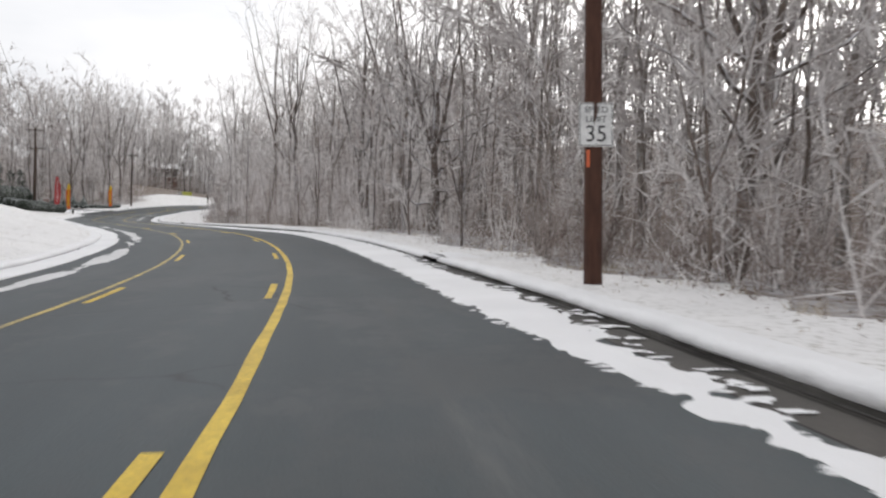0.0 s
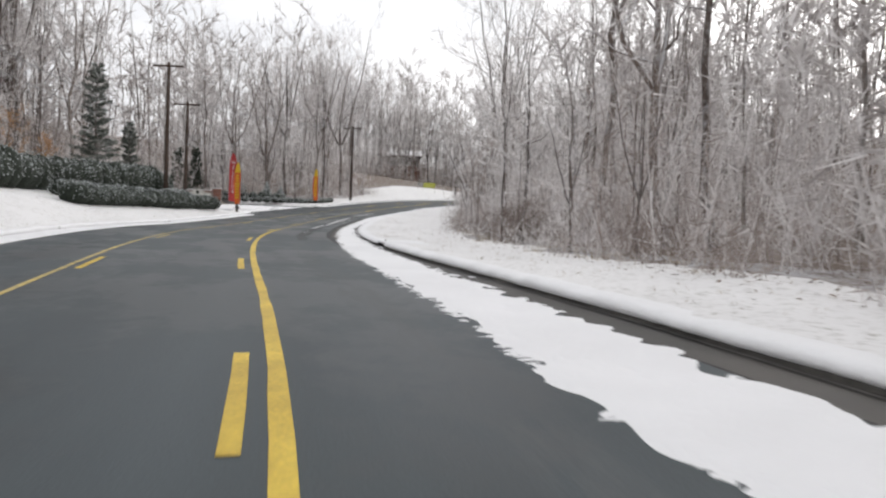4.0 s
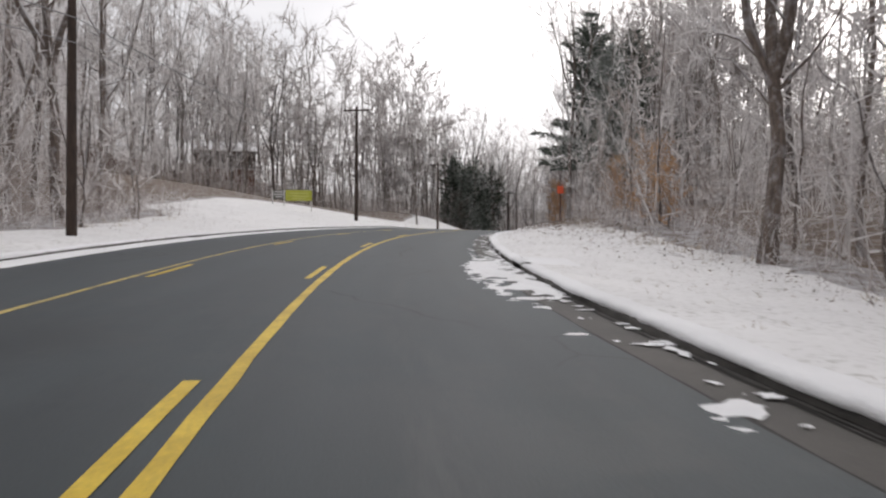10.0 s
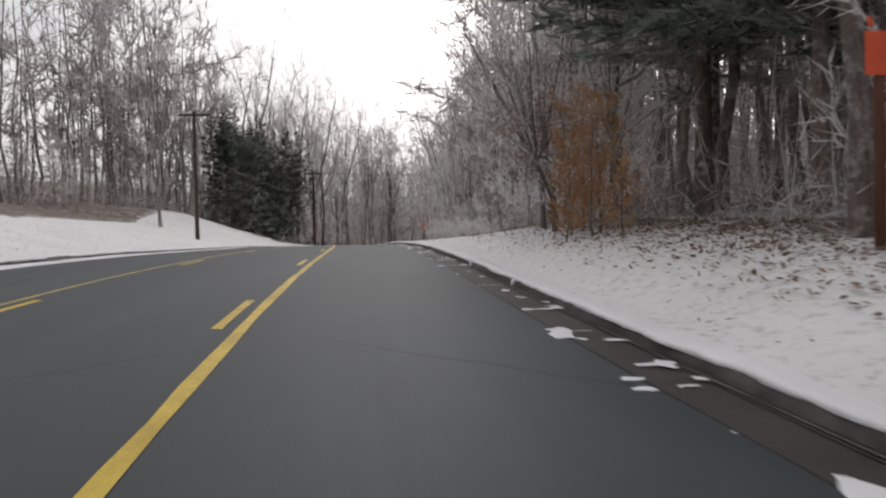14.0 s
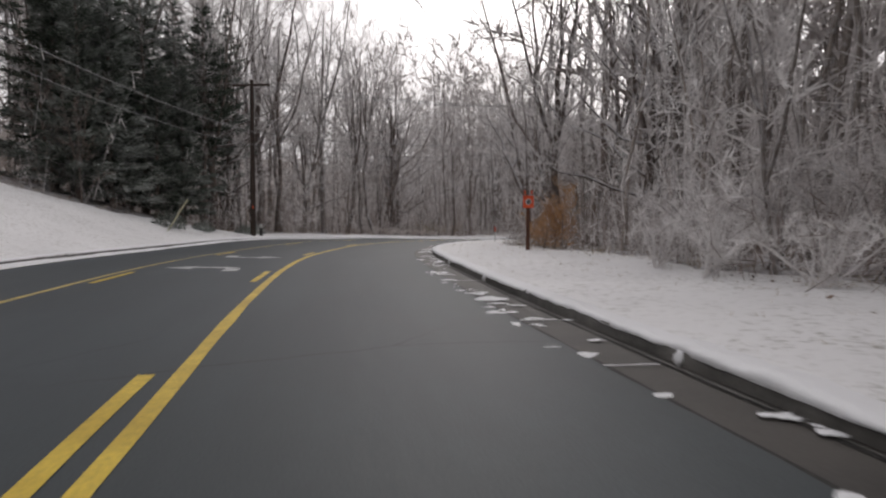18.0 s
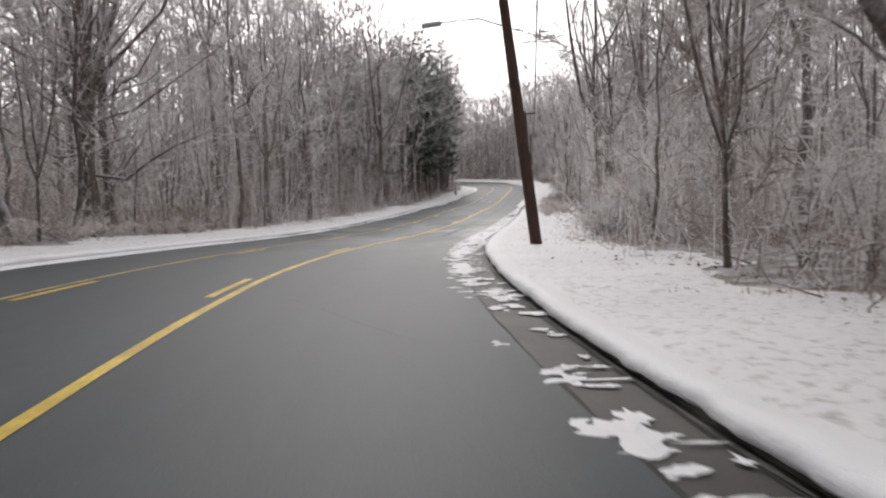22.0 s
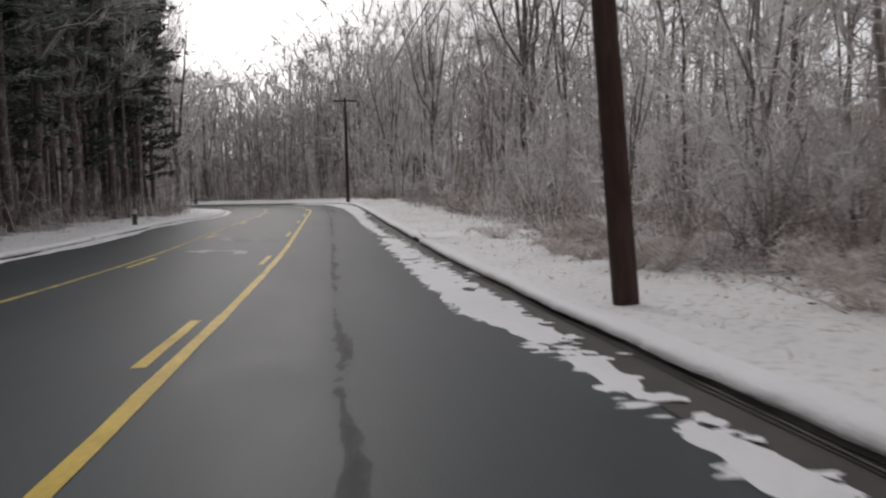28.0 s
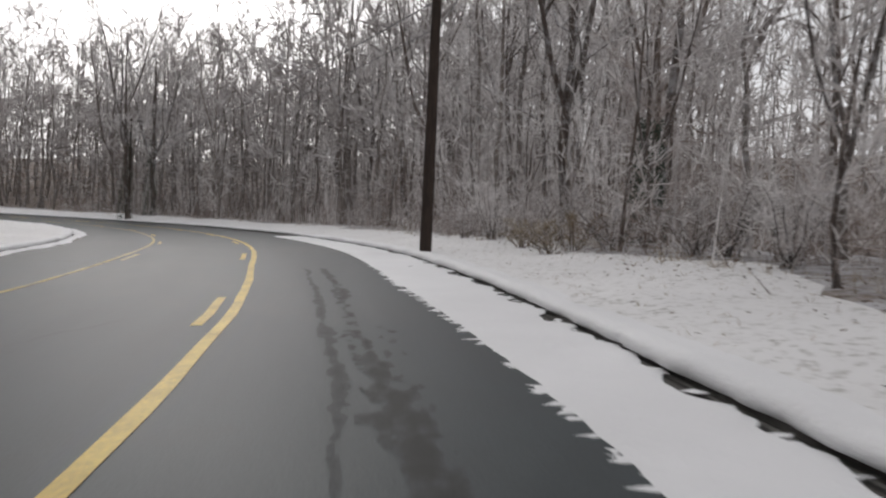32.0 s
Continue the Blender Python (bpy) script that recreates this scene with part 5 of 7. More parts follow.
for s0, lat, sc, face in ((312.3, 8.7, 1.0, 150.0), (316.5, 9.6, 0.95, 175.0), (307.5, 10.2, 0.9, 120.0), (150.0, 11.2, 0.9, 170.0), (231.5, 9.0, 0.8, 185.0)):
    x, y = road_xy(s0, lat)
    e = thing("leaning_tree", "leafless tree leaning out of the woods over the verge, frosted", "tree", "leaning trees", m=Matrix.LocRotScale((x, y, land_at(x, y) - 0.15), Euler((0, 0, radians(face) + heading_at(s0))), (sc, sc, sc)))
    part("trunk", LEANING[0], e)
    part("crown", LEANING[1], e)

# small trees white all over with hoar frost, below the conifers
for i, (s0, lat, sc) in enumerate(((226.5, 8.3, 1.0), (229.0, 8.0, 1.15), (231.0, 9.4, 1.1), (234.0, 8.6, 1.2), (237.0, 9.2, 1.1), (239.5, 8.4, 1.0), (242.0, 9.6, 1.2), (246.0, 9.0, 1.0), (224.5, 9.4, 1.2), (233.0, 11.0, 1.4), (238.0, 11.6, 1.4), (268.0, 9.4, 1.2), (274.0, 10.4, 1.3), (280.0, 10.2, 1.2), (205.0, -31.0, 1.3), (212.0, -31.5, 1.4))):
    x, y = road_xy(s0, lat)
    plant(YOUNG_KINDS, (0, 3, 6)[i % 3], x, y, "young_tree", "slender young tree white all over with hoar frost", "tree", "young trees", rng, sc)


def far_woods():
    kinds = []
    for i in range(7):
        H = [20, 23, 17, 24, 21, 15, 19][i]
        w, f = grow(300 + i, H, 0.14, 0.20, 0.27, 7, 150, 0.015 * (i % 3 - 1), False, 0.9, 1.8, 0.17, 3, 2, True)
        kinds.append((w.arrays(), f.arrays()))
    r = np.random.RandomState(12)
    pts = scatter(r, 1180, 8.0, 52.0, s0=-10, s1=575, gap=1.7) + scatter(r, 130, 6.0, 45.0, 8, 70, 1.7, (1,)) + scatter(r, 90, 3.0, 22.0, 252, 312, 1.5, (1,)) + scatter(r, 18, 5.0, 20.0, 228, 252, 1.5, (1,))
    # beyond the last bend and behind the start
    discs = ((40.0, 560.0, 70.0, 120), (120.0, 520.0, 60.0, 80), (-20.0, -90.0, 50.0, 50), (50.0, 490.0, 45.0, 130), (10.0, 480.0, 35.0, 60), (42.0, 575.0, 35.0, 90), (76.0, 488.0, 34.0, 160), (48.0, 532.0, 28.0, 100))
    tall = ((-90.5, 302.0, 9.0, 26), (-93.0, 290.0, 8.0, 24), (-36.0, 372.0, 13.0, 30), (-24.0, 398.0, 18.0, 40), (-8.0, 346.0, 14.0, 30), (-106.0, 256.0, 10.0, 18), (-92.0, 262.0, 12.0, 26), (-46.0, 238.0, 12.0, 26), (-44.0, 215.0, 9.0, 16))
    for cx, cy, rad_, n in discs + tall:
        for _ in range(n):
            a, d = r.uniform(0, 6.28), rad_ * math.sqrt(r.uniform(0, 1))
            pts.append((cx + d * math.cos(a), cy + d * math.sin(a)))
    xs = np.array(pts)
    ok = clear_of_road(xs[:, 0], xs[:, 1], 3.0)
    xs = xs[ok]
    zs = land(xs[:, 0], xs[:, 1])
    tw, tf = Tubes(), Tubes()
    for i, ((x, y), z) in enumerate(zip(xs, zs)):
        a, sc = r.uniform(0, 6.28), r.uniform(0.8, 1.2)
        if any(math.hypot(x - q[0], y - q[1]) < q[2] for q in tall):
            sc *= 1.2
        m = np.array(Matrix.LocRotScale((x, y, z - 0.2), Euler((0, 0, a)), (sc, sc, sc)))
        w, f = kinds[i % 7]
        tw.merge(w, [m])
        tf.merge(f, [m])
    thing("far_woods", "dense far woods of bare grey trunks", "woods", kind="stuff", me=tw.mesh("far_trunks", BARK_PALE, True))
    thing("far_branches", "hazy frosted branches of the far woods", "woods", kind="stuff", me=tf.mesh("far_branches", TWIGS))


far_woods()


def understory():
    """Thin saplings and suckers, too many to count, under the tall trees."""
    r = np.random.RandomState(14)
    for mat, n, near, deep, tall, k, wide, label in (
            (TWIGS_BROWN, 1700, 0.0, 16.0, 5.0, 46, 1.0, "thicket of thin brown saplings under the tall trees"),
            (TWIGS, 1300, 0.0, 16.0, 5.5, 46, 1.0, "thicket of thin frosted saplings under the tall trees"),
            (TWIGS, 2500, 2.0, 30.0, 12.5, 54, 2.9, "tall slender frosted saplings between the larger trees"),
            (TWIGS_BROWN, 1500, 13.0, 65.0, 8.5, 30, 5.9, "far thicket of brown undergrowth deep in the woods"),
            (TWIGS, 2000, 13.0, 65.0, 11.0, 30, 5.9, "far thicket of frosted undergrowth deep in the woods")):
        tf = Tubes()
        pts = np.array(scatter(r, n, near, deep, gap=0.7))
        if near > 12:
            more = np.stack([r.uniform(15, 150, 420), r.uniform(470, 620, 420)], 1)
            pts = np.concatenate([pts, more[clear_of_road(more[:, 0], more[:, 1], 6.0)]])
        if mat is TWIGS and near < 12:
            S, L = road_coords(pts[:, 0], pts[:, 1])
            pts = pts[~((S > 412) & (S < 470) & (L < 0))]
        zs = land(pts[:, 0], pts[:, 1])
        for (x, y), z in zip(pts, zs):
            st = r.randint(2, 4)
            H = r.uniform(0.4, 1.15) * tall
            o = np.array([x, y, z - 0.1]) + np.stack([r.normal(size=st) * 0.35 * min(wide, 2), r.normal(size=st) * 0.35 * min(wide, 2), np.zeros(st)], 1)
            tip = o + np.stack([r.normal(size=st) * 0.17 * H, r.normal(size=st) * 0.17 * H, H * r.uniform(0.7, 1, st)], 1)
            bow = (o + tip) / 2 + r.normal(size=(st, 3)) * np.array([0.05, 0.05, 0.0]) * H
            w = r.uniform(0.03, 0.055, st) * min(wide, 1.8)
            tf.blades(o, bow + (bow - o) * 0.25, w, r)
            tf.blades(bow - (tip - bow) * 0.1, tip, w * 0.7, r)
            j = r.randint(0, st, k)
            u = r.uniform(0.06, 1, k)[:, None]
            b = o[j] * (1 - u) ** 2 + 2 * bow[j] * u * (1 - u) + tip[j] * u**2
            d = r.normal(size=(k, 3)) * 0.8 + np.array([0, 0, 0.4])
            d /= np.linalg.norm(d, axis=1, keepdims=True)
            tf.blades(b, b + d * (r.uniform(0.35, 1.1, k) * min(0.2 * H, 1.3))[:, None], r.uniform(0.02, 0.036, k) * wide, r)
        thing("thicket", label, "thicket", kind="stuff", me=tf.mesh("thicket", mat))


understory()


def brush():
    """Frosted brush and brambles along the edge of the woods."""
    r = np.random.RandomState(13)
    for mat, n, label in ((TWIGS_BROWN, 1250, "brown frosted brush and brambles at the edge of the woods"), (TWIGS, 800, "white frosted bushes at the edge of the woods"), (GRASS, 1100, "tufts of pale dry grass at the edge of the woods")):
        tf = Tubes()
        low = mat is GRASS
        pts = np.array(scatter(r, n, -1.2 if low else -0.8, 1.8 if low else 3.5, gap=0.6))
        zs = land(pts[:, 0], pts[:, 1])
        for (x, y), z in zip(pts, zs):
            k = 24 if low else 56
            sz = r.uniform(0.35, 0.7) if low else r.uniform(0.6, 1.8)
            o = np.array([x, y, z - 0.05]) + np.stack([r.normal(size=k) * sz * 0.38, r.normal(size=k) * sz * 0.38, (0 if low else 1) * r.uniform(0, 0.75, k) * sz], 1)
            d = r.normal(size=(k, 3)) * (0.4 if low else 0.8) + np.array([0, 0, 0.9])
            d /= np.linalg.norm(d, axis=1, keepdims=True)
            tf.blades(o, o + d * (r.uniform(0.3, 0.9, k) * sz * 0.8)[:, None], r.uniform(0.012, 0.026, k), r)
        thing("brush", label, "brush", kind="stuff", me=tf.mesh("brush", mat))


brush()

# ======== utility poles ========
def utility_pole(x, y, height, tall_arm=True, heading=0.0, lean=(0.0, 0.0), radius=0.15, lamp=0, lamp_at=7.0, mat=POLE_WOOD, label="dark wooden utility pole with a crossarm and wires, standing in snow"):
    z = land_at(x, y) - 0.3
    e = thing("utility_pole", label, "utility pole", "utility poles", m=Matrix.Translation((x, y, z)) @ Euler((lean[0], lean[1], heading)).to_matrix().to_4x4())
    h = height + 0.3
    part("pole", lathe_mesh("pole", [(radius * 1.08, 0), (radius, h * 0.3), (radius * 0.85, h * 0.7), (radius * 0.7, h - 0.03), (radius * 0.55, h)], 14, mat), e)
    if tall_arm:
        arm = part("crossarm", box_mesh("crossarm", 2.4, 0.10, 0.13, POLE_WOOD, 0.012, (0, -radius * 0.9, h - 0.35)), e)
        for xx in (-1.05, -0.55, 0.55, 1.05):
            part("insulator", lathe_mesh("insulator", [(0.02, 0), (0.045, 0.03), (0.03, 0.08), (0.05, 0.1), (0.03, 0.17)], 8, GREY_METAL, (xx, -radius * 0.9, h - 0.285)), arm)
        for sx in (-1, 1):
            a = Vector((sx * 0.75, -radius * 0.9 - 0.06, h - 0.42))
            b = Vector((0, -radius, h - 1.05))
            t = Tubes()
            t.tube([a, (a + b) / 2, b], [0.018] * 3, 5)
            part("brace", t.mesh("brace", POLE_WOOD), e)
    if lamp:
        t = Tubes()
        t.tube([(0, 0, lamp_at - 0.1), (lamp * 0.8, 0, lamp_at + 0.28), (lamp * 2.0, 0, lamp_at + 0.33)], [0.03, 0.03, 0.025], 6)
        arm = part("lamp_arm", t.mesh("lamp_arm", GREY_METAL), e)
        part("lamp_head", box_mesh("lamp_head", 0.6, 0.26, 0.14, GREY_METAL, 0.04, (lamp * 2.25, 0, lamp_at + 0.32)), arm)
    return e


POLES = [(123.5, -12.1, 10.6, True), (132.5, -13.9, 9.4, True), (171.0, -9.5, 10.2, True), (216.3, -10.2, 10.2, True), (267.0, -11.1, 10.3, True), (304.0, -8.3, 9.6, True)]
for s0, lat, hgt, arm in POLES:
    utility_pole(*road_xy(s0, lat), hgt, arm, heading_at(s0), radius=0.16)
utility_pole(*road_xy(332.0, 5.75), 12.4, True, heading_at(332), (radians(-1.5), radians(-6.8)), 0.17, -1, mat=POLE_DARK, label="leaning brown wooden utility pole with a crossarm and street lamp")
utility_pole(*road_xy(406.3, 4.9), 11.2, True, heading_at(408), (0, radians(-3.6)), 0.15, -1, mat=POLE_DARK, label="brown wooden utility pole with a crossarm and street lamp")
utility_pole(31.3, 435.8, 10.3, True, heading_at(470), (0, 0), 0.16)
utility_pole(46.0, 506.0, 10.3, True, heading_at(500), (0, 0), 0.16)

# ======== wires ========
def wire(a, b, sag, radius=0.012):
    a, b = np.array(a, float), np.array(b, float)
    t = np.linspace(0, 1, 13)
    pts = a + (b - a) * t[:, None]
    pts[:, 2] -= sag * 4 * t * (1 - t)
    w = Tubes()
    w.tube(pts, np.full(13, radius), 4)
    thing("overhead_wire", "thin dark overhead wire strung between utility poles", "wire", "overhead wires", me=w.mesh("wire", WIRE))


def pole_top(x, y, height, heading, off, drop=0.35):
    return (x + off * math.cos(heading), y + off * math.sin(heading), land_at(x, y) + height - drop)


CHAIN = [(*road_xy(60.0, -14.0), 10.4, heading_at(60))] + [(*road_xy(s0, lat), hgt, heading_at(s0)) for s0, lat, hgt, _ in POLES[1:]]
CHAIN += [(*road_xy(332.0, 5.75), 12.4, heading_at(332)), (*road_xy(406.3, 4.95), 11.2, heading_at(408)), (31.3, 435.8, 10.3, heading_at(470)), (46.0, 506.0, 10.3, heading_at(500))]
for a, b in zip(CHAIN[:-1], CHAIN[1:]):
    for off in (-1.05, -0.55, 0.55, 1.05):
        wire(pole_top(*a, off, 0.12), pole_top(*b, off, 0.12), 0.55)
    wire(pole_top(*a, 0.15, 3.2), pole_top(*b, 0.15, 3.2), 0.7, 0.022)
    wire(pole_top(*a, 0.15, 4.0), pole_top(*b, 0.15, 4.0), 0.8, 0.016)

# ======== evergreens ========
def needles(seed, H, bare, reach, boughs, count, r0, shape, blade=0.32, width=0.05):
    """Trunk and needle arrays of a conifer; shape gives the bough length from 0 (low) to 1 (top)."""
    r = np.random.RandomState(seed)
    wood, fine = Tubes(), Tubes()
    t = np.linspace(0, 1, 7)
    path = np.stack([np.cumsum(r.normal(size=7)) * 0.004 * H, np.cumsum(r.normal(size=7)) * 0.004 * H, t * H], 1)
    path[0, :2] = 0
    wood.tube(path, r0 * (1 - t) ** 0.8 + 0.02, 7)
    C, D, Ln = [], [], []
    for i in range(boughs):
        rel = (i + r.uniform(0, 1)) / boughs
        z = H * (bare + (0.99 - bare) * rel)
        az = i * 2.4 + r.uniform(-0.5, 0.5)
        ln = reach * shape(rel) * r.uniform(0.6, 1.15)
        el = r.uniform(-0.1, 0.35) + 0.3 * rel
        o = np.array([np.interp(z, path[:, 2], path[:, 0]), np.interp(z, path[:, 2], path[:, 1]), z])
        d = np.array([math.cos(az) * math.cos(el), math.sin(az) * math.cos(el), math.sin(el)])
        wood.tube([o, o + d * ln * 0.55, o + d * ln * 0.95 - np.array([0, 0, 0.05 * ln])], [0.02 + 0.006 * ln, 0.014, 0.006], 3)
        C.append(o)
        D.append(d)
        Ln.append(ln)
    C, D, Ln = np.array(C), np.array(D), np.array(Ln)
    j = r.choice(boughs, count, p=Ln / Ln.sum())
    u = r.uniform(0.15, 1.0, count)
    side = np.cross(D, [0, 0, 1.0])
    o = C[j] + D[j] * (Ln[j] * u)[:, None] + side[j] * (r.normal(size=count) * 0.18 * Ln[j] * (1.2 - u))[:, None] + r.normal(size=(count, 3)) * np.array([0.05, 0.05, 0.10])
    d = D[j] + side[j] * r.normal(size=count)[:, None] * 0.8 + r.normal(size=(count, 3)) * 0.35
    d /= np.linalg.norm(d, axis=1, keepdims=True)
    fine.blades(o, o + d * (blade * r.uniform(0.6, 1.3, count))[:, None], width * r.uniform(0.6, 1.4, count), r)
    return wood, fine


PINE_KINDS = []
for i in range(4):
    w, f = needles(400 + i, [21, 24, 19, 22][i], [0.30, 0.36, 0.16, 0.22][i], [3.4, 3.8, 3.4, 3.6][i], 52, 2700, 0.17, lambda q: 0.55 + 0.45 * math.sin(math.pi * min(1, q * 1.1)) - 0.4 * q, 0.62, 0.12)
    PINE_KINDS.append((w.mesh("trunk", BARK, True), f.mesh("crown", NEEDLES_GREY if i % 2 else NEEDLES)))
FIR_KINDS = []
for i in range(3):
    w, f = needles(420 + i, [13, 15.5, 10.5][i], 0.05, [3.6, 4.2, 3.4][i], 96, 8200, 0.17, lambda q: max(0.16, (1 - q) ** 0.6) * (0.8 + 0.2 * math.sin(9 * q)), 0.5, 0.12)
    FIR_KINDS.append((w.mesh("trunk", BARK, True), f.mesh("crown", NEEDLES if i == 2 else NEEDLES_GREY)))
w, f = needles(431, 16.0, 0.24, 4.6, 84, 7600, 0.2, lambda q: max(0.2, (1 - q) ** 0.5) * (0.75 + 0.25 * math.sin(11 * q)), 0.55, 0.12)
BARE_FOOT = [(w.mesh("trunk", BARK, True), f.mesh("crown", NEEDLES_GREY))]

rng = np.random.RandomState(21)
for x, y, k, sc in [(-79.0, 289.0, 1, 0.7), (-76.8, 287.0, 0, 0.85), (-75.0, 290.0, 1, 0.68), (-77.8, 293.0, 1, 0.8), (-74.0, 292.5, 0, 0.8), (-80.5, 292.0, 0, 0.85), 
                    (-78.2, 285.4, 1, 0.9), (-79.8, 287.0, 0, 1.0), (-83.6, 129.5, 2, 0.5), (-84.7, 134.0, 2, 0.52), (-71.8, 105.5, 1, 0.68), (-74.5, 112.0, 0, 0.6)]:
    plant(FIR_KINDS, k, x, y, "evergreen_tree", "dense dark green conifer with branches to the ground, lightly frosted", "tree", "dark conifers", rng, sc)
for s0, lat, sc in ((221.0, 10.6, 1.05), (216.0, 11.0, 0.95), (224.5, 12.5, 1.1), (211.0, 12.0, 0.9), (218.5, 14.0, 1.0)):
    plant(BARE_FOOT, 0, *road_xy(s0, lat), "evergreen_tree", "dark green conifer with a bare foot above brown litter, lightly frosted", "tree", "dark conifers", rng, sc)
pts = []
while len(pts) < 88:
    z = len(pts)
    if z < 50:
        s0, lat = rng.uniform(416, 455), -10.9 - 14 * rng.uniform(0, 1) ** 1.4
    elif z >= 76:
        s0, lat = rng.uniform(453, 468), -11.6 - 12 * rng.uniform(0, 1) ** 1.3
    else:
        s0, lat = rng.uniform(298, 313), -13.5 - 6.5 * rng.uniform(0, 1)
    x, y = road_xy(s0, lat)
    if all((x - a) ** 2 + (y - b) ** 2 > (4.0 if z < 50 else 2.5) for a, b in pts):
        pts.append((x, y))
for i, (x, y) in enumerate(pts):
    plant(PINE_KINDS, i, x, y, "pine_tree", "tall dark pine with a bare lower trunk among bare trees", "tree", "tall pines", rng, 0.95 if i < 50 or i >= 76 else 0.68)

# young beeches that keep their brown leaves
BEECH = []
for i in range(3):
    w, f = grow(450 + i, [6.5, 5.0, 8.0][i], 0.06, 0.06, 0.3, 16, 300, 0, False, 0.5, 0.5, 0.014, 5, 5, True)
    v = f.arrays()[0]
    r = np.random.RandomState(460 + i)
    lv = Tubes()
    n = 1500
    c = v[r.randint(0, len(v), n)] + r.normal(size=(n, 3)) * 0.10
    a = r.normal(size=(n, 3))
    a /= np.linalg.norm(a, axis=1, keepdims=True)
    b = np.cross(a, r.normal(size=(n, 3)))
    b /= np.linalg.norm(b, axis=1, keepdims=True)
    lv.quads(c, a * 0.085, b * 0.07)
    BEECH.append((w.mesh("trunk", BARK, True), f.mesh("crown", TWIGS_BROWN), lv.mesh("leaves", DRY_LEAVES)))
for i, (s0, lat, sc) in enumerate([(221.5, 6.9, 0.42), (222.4, 7.3, 0.5), (220.6, 7.4, 0.45), (221.6, 7.9, 0.55), (219.8, 7.9, 0.38), (223.4, 7.9, 0.5), (197.0, 11.5, 0.45), (200.5, 12.0, 0.5), (188.0, 11.0, 0.4), (230.0, 9.2, 0.5), (227.0, 8.9, 0.4), (234.0, 10.5, 0.5), (179.0, 10.6, 0.5), (177.0, 11.2, 0.5), (181.0, 11.2, 0.45), (287.0, 8.7, 0.3), (288.6, 9.4, 0.36), (283.5, 8.9, 0.3), (285.3, 9.3, 0.34), (117.0, -18.2, 0.6), (113.5, -18.6, 0.55)]):
    x, y = road_xy(s0, lat)
    e = thing("beech_tree", "young beech holding dry orange-brown leaves at the edge of the woods", "tree", "young beeches", m=Matrix.LocRotScale((x, y, land_at(x, y) - 0.1), Euler((0, 0, i * 1.7)), (sc, sc, sc)))
    t_, w_, l_ = BEECH[i % 3]
    part("trunk", t_, e)
    part("crown", w_, e)
    part("leaves", l_, e, "dry orange-brown leaves")

# a small tree still holding limp reddish leaves, rimmed with frost
w, f = grow(480, 7.0, 0.09, 0.2, 0.5, 18, 700, 0.25, True, 0.45, 0.7, 0.02, 6, 6)
v = f.arrays()[0]
r = np.random.RandomState(481)
v = v[(v[:, 2] > 2.2) & (v[:, 2] < 6.2)]
heart = v[r.randint(0, len(v), 60)]
n = 2600
c = heart[r.randint(0, 60, n)] + r.normal(size=(n, 3)) * np.array([0.32, 0.32, 0.2])
a = r.normal(size=(n, 3)) * np.array([0.5, 0.5, 1.0])
a /= np.linalg.norm(a, axis=1, keepdims=True)
b = np.cross(a, r.normal(size=(n, 3)))
b /= np.linalg.norm(b, axis=1, keepdims=True)
lv = Tubes()
lv.quads(c, a * 0.06, b * 0.035)
RUSTY = (w.mesh("trunk", BARK, True), f.mesh("crown", TWIGS), lv.mesh("leaves", RUST_LEAVES))
for s0, lat, sc, face in ((226.0, 7.7, 0.9, 175.0), (229.5, 8.6, 1.0, 200.0)):
    x, y = road_xy(s0, lat)
    e = thing("oak_tree", "small oak holding limp reddish-brown leaves rimmed with frost", "tree", "small oaks", m=Matrix.LocRotScale((x, y, land_at(x, y) - 0.1), Euler((0, 0, radians(face) + heading_at(s0))), (sc, sc, sc)))
    part("trunk", RUSTY[0], e)
    part("crown", RUSTY[1], e)
    part("leaves", RUSTY[2], e, "limp reddish-brown leaves")


# ivy climbing the trunks of some trees
IVY = twig_material("dark_ivy", (0.016, 0.028, 0.016), (0.09, 0.12, 0.09), 0.3, 0.9, 1.5)
for k, (x, y, h) in enumerate(((43.8, 500.2, 9.0), (47.3, 503.2, 8.0), (-16.2, 346.5, 5.5), (38.6, 433.8, 4.0))):
    r = np.random.RandomState(610 + k)
    n = 1500
    z = h * r.uniform(0, 1, n) ** 1.2
    a = r.uniform(0, 6.28, n)
    rad = (0.28 + 0.35 * (1 - z / h)) * r.uniform(0.75, 1.35, n)
    c = np.stack([rad * np.cos(a), rad * np.sin(a), z], 1)
    u = r.normal(size=(n, 3))
    u /= np.linalg.norm(u, axis=1, keepdims=True)
    v = np.cross(u, r.normal(size=(n, 3)))
    v /= np.linalg.norm(v, axis=1, keepdims=True)
    lv = Tubes()
    lv.quads(c, u * 0.07, v * 0.06)
    thing("ivy", "dark evergreen ivy climbing a tree trunk", "ivy", "ivy on trunks", me=lv.mesh("ivy", IVY), m=Matrix.Translation((x, y, land_at(x, y) - 0.05)))

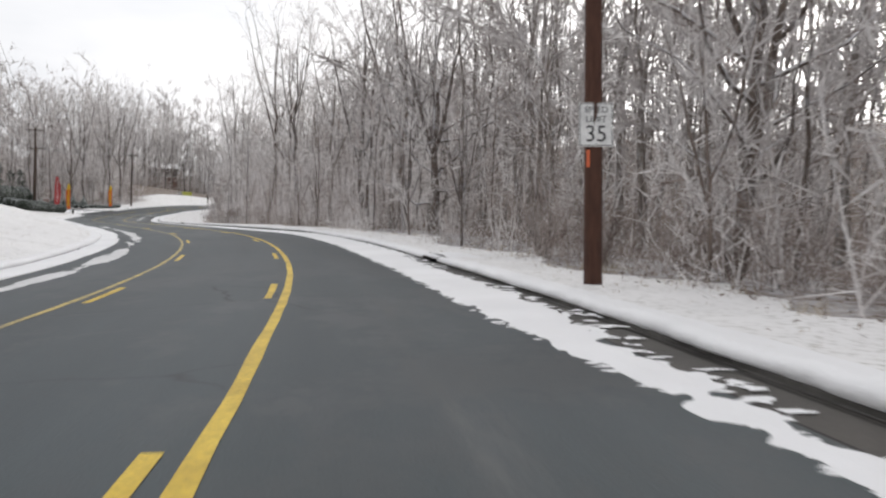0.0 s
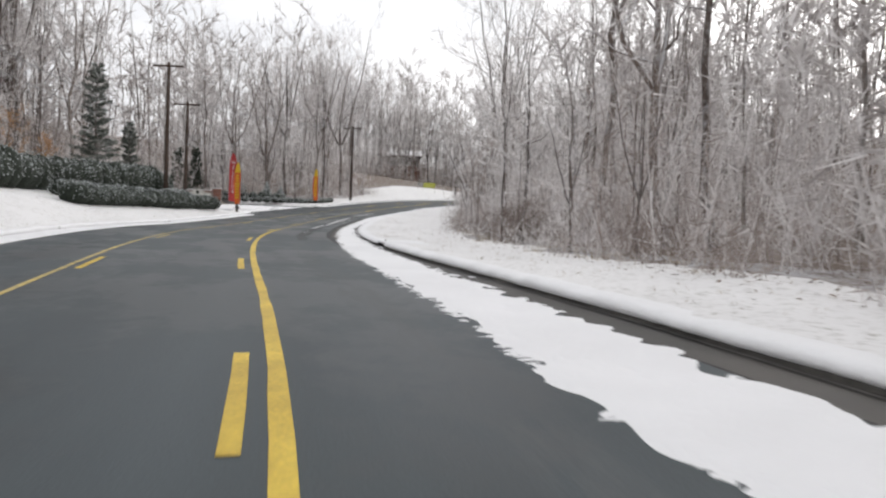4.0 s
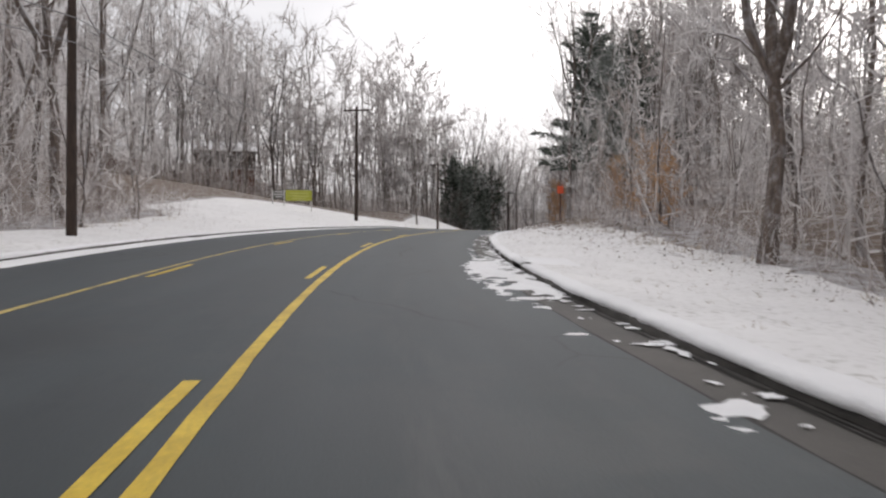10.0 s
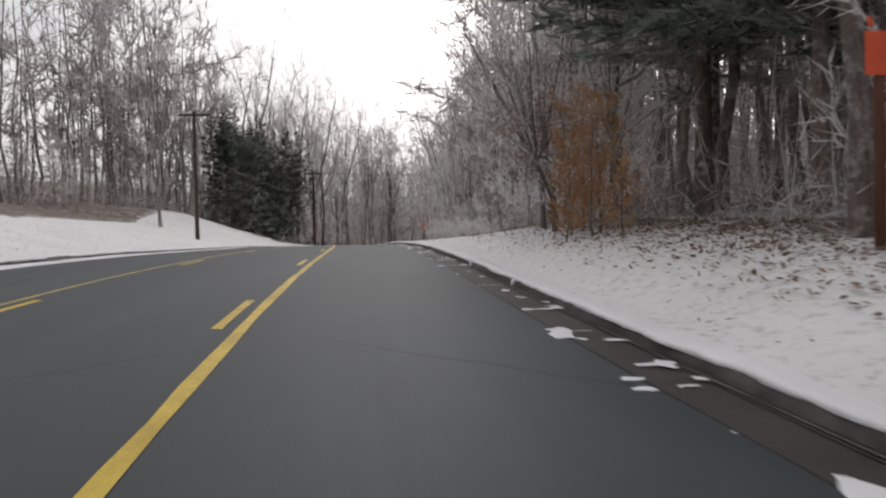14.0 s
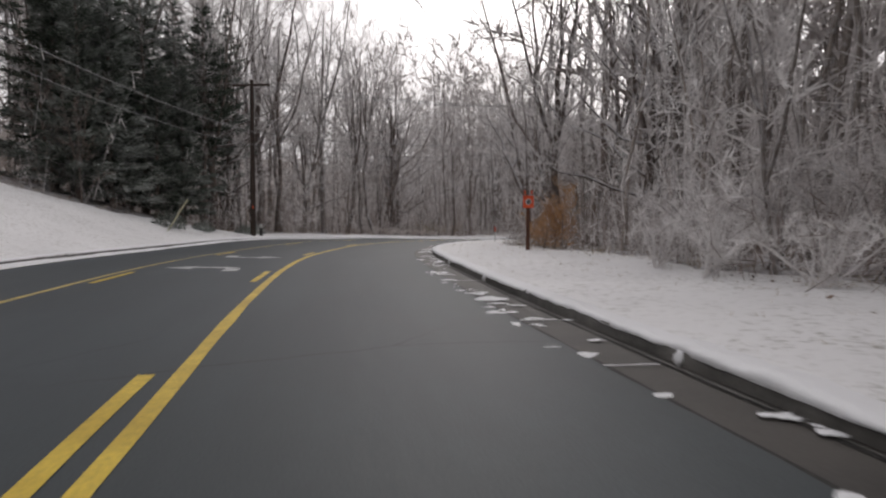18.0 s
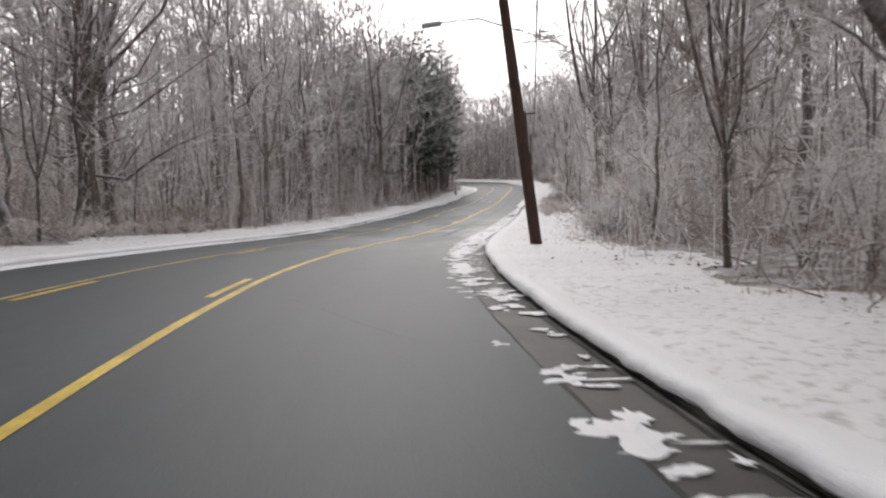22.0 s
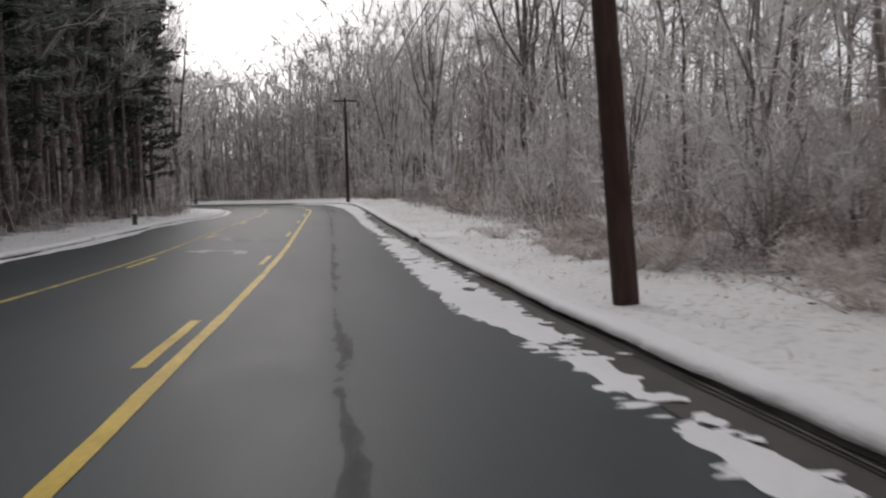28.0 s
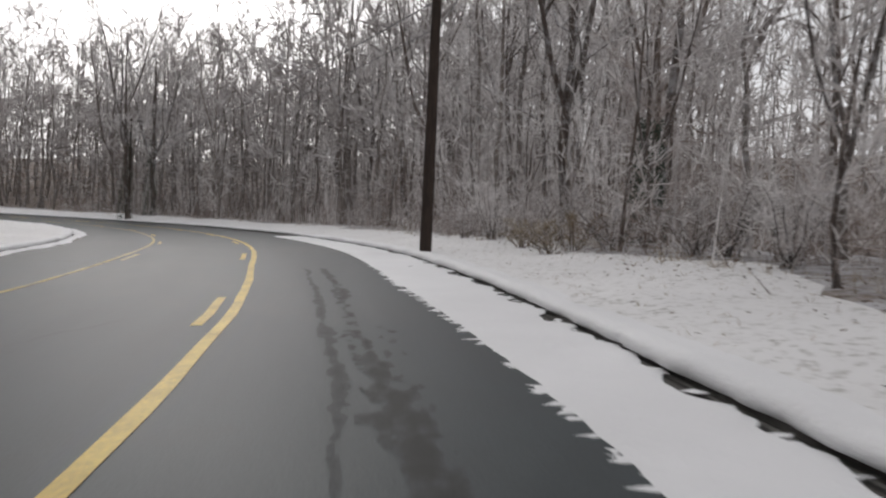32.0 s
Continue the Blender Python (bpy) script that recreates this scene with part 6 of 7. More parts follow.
# ======== single bushes at the edge of the woods ========
def bush(s0, lat, spread, height, mat, count, seed, name, label):
    """Arching stems from one root, with twigs along them."""
    x, y = road_xy(s0, lat)
    r = np.random.RandomState(seed)
    e = thing(name, label, "bush", "edge bushes", m=Matrix.Translation((x, y, land_at(x, y) - 0.08)))
    stems, fine = Tubes(), Tubes()
    n = 11
    for k in range(n):
        a, f = r.uniform(0, 6.28), r.uniform(0.3, 1.0)
        t = np.linspace(0, 1, 6)
        h = height * r.uniform(0.6, 1.1)
        pts = np.stack([math.cos(a) * f * spread * t**0.8, math.sin(a) * f * spread * t**0.8, h * np.sin(t * r.uniform(1.5, 2.5))], 1) + r.normal(size=(6, 3)) * 0.03
        pts[0] = (r.normal() * 0.12, r.normal() * 0.12, 0)
        stems.tube(pts, (0.008 if mat is BRUSH_SNOWY else 0.014) * (1 - 0.8 * t) + 0.003, 4)
        m = count // n
        thick = 1.35 if mat in (TWIGS, FROST_WHITE) else 1.0
        u = r.uniform(0.1, 1, m) * 4.99
        q = u.astype(int)
        o = pts[q] + (pts[q + 1] - pts[q]) * (u - q)[:, None]
        d = r.normal(size=(m, 3)) * (np.array([1, 1, 0.55]) if mat is BRUSH_SNOWY else 1.0) + np.array([0, 0, 0.35])
        d /= np.linalg.norm(d, axis=1, keepdims=True)
        fine.blades(o, o + d * (height * (0.5 if mat is BRUSH_SNOWY else 0.28) * r.uniform(0.3, 1.1, m))[:, None], thick * r.uniform(0.011, 0.021, m), r)
    part("stem", stems.mesh("stem", mat if mat in (BRUSH_SNOWY, FROST_WHITE) else BARK), e)
    part("spray", fine.mesh("spray", mat), e)


r = np.random.RandomState(71)
for s0, lat, n, mat, w, h, label in ((338, 9.0, 7, TWIGS, 1.7, 1.7, "sprawling bramble white with frost at the edge of the woods"), (403, 6.5, 22, BRUSH_SNOWY, 1.3, 0.55, "flattened pale dry brush dusted with snow beside the verge"), (356, 9.2, 9, BRUSH_SNOWY, 1.3, 0.8, "flattened pale dry brush dusted with snow beside the verge"), (444, 8.6, 8, BRUSH_SNOWY, 1.2, 0.7, "flattened pale dry brush dusted with snow beside the verge"), (340, -10.9, 9, BRUSH_SNOWY, 1.2, 0.7, "flattened pale dry brush dusted with snow beside the verge"),
                                     (304, 8.6, 5, TWIGS_BROWN, 1.5, 2.2, "brown frosted bush at the inside of the bend"), (262, 9.0, 11, TWIGS, 1.9, 2.2, "tall arching bush white with frost at the edge of the woods"), (262, 7.9, 13, FROST_WHITE, 1.5, 1.25, "sprawling arching bramble thick with white frost beside the verge"), (247, 8.2, 6, FROST_WHITE, 1.3, 1.0, "sprawling arching bramble thick with white frost beside the verge"),
                                     (352, -11.6, 6, GRASS, 1.4, 1.2, "pale dry bush dusted with snow beside the verge"), (472, 8.6, 7, TWIGS, 1.5, 1.6, "round bush white with frost at the edge of the woods"),
                                     (97, 10.5, 6, TWIGS_BROWN, 1.5, 1.6, "brown frosted bush at the edge of the woods"), (20, 7.9, 6, TWIGS_BROWN, 1.4, 1.5, "brown frosted bush at the edge of the woods"), (150, 10.9, 5, TWIGS_BROWN, 1.5, 1.8, "brown frosted bush at the edge of the woods"),
                                     (366, 11.3, 6, TWIGS, 2.0, 2.9, "tall arching bush white with frost at the edge of the woods"), (384, 11.6, 6, TWIGS, 2.0, 2.7, "tall arching bush white with frost at the edge of the woods"), (412, 8.6, 5, TWIGS, 1.7, 2.4, "arching bush white with frost at the edge of the woods"), (436, 10.2, 7, TWIGS, 1.9, 2.6, "arching bush white with frost at the edge of the woods"), (318, 9.2, 5, TWIGS, 1.6, 2.2, "arching bush white with frost at the edge of the woods"), (128, 11.6, 5, TWIGS, 1.9, 2.6, "arching bush white with frost at the edge of the woods"),
                                     (477, 6.9, 4, GRASS, 1.1, 0.8, "low pale dry bush dusted with snow beside the verge"), (484, 7.4, 5, TWIGS, 1.4, 1.6, "round bush white with frost at the edge of the woods"),
                                     (290, 8.7, 4, DRY_LEAVES, 0.9, 1.5, "low bush holding brown dry leaves at the edge of the woods"), (388, 6.5, 12, BRUSH_SNOWY, 1.2, 0.5, "flattened pale dry brush dusted with snow beside the verge")):
    for k in range(n):
        bush(s0 + (k - n / 2) * 1.9 + r.normal() * 0.5, lat + abs(r.normal()) * 0.9 * (1 if lat > 0 else -1), w * r.uniform(0.75, 1.2), h * r.uniform(0.7, 1.2), mat, 1150 if mat is BRUSH_SNOWY else 850, 720 + int(s0) + k, "bush", label)


# ======== hedges and clipped shrubs ========
def leafy(name, core_pts, mat_leaf, count, seed, size=0.05):
    """Leaves scattered over an ellipsoid or a row of them: (x, y, z, rx, ry, rz)."""
    r = np.random.RandomState(seed)
    lv = Tubes()
    k = r.randint(0, len(core_pts), count)
    e = np.array(core_pts)[k]
    d = r.normal(size=(count, 3))
    d[:, 2] = np.where(d[:, 2] < -0.4, -d[:, 2], d[:, 2])
    d /= np.linalg.norm(d, axis=1, keepdims=True)
    c = e[:, :3] + d * e[:, 3:] * r.uniform(0.88, 1.06, count)[:, None]
    a = np.cross(d, r.normal(size=(count, 3)))
    a /= np.linalg.norm(a, axis=1, keepdims=True)
    b = np.cross(d, a) + d * r.normal(size=(count, 1)) * 0.8
    lv.quads(c, a * size * 1.15, b * size * 1.15)
    return lv.mesh(name, mat_leaf)


def core(name, core_pts, mat):
    bm = bmesh.new()
    for x, y, z, rx, ry, rz in core_pts:
        bmesh.ops.create_icosphere(bm, subdivisions=2, radius=0.93, matrix=Matrix.LocRotScale((x, y, z), None, (rx, ry, rz)))
    return bm_mesh(name, bm, mat, True)


# near-black green filling; its colour stands in for the shade between the leaves
HEDGE_SHADE = two_tone("hedge_inner_shade", (0.015, 0.022, 0.014), (0.035, 0.045, 0.032), 6.0, 0.9, 40.0, 0.8, 0.05)


def hedge(points, height, label, seed, width=0.75):
    """A clipped hedge along plan points."""
    blobs = []
    r = np.random.RandomState(seed)
    x0, y0 = points[0]
    z0 = land_at(x0, y0)
    e = thing("hedge", label, "hedge", "clipped hedges", m=Matrix.Translation((x0, y0, z0)))
    for (ax, ay), (bx, by) in zip(points[:-1], points[1:]):
        n = max(1, int(math.hypot(bx - ax, by - ay) / 0.85))
        for k in range(n):
            x, y = ax + (bx - ax) * k / n, ay + (by - ay) * k / n
            h = height * r.uniform(0.85, 1.1)
            blobs.append((x - x0 + r.normal() * 0.08, y - y0 + r.normal() * 0.08, land_at(x, y) - z0 + h * 0.42, width * r.uniform(0.9, 1.15), width * r.uniform(0.9, 1.15), h * 0.6))
    part("shade_core", core("shade_core", blobs, HEDGE_SHADE), e)
    part("leaves", leafy("leaves", blobs, NEEDLES_FROST, 190 * len(blobs), seed + 1), e, "small frosted green leaves")


hedge([road_xy(s0, l) for s0, l in ((103, -10.8), (112, -10.3), (119, -9.6), (126, -9.0))], 1.05, "low clipped green hedge dusted with frost on a snowy bank", 510, 0.85)
hedge([road_xy(s0, l) for s0, l in ((97, -14.2), (106, -14.4), (115, -14.0), (122, -13.6), (127, -13.4))], 2.1, "tall clipped dark green hedge dusted with frost", 512, 1.0)
hedge([road_xy(s0, l) for s0, l in ((106, -12.3), (114, -11.9), (121, -11.2), (127, -11.0))], 0.9, "low clipped green hedge dusted with frost on a snowy bank", 514, 0.8)
hedge([road_xy(s0, l) for s0, l in ((85, -16.0), (95, -16.3), (103, -16.0))], 1.4, "tall clipped dark green hedge dusted with frost", 516, 1.0)
hedge([road_xy(s0, l) for s0, l in ((152.4, -20.0), (153.4, -15.5), (154.6, -12.0))], 1.1, "clipped green hedge dusted with frost beside the side road", 518, 0.55)
hedge([road_xy(s0, l) for s0, l in ((151.0, -19.0), (152.0, -14.0), (153.6, -11.0), (157.5, -9.4), (163.0, -9.1))], 0.62, "low clipped green hedge dusted with frost beside the side road", 520, 0.5)
for i, (s0, lat, h) in enumerate(((156.5, -18.1, 1.75), (157.0, -15.3, 2.1), (156.5, -13.3, 1.75))):
    x, y = road_xy(s0, lat)
    e = thing("clipped_shrub", "cone-shaped clipped evergreen shrub dusted with frost", "shrub", "clipped shrubs", m=Matrix.Translation((x, y, land_at(x, y) - 0.05)))
    b = [(0, 0, h * (0.22 + 0.17 * k), 0.82 - 0.17 * k, 0.82 - 0.17 * k, h * 0.2) for k in range(5)]
    part("shade_core", core("shade_core", b, HEDGE_SHADE), e)
    part("leaves", leafy("leaves", b, NEEDLES_FROST, 1300, 530 + i), e, "small frosted green leaves")

# ======== the entrance: island, brick sign wall, feather flags ========
def island():
    n = 40
    out = []
    for k in range(n):
        a = 2 * math.pi * k / n
        c, d = math.cos(a), math.sin(a)
        out.append((141.0 + 4.6 * np.sign(c) * abs(c) ** 0.7, -16.2 + 7.0 * np.sign(d) * abs(d) ** 0.7))
    o = np.array(out)
    bm = bmesh.new()
    rings = []
    for scale, up in ((1.0, -0.05), (1.0, 0.13), (0.97, 0.16), (0.9, 0.22), (0.5, 0.27)):
        p = on_road(141.0 + (o[:, 0] - 141.0) * scale, -16.2 + (o[:, 1] + 16.2) * scale, up)
        rings.append([bm.verts.new(q) for q in p])
    for a, b in zip(rings[:-1], rings[1:]):
        for k in range(n):
            bm.faces.new((a[k], a[(k + 1) % n], b[(k + 1) % n], b[k]))
    bm.faces.new(rings[-1])
    thing("traffic_island", "snow-covered kerbed island dividing the side road", "traffic island", kind="structure", me=bm_mesh("traffic_island", bm, SNOW, True))


island()
BRICK = two_tone("red_brick", (0.16, 0.062, 0.042), (0.30, 0.125, 0.085), 5.0, 0.85, 60.0, 0.4, 0.01, vary=0.3)
MORTAR = two_tone("mortar", (0.25, 0.235, 0.215), (0.36, 0.34, 0.31), 8.0, 0.9, 60.0, 0.3, 0.01)
PANEL = two_tone("sign_panel", (0.50, 0.49, 0.45), (0.66, 0.65, 0.60), 3.0, 0.7, 40.0, 0.2, 0.01)
INK = plain("dark_lettering", (0.05, 0.06, 0.05), 0.6)


def monument():
    ax, ay = -78.4, 123.5
    bx, by = -74.9, 125.9
    turn = math.atan2(by - ay, bx - ax)
    cx, cy = (ax + bx) / 2, (ay + by) / 2
    z = float(on_road(141.5, -16.0)[2]) + 0.25
    e = thing("entrance_sign", "low red-brick wall with pale gabled panel, snow on top", "sign", m=Matrix.Translation((cx, cy, z)) @ Matrix.Rotation(turn, 4, "Z"))
    wall = part("wall", box_mesh("wall", 3.9, 0.40, 1.5, MORTAR, 0.0, (0, 0, 0.75)), e)
    pier = part("pier", box_mesh("pier", 0.9, 0.72, 1.75, MORTAR, 0.0, (1.75, 0, 0.875)), e)
    # courses of brick on the face and the pier
    b = box_mesh("brick", 0.2, 0.03, 0.062, BRICK, 0.006)
    for row in range(19):
        for k in range(17):
            x = -1.9 + 0.215 * k + (0.107 if row % 2 else 0)
            if x < 1.25 and (x < -1.55 or row < 4 or row > 16):
                part("brick", b, wall, m=Matrix.Translation((x, -0.205, 0.045 + 0.077 * row)))
    for row in range(22):
        for k in range(4):
            x = 1.42 + 0.215 * k + (0.05 if row % 2 else 0)
            part("brick", b, pier, m=Matrix.Translation((x, -0.365, 0.045 + 0.077 * row)))
    bm = bmesh.new()
    f = [(-1.5, 0.38), (1.15, 0.38), (1.15, 1.2), (0.55, 1.3), (-0.2, 1.68), (-0.95, 1.3), (-1.5, 1.2)]
    front = [bm.verts.new((x, -0.32, zz)) for x, zz in f]
    back = [bm.verts.new((x, -0.20, zz)) for x, zz in f]
    bm.faces.new(front)
    bm.faces.new(back[::-1])
    for k in range(len(f)):
        bm.faces.new((front[k], front[(k + 1) % len(f)], back[(k + 1) % len(f)], back[k]))
    panel = part("panel", bm_mesh("panel", bm, PANEL), e, "pale gabled panel")
    x = -1.3
    for wd in (0.16, 0.13, 0.15, 0.12, 0.14, 0.13, 0.16, 0.08, 0.18, 0.14, 0.15, 0.13, 0.14):
        part("lettering", box_mesh("lettering", wd * 0.8, 0.01, 0.22, INK, 0.0, (x + wd / 2, -0.326, 0.78)), panel)
        x += wd + 0.035
    part("emblem", lathe_mesh("emblem", [(0.17, 0), (0.17, 0.012)], 20, INK, (-0.2, -0.322, 1.3), Matrix.Rotation(radians(90), 4, "X")), panel)
    part("snow_cap", box_mesh("snow_cap", 1.0, 0.8, 0.09, SNOW, 0.04, (1.75, 0, 1.79)), e)
    part("snow_cap", box_mesh("snow_cap", 3.0, 0.5, 0.07, SNOW, 0.03, (-0.3, 0.08, 1.53)), e)


monument()


def text_mesh(name, words, size, mat, at, turn=None):
    cu = bpy.data.curves.new(name, "FONT")
    cu.body, cu.size, cu.align_x, cu.align_y, cu.extrude = words, size, "CENTER", "CENTER", 0.002
    ob = new(name, cu)
    me = bpy.data.meshes.new_from_object(ob)
    bpy.data.objects.remove(ob)
    m = Matrix.Translation(at) @ (turn if turn is not None else Matrix.Rotation(radians(90), 4, "X"))
    me.transform(m)
    me.materials.clear()
    me.materials.append(mat)
    return me


def feather_flag(x, y, height, width, colours, facing, seed, label, z=None):
    """A tall feather banner on a bent pole."""
    zz = land_at(x, y) if z is None else z
    e = thing("feather_flag", label, "flag", "feather flags", m=Matrix.Translation((x, y, zz)) @ Matrix.Rotation(facing, 4, "Z"))
    t = Tubes()
    hs = np.linspace(0, 1, 12)
    bend = np.where(hs > 0.75, (hs - 0.75) ** 2 * 5.0 * width, 0)
    t.tube(np.stack([bend, 0 * hs, hs * height], 1), 0.022 * (1 - 0.6 * hs), 6)
    part("pole", t.mesh("pole", GREY_METAL), e)
    lo = 0.55
    n, m = 36, 7
    v, fc = [], []
    for i in range(n + 1):
        h = i / n
        zc = lo + (height - 0.03 - lo) * h
        full = width * min(1.0, 0.75 + 0.6 * h) * math.sqrt(max(0.0, min(1, (1 - h) * 3.2)))
        xb = float(np.interp(zc / height, hs, bend))
        for j in range(m + 1):
            q = j / m
            v.append((xb + 0.02 + q * full, 0.05 * math.sin(5 * h + 3 * q + seed) * q, zc - 0.10 * q * (1 - h)))
    bands = []
    for i in range(n):
        for j in range(m):
            a = i * (m + 1) + j
            fc.append((a, a + 1, a + m + 2, a + m + 1))
            bands.append((i + 0.5) / n)
    for name, mat, lo_, hi_ in colours:
        pick = [f for f, b in zip(fc, bands) if lo_ <= b < hi_]
        me = mesh_from(name, v, pick, mat, True)
        me.update()
        part(name, me, e, name.replace("_", " "))
    return e


FLAG_ORANGE = two_tone("flag_orange_red", (0.62, 0.10, 0.02), (0.78, 0.17, 0.03), 1.2, 0.75, 80.0, 0.15, 0.004)
FLAG_YELLOW = two_tone("flag_yellow", (0.72, 0.44, 0.02), (0.85, 0.56, 0.04), 1.2, 0.75, 80.0, 0.15, 0.004)
FLAG_RED = two_tone("flag_red", (0.36, 0.03, 0.035), (0.50, 0.055, 0.055), 1.2, 0.75, 80.0, 0.15, 0.004)
FLAG_WHITE = two_tone("flag_white", (0.62, 0.6, 0.58), (0.75, 0.73, 0.72), 1.2, 0.75, 80.0, 0.15, 0.004)


def flag_bars(e, width, height, mat, count, seed):
    r = np.random.RandomState(seed)
    for k in range(count):
        zc = height * (0.25 + 0.52 * k / count)
        w = width * r.uniform(0.35, 0.6)
        for sgn in (-1, 1):
            part("lettering", box_mesh("lettering", w, 0.008, height * 0.035, mat, 0.0, (width * 0.48, sgn * 0.085, zc)), e)


island_z = float(on_road(135.0, -9.7)[2]) + 0.2
BANDS = [("yellow_tip", FLAG_YELLOW, 0.74, 1.01), ("orange_banner", FLAG_ORANGE, -0.01, 0.74)]
e = feather_flag(-66.4, 117.6, 4.4, 0.62, BANDS, radians(205), 1, "orange and yellow feather flag with lettering on a thin pole", island_z)
flag_bars(e, 0.62, 4.4, FLAG_YELLOW, 9, 3)
e = feather_flag(-73.6, 125.5, 5.6, 0.9, [("red_banner", FLAG_RED, -0.01, 1.01)], radians(35), 2, "tall red feather flag with white lettering on a thin pole", float(on_road(143.5, -14)[2]) + 0.15)
for k, letter in enumerate("WELCOME"):
    part("lettering", text_mesh("lettering", letter, 0.52, FLAG_WHITE, (0.43, -0.09, 4.55 - 0.5 * k)), e, "white letter")
e = feather_flag(-70.7, 138.8, 4.3, 0.6, BANDS, radians(200), 3, "orange and yellow feather flag with lettering beside a low hedge")
flag_bars(e, 0.6, 4.3, FLAG_YELLOW, 9, 5)


# ======== hydrants, posts, signs ========
HYD_WHITE = plain("hydrant_white", (0.62, 0.62, 0.60), 0.45)
HYD_DARK = plain("hydrant_dark", (0.06, 0.06, 0.055), 0.5)


def hydrant(x, y, top, body, label):
    z = land_at(x, y) - 0.05
    e = thing("fire_hydrant", label, "fire hydrant", "fire hydrants", m=Matrix.Translation((x, y, z)))
    part("barrel", lathe_mesh("barrel", [(0.15, 0), (0.15, 0.06), (0.105, 0.08), (0.105, 0.45), (0.14, 0.47), (0.14, 0.52), (0.11, 0.53)], 16, body), e)
    part("bonnet", lathe_mesh("bonnet", [(0.135, 0.53), (0.13, 0.6), (0.095, 0.68), (0.04, 0.72), (0.04, 0.78), (0.02, 0.8)], 16, top), e)
    for a in (0, 90, 180):
        part("outlet", lathe_mesh("outlet", [(0.055, 0.08), (0.055, 0.15), (0.07, 0.15), (0.07, 0.19), (0.03, 0.2)], 12, top, (0, 0, 0.38), Matrix.Rotation(radians(a), 4, "Z") @ Matrix.Rotation(radians(90), 4, "Y")), e)


hydrant(*road_xy(305.0, -8.2), HYD_WHITE, HYD_DARK, "fire hydrant with a white top and dark body in snow")
hydrant(*road_xy(438.5, -8.1), HYD_WHITE, HYD_DARK, "fire hydrant with a white top and dark body in snow")
hydrant(*road_xy(129.6, -8.2), HYD_DARK, HYD_DARK, "small dark fire hydrant in snow beside the kerb")


def speed_sign():
    x, y = road_xy(13.8, 5.3)
    z = land_at(x, y) - 0.3
    e = thing("utility_pole", "brown wooden pole in snow beside the kerb", "utility pole", "utility poles", m=Matrix.Translation((x, y, z)) @ Euler((radians(1.2), radians(-2.2), 0)).to_matrix().to_4x4())
    part("pole", lathe_mesh("pole", [(0.165, 0), (0.155, 3), (0.14, 8), (0.12, 11)], 16, POLE_BROWN), e)
    part("tag", box_mesh("tag", 0.06, 0.02, 0.3, plain("orange_tag", (0.75, 0.16, 0.06), 0.6), 0.004, (-0.10, -0.13, 2.5)), e, "orange marker strip")
    face = heading_at(13) + radians(-6)
    s = thing("speed_limit_sign", "white speed limit sign with black figures on a brown pole", "road sign", m=Matrix.Translation((x - 0.085, y - 0.21, z + 0.3 + 2.78)) @ Matrix.Rotation(face, 4, "Z") @ Matrix.Rotation(radians(-2.0), 4, "Y"))
    plate = part("plate", box_mesh("plate", 0.61, 0.008, 0.762, SIGN_WHITE, 0.003), s)
    for nx, nz, w, h in ((0, 0.36, 0.57, 0.012), (0, -0.36, 0.57, 0.012), (0.284, 0, 0.012, 0.73), (-0.284, 0, 0.012, 0.73)):
        part("border", box_mesh("border", w, 0.003, h, SIGN_BLACK, 0.0, (nx, -0.006, nz)), plate)
    part("lettering", text_mesh("lettering", "SPEED", 0.155, SIGN_BLACK, (0, -0.006, 0.255)), plate, "black lettering")
    part("lettering", text_mesh("lettering", "LIMIT", 0.155, SIGN_BLACK, (0, -0.006, 0.09)), plate, "black lettering")
    part("figures", text_mesh("figures", "35", 0.40, SIGN_BLACK, (0, -0.006, -0.17)), plate, "black figures")
    for zz in (0.33, -0.33):
        part("bolt", lathe_mesh("bolt", [(0.012, 0), (0.012, 0.01)], 8, GREY_METAL, (0, -0.006, zz), Matrix.Rotation(radians(90), 4, "X")), s)


speed_sign()
SIGN_ORANGE = two_tone("fluorescent_orange", (0.72, 0.085, 0.03), (0.82, 0.13, 0.045), 2.0, 0.6, 50.0, 0.1, 0.004)


def orange_sign(x, y, centre, size, mark, facing):
    z = land_at(x, y) - 0.1
    e = thing("orange_sign", "orange roadwork sign on a post with small flags above", "road sign", "orange signs", m=Matrix.Translation((x, y, z)) @ Matrix.Rotation(facing, 4, "Z"))
    part("post", lathe_mesh("post", [(0.075, 0), (0.07, centre), (0.06, centre + 0.1 + size * 0.4), (0.03, centre + 0.12 + size * 0.4)], 10, POLE_BROWN, (0, 0.085, 0)), e)
    plate = part("plate", box_mesh("plate", size, 0.008, size * 1.15, SIGN_ORANGE, 0.003, (0, 0, centre + 0.1)), e)
    if mark:
        part("disc", lathe_mesh("disc", [(0.115, 0), (0.115, 0.006)], 24, SIGN_WHITE, (0, -0.005, centre + 0.1), Matrix.Rotation(radians(90), 4, "X")), plate)
        part("ring", lathe_mesh("ring", [(0.085, 0), (0.085, 0.006)], 24, SIGN_BLACK, (0, -0.012, centre + 0.1), Matrix.Rotation(radians(90), 4, "X")), plate)
        part("bar", box_mesh("bar", 0.14, 0.006, 0.02, SIGN_WHITE, 0.0, (0, -0.02, centre + 0.1), Matrix.Rotation(radians(40), 4, "Y")), plate)
    for sx in (-1, 1):
        part("small_flag", box_mesh("small_flag", 0.07, 0.01, 0.14, SIGN_ORANGE, 0.003, (sx * size * 0.32, 0.02, centre + 0.1 + size * 0.62 + 0.1), Matrix.Rotation(radians(12 * sx), 4, "Y")), e)


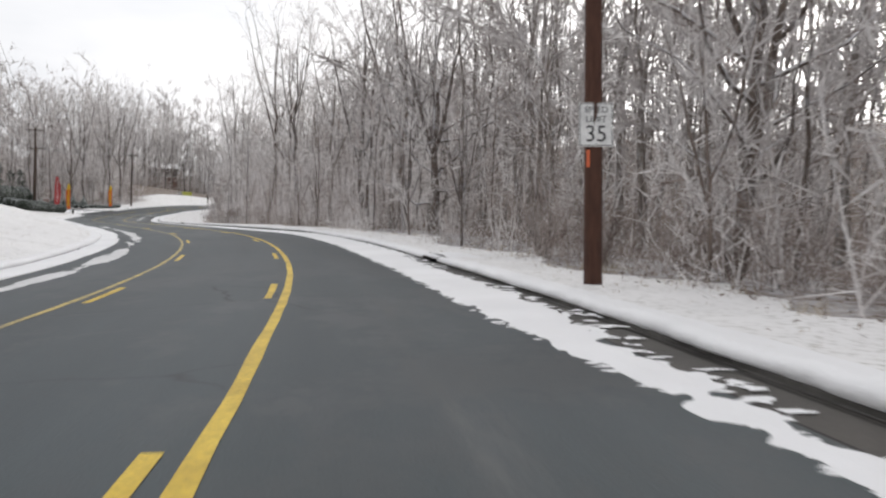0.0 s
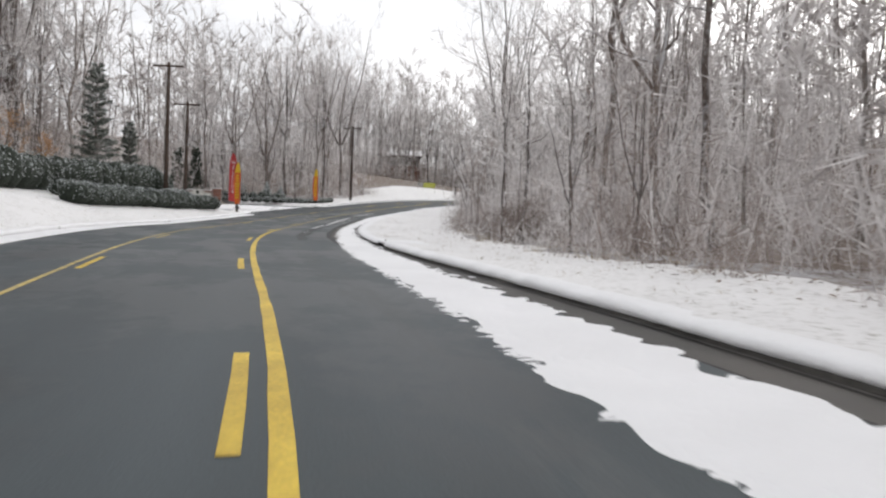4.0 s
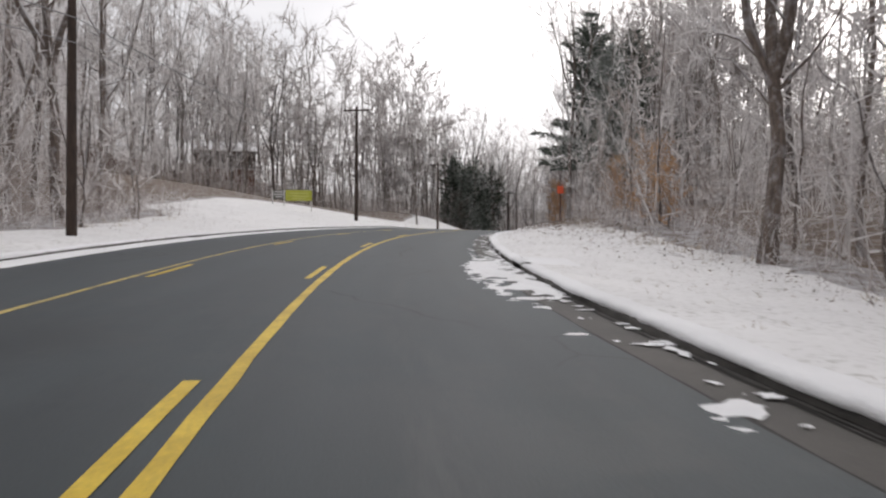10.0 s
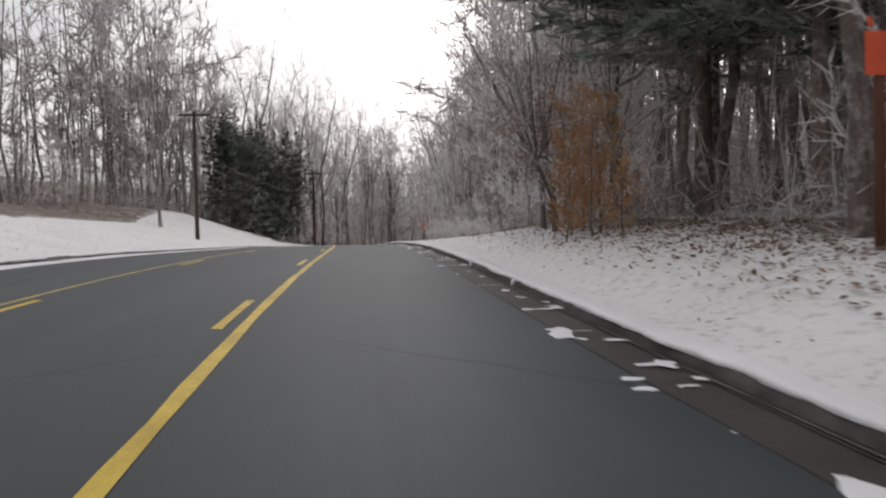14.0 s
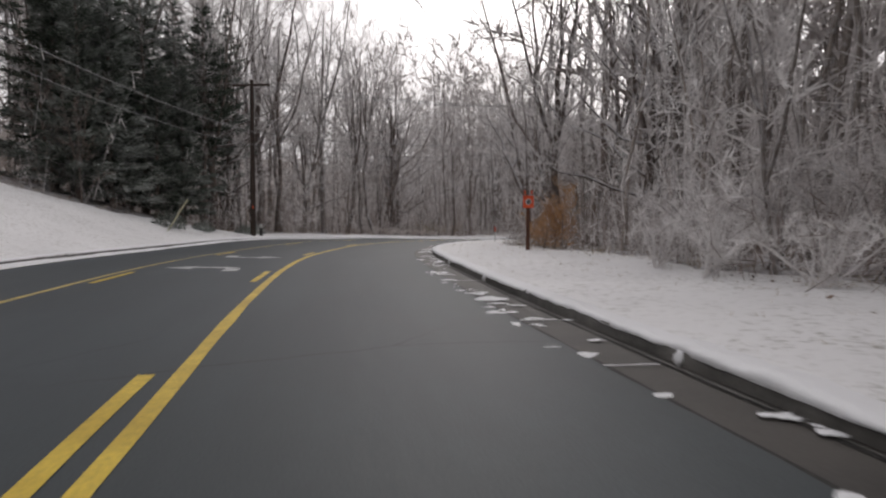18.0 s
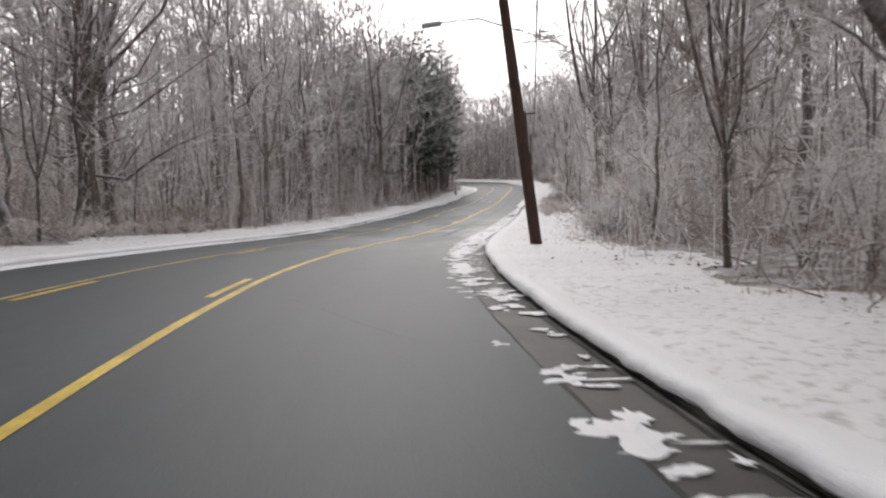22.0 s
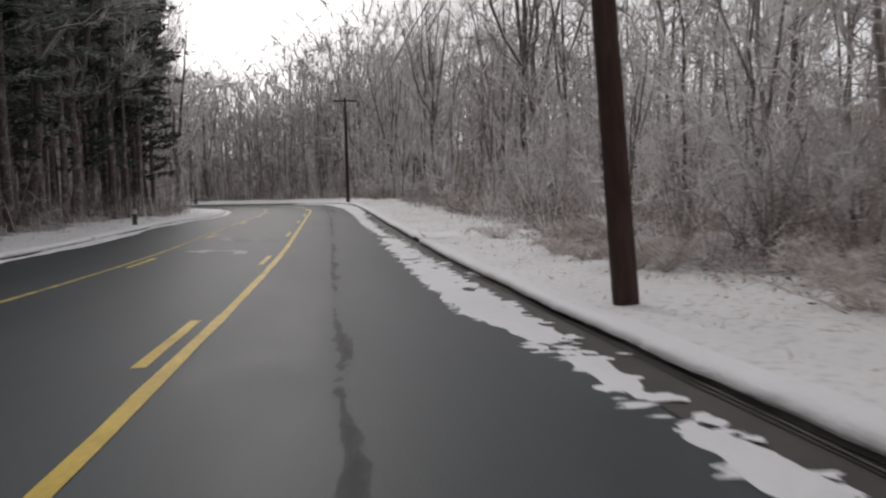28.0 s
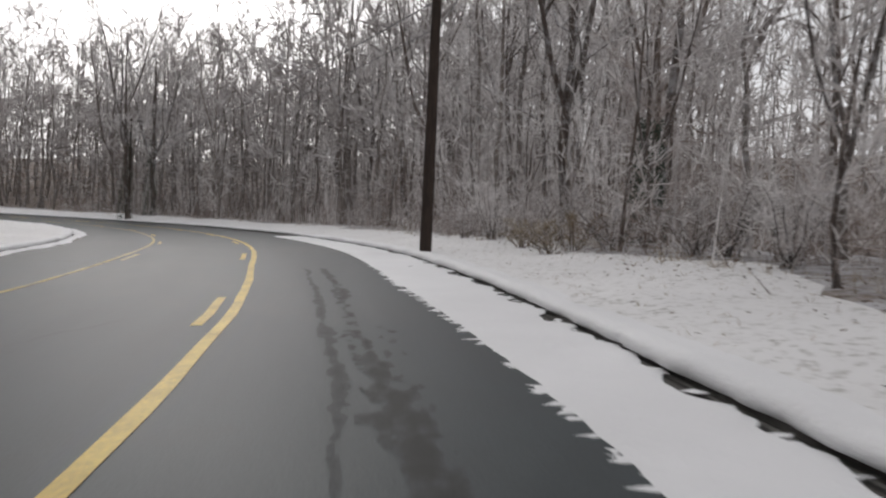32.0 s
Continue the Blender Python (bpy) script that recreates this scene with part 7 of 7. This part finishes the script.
orange_sign(-59.3, 194.4, 2.5, 0.49, False, heading_at(205))
orange_sign(-57.6, 268.9, 1.82, 0.41, True, heading_at(280))


def green_sign():
    x, y = -82.75, 199.6
    z = land_at(x, y)
    e = thing("board_sign", "wide yellow-green board sign on posts on a snowy bank", "sign", m=Matrix.Translation((x, y, z)) @ Matrix.Rotation(radians(16), 4, "Z"))
    lime = two_tone("lime_board", (0.36, 0.37, 0.04), (0.47, 0.48, 0.07), 1.5, 0.6, 40.0, 0.1, 0.004)
    top = 7.48 - z
    part("board", box_mesh("board", 2.3, 0.03, 0.95, lime, 0.006, (0.65, 0, top - 0.48)), e)
    small = part("panel", box_mesh("panel", 1.1, 0.03, 0.75, plain("grey_board", (0.10, 0.10, 0.085), 0.6), 0.006, (-1.1, 0.25, top - 0.4)), e, "small dark panel")
    for k, (w, zz) in enumerate(((0.7, 0.22), (0.8, 0.0), (0.55, -0.2))):
        part("lettering", box_mesh("lettering", w, 0.008, 0.10, FLAG_WHITE, 0.0, (-1.1, 0.23, top - 0.4 + zz)), small)
    for k, (w, zz) in enumerate(((1.6, 0.2), (1.8, -0.05), (1.2, -0.28))):
        part("lettering", box_mesh("lettering", w, 0.006, 0.09, plain("pale_lime", (0.55, 0.55, 0.16), 0.6), 0.0, (0.65, -0.018, top - 0.48 + zz)), e)
    for px, h in ((-1.62, top), (-0.62, top - 0.02), (1.75, top + 0.02)):
        part("post", box_mesh("post", 0.09, 0.09, h + 1.6, FLAG_WHITE, 0.01, (px, 0.08, (h - 1.6) / 2)), e)


green_sign()


def marker_post(s0, lat):
    x, y = road_xy(s0, lat)
    e = thing("marker_post", "thin white marker post with an orange top in the snow", "marker post", m=Matrix.Translation((x, y, land_at(x, y) - 0.1)))
    part("post", box_mesh("post", 0.09, 0.03, 0.75, SIGN_WHITE, 0.008, (0, 0, 0.375)), e)
    part("cap", box_mesh("cap", 0.095, 0.035, 0.36, SIGN_ORANGE, 0.008, (0, 0, 0.92)), e, "orange top")


marker_post(312.0, 5.95)


# guy wire with its pale guard, and the marker tag on the pole beside it
def guy():
    x, y = road_xy(304.0, -8.3)
    ax, ay = road_xy(296.5, -10.2)
    z0, z1 = land_at(ax, ay), land_at(x, y) + 8.6
    g = Vector((ax, ay, z0 - 0.1))
    top = Vector((x, y, z1))
    t = Tubes()
    t.tube([g, g + (top - g) * 0.5, top], [0.008] * 3, 4)
    thing("guy_wire", "thin steel guy wire holding a utility pole", "wire", me=t.mesh("guy_wire", GREY_METAL))
    t = Tubes()
    k = (top - g).normalized()
    t.tube([g + k * 0.15, g + k * 1.3, g + k * 2.5], [0.035] * 3, 8)
    thing("wire_guard", "pale yellow plastic guard sleeve on a guy wire", "guard", me=t.mesh("wire_guard", plain("guard_yellow", (0.55, 0.52, 0.34), 0.5)))


guy()
x, y = road_xy(304.0, -8.3)
thing("pole_tag", "small orange tag nailed to a utility pole", "tag", me=box_mesh("pole_tag", 0.09, 0.012, 0.16, SIGN_ORANGE, 0.003), m=Matrix.Translation((x, y - 0.165, land_at(x, y) + 1.75)))


def low_evergreen(s0, lat, size, seed):
    x, y = road_xy(s0, lat)
    r = np.random.RandomState(seed)
    n = 900
    e = thing("evergreen_shrub", "low green evergreen shrub dusted with frost under the trees", "shrub", "evergreen shrubs", m=Matrix.Translation((x, y, land_at(x, y) - 0.05)))
    d = r.normal(size=(n, 3)) * np.array([1, 1, 0.7])
    d[:, 2] = np.abs(d[:, 2])
    d /= np.linalg.norm(d, axis=1, keepdims=True)
    o = d * (size * r.uniform(0.2, 0.95, n) ** 0.6)[:, None]
    f = Tubes()
    q = d + r.normal(size=(n, 3)) * 0.6
    q /= np.linalg.norm(q, axis=1, keepdims=True)
    f.blades(o, o + q * (0.22 * size * r.uniform(0.6, 1.3, n))[:, None], 0.05 * r.uniform(0.6, 1.3, n), r)
    part("foliage", f.mesh("foliage", NEEDLES_GREY), e)
    w = Tubes()
    for k in range(6):
        a = k * 1.05
        w.tube([(0, 0, 0), (0.4 * size * math.cos(a), 0.4 * size * math.sin(a), 0.35 * size), (0.7 * size * math.cos(a), 0.7 * size * math.sin(a), 0.6 * size)], [0.02, 0.014, 0.006], 4)
    part("stem", w.mesh("stem", BARK), e)


for k, (s0, lat, sz) in enumerate(((298.5, -11.0, 1.0), (301.5, -10.4, 0.7), (306.5, -10.0, 0.65), (344.0, 9.4, 0.8), (340.5, 8.8, 0.6), (310.5, -11.2, 0.8))):
    low_evergreen(s0, lat, sz, 810 + k)


def land_sheet(name, s, lats, lift, mat):
    """A thin sheet that lies on the land beside the road, raised by lift (same shape as s x lats)."""
    S, L = np.meshgrid(s, lats, indexing="ij")
    P = on_road(S, L)
    P[..., 2] = land(P[..., 0], P[..., 1]).reshape(S.shape) + lift
    n, m = S.shape
    a, b = np.meshgrid(np.arange(n - 1), np.arange(m - 1), indexing="ij")
    q = np.stack([a * m + b, a * m + b + 1, (a + 1) * m + b + 1, (a + 1) * m + b], -1).reshape(-1, 4)
    return fast_mesh(name, P.reshape(-1, 3), q.ravel(), np.full(len(q), 4), mat, True)


# near-black for the inlet's inside: the shade of the opening put into the colour
DRAIN_SHADE = plain("drain_shade", (0.012, 0.012, 0.012), 0.8)


def inlet(s0, w):
    """A kerb inlet: a dark throat under a concrete lip, with a snow-covered slab behind it."""
    e = thing("storm_drain", "dark kerb inlet under a concrete lip, snow-covered slab behind", "storm drain", "storm drains")
    s = np.linspace(s0, s0 + w, 8)
    part("throat", strip_mesh("throat", s, [KERB_R - 0.03, KERB_R + 0.3], DRAIN_SHADE, [-0.03, -0.06]), e)
    part("back_wall", strip_mesh("back_wall", s, [KERB_R + 0.29, KERB_R + 0.3], DRAIN_SHADE, [-0.08, 0.14]), e)
    k = KERB_R
    slab = part("lip", strip_mesh("lip", s, [k + 0.30, k + 0.02, k - 0.005, k, k + 0.05, k + 0.32], KERB, [0.07, 0.07, 0.085, 0.105, 0.118, 0.09]), e, "concrete lip over the opening")
    r = np.random.RandomState(int(s0))
    s = np.linspace(s0 - 0.05, s0 + w + 0.05, 14)
    wob = r.normal(size=(14, 1)) * 0.008
    up = np.array([0.10, 0.135, 0.168, 0.180, 0.172, 0.12]) + wob * np.array([0, 1, 1, 1, 1, 0])
    part("snow_cover", strip_mesh("snow_cover", s, k + np.array([0.0, -0.02, 0.03, 0.12, 0.22, 0.36]), SNOW, up, True), slab, "rounded white snow on the lip")
    n, m = 13, 11
    u, v = np.meshgrid(np.linspace(-1, 1, n), np.linspace(0, 1, m), indexing="ij")
    rim = np.minimum(1 - np.abs(u), np.minimum(v + 0.25, 1 - v)) * 5.0 + r.uniform(-0.3, 0.3, (n, m))
    part("slab_snow", land_sheet("slab_snow", s0 + w / 2 + np.linspace(-1, 1, n) * (w / 2 + 0.35), k + 0.2 + np.linspace(0, 1, m) * 1.25, np.clip(rim, -0.6, 1.0) * 0.045, SNOW), slab, "smooth white snow on the slab")
    for q in (s0, s0 + w):
        side = np.array([q - 0.05, q + 0.05])
        part("cheek", strip_mesh("cheek", side, [k - 0.012, k - 0.01, k + 0.3], KERB, [-0.03, 0.115, 0.10]), e)


for s0, w in INLETS:
    inlet(s0, w)

# board fence glimpsed behind the bank
FENCE = two_tone("brown_boards", (0.075, 0.035, 0.025), (0.14, 0.07, 0.05), 2.0, 0.8, 40.0, 0.4, 0.01, vary=0.25, stretch=(1, 1, 0.2))


def fence():
    ax, ay = road_xy(206.0, -33.0)
    bx, by = road_xy(222.0, -34.0)
    L = math.hypot(bx - ax, by - ay)
    e = thing("board_fence", "brown wooden board fence behind the snowy bank", "fence", m=Matrix.Translation((ax, ay, land_at(ax, ay) - 0.2)) @ Matrix.Rotation(math.atan2(by - ay, bx - ax), 4, "Z"))
    b = box_mesh("board", 0.19, 0.025, 2.2, FENCE, 0.004, (0, 0, 1.1))
    for k in range(int(L / 0.2)):
        part("board", b, e, m=Matrix.Translation((0.1 + 0.2 * k, 0, 0.02 * math.sin(k * 2.1))))
    for zz in (0.5, 1.7):
        part("rail", box_mesh("rail", L, 0.05, 0.1, FENCE, 0.005, (L / 2, 0.04, zz)), e)
    for k in range(6):
        part("post", box_mesh("post", 0.1, 0.1, 2.3, FENCE, 0.008, (L * (k + 0.5) / 6, 0.12, 1.1)), e)


fence()


def house():
    """Brown two-storey timber house on the bank, half hidden by trees."""
    w, d, h = 8.0, 6.5, 6.4
    cx, cy = -101.35, 238.8
    z = land_at(cx - 3, cy + 1) - 0.5
    e = thing("house", "brown timber house with a snowy roof behind bare trees", "house", m=Matrix.Translation((cx, cy, z)) @ Matrix.Rotation(radians(25), 4, "Z"))
    upper = two_tone("dark_boards", (0.05, 0.042, 0.036), (0.09, 0.075, 0.065), 2.0, 0.8, 40.0, 0.4, 0.01)
    boards = two_tone("red_brown_boards", (0.12, 0.05, 0.03), (0.19, 0.085, 0.05), 2.0, 0.8, 40.0, 0.4, 0.01, vary=0.25)
    part("wall", box_mesh("wall", w, d, h, upper, 0.02, (-w / 2, d / 2, h / 2)), e, "dark weathered timber walls")
    b = box_mesh("board", 0.29, 0.03, 3.9, boards, 0.006, (0, 0, 1.95))
    for k in range(int(w / 0.3)):
        part("board", b, e, m=Matrix.Translation((-0.2 - 0.3 * k, -0.02, 0.0)))
    part("trim_band", box_mesh("trim_band", w, 0.05, 0.14, FLAG_WHITE, 0.01, (-w / 2, -0.03, 4.0)), e, "white trim board")
    for k in range(7):
        part("batten", box_mesh("batten", 0.1, 0.06, h - 4.1, boards, 0.008, (-0.3 - k * 1.22, -0.03, (h + 4.1) / 2)), e)
    part("downpipe", lathe_mesh("downpipe", [(0.06, 0.2), (0.06, 3.0), (0.06, h)], 8, FLAG_WHITE, (-1.5, -0.12, 0)), e, "white downpipe")
    for side, y0, y1 in ((0, -0.5, d / 2), (1, d + 0.5, d / 2)):
        run, up = abs(y1 - y0), 1.6
        m = Matrix.Translation((-w / 2, (y0 + y1) / 2, h + up / 2 - 0.1)) @ Matrix.Rotation((1 if side == 0 else -1) * math.atan2(up, run), 4, "X")
        roof = part("roof", box_mesh("roof", w + 0.8, math.hypot(run, up), 0.14, upper, 0.02, (0, 0, 0)), e, m=m)
        part("roof_snow", box_mesh("roof_snow", w + 0.7, math.hypot(run, up) - 0.1, 0.10, SNOW, 0.04, (0, 0, 0.125)), roof, "layer of snow")


house()


# ======== litter and grass on the verges ========
def verge_details():
    r = np.random.RandomState(31)
    for mat, n, label, size in ((GRASS, 9000, "dry grass blades poking through the snow", 0.09), (LEAF_BROWN, 5200, "brown fallen leaves scattered on the snow", 0.045)):
        tf = Tubes()
        s0 = np.concatenate([r.uniform(-5, 480, n - 3000), r.uniform(330, 470, 3000)]) if mat is GRASS else np.concatenate([r.uniform(172, 250, 2600), r.uniform(405, 478, 1500), r.uniform(-5, 480, n - 4100)])
        lat = KERB_R + 0.5 + r.uniform(0, 1, n) ** 0.8 * 6.5
        lf = r.uniform(0, 1, n) < 0.25
        lat = np.where(lf, KERB_L - 0.5 - r.uniform(0, 1, n) * 7, lat)
        P = on_road(s0, lat)
        keep = ~(lf & (s0 > 129) & (s0 < 154))
        P = P[keep]
        P[:, 2] = land(P[:, 0], P[:, 1])
        k = len(P)
        if mat is GRASS:
            for rep in range(3):
                o = P + r.normal(size=P.shape) * np.array([0.05, 0.05, 0]) + np.array([0, 0, -0.01])
                d = r.normal(size=P.shape) * 0.7 + np.array([0, 0, 0.8])
                d /= np.linalg.norm(d, axis=1, keepdims=True)
                tf.blades(o, o + d * r.uniform(0.04, 0.13, k)[:, None], 0.012, r)
        else:
            a = r.normal(size=P.shape) * np.array([1, 1, 0.25])
            a /= np.linalg.norm(a, axis=1, keepdims=True)
            b = np.cross(a, [0, 0, 1.0]) + r.normal(size=P.shape) * 0.2
            tf.quads(P + np.array([0, 0, 0.03]), a * size * 0.8, b * size * 0.8)
        thing("verge_litter", label, "grass" if mat is GRASS else "leaves", kind="stuff", me=tf.mesh("verge_litter", mat))


verge_details()


def bank_leaves():
    r = np.random.RandomState(33)
    n = 15000
    s0 = 208 + r.normal(size=n) * 15
    lat = 5.3 + 4.7 * r.uniform(0, 1, n) ** 0.45
    P = on_road(s0, lat)
    P[:, 2] = land(P[:, 0], P[:, 1]) + 0.04
    a = r.normal(size=P.shape) * np.array([1, 1, 0.3])
    a /= np.linalg.norm(a, axis=1, keepdims=True)
    b = np.cross(a, [0, 0, 1.0]) + r.normal(size=P.shape) * 0.25
    sz = r.uniform(0.03, 0.07, n)[:, None]
    tf = Tubes()
    tf.quads(P, a * sz, b * sz)
    thing("fallen_leaves", "drift of brown fallen leaves on the snowy bank", "leaves", kind="stuff", me=tf.mesh("fallen_leaves", LEAF_BROWN))

    # a loose fringe of leaves where the snow thins out under the trees
    n = 9000
    s0 = r.uniform(-5, 490, n)
    lat = lane_table(EDGE_R, s0) + 0.2 + r.normal(size=n) * 0.75
    P = on_road(s0, lat)
    P[:, 2] = land(P[:, 0], P[:, 1]) + 0.035
    a = r.normal(size=P.shape) * np.array([1, 1, 0.3])
    a /= np.linalg.norm(a, axis=1, keepdims=True)
    b = np.cross(a, [0, 0, 1.0]) + r.normal(size=P.shape) * 0.25
    sz = r.uniform(0.025, 0.065, n)[:, None]
    tf = Tubes()
    tf.quads(P, a * sz, b * sz)
    thing("fallen_leaves", "loose fringe of brown leaves on thin snow beside the woods", "leaves", kind="stuff", me=tf.mesh("fallen_leaves", LEAF_BROWN))


bank_leaves()
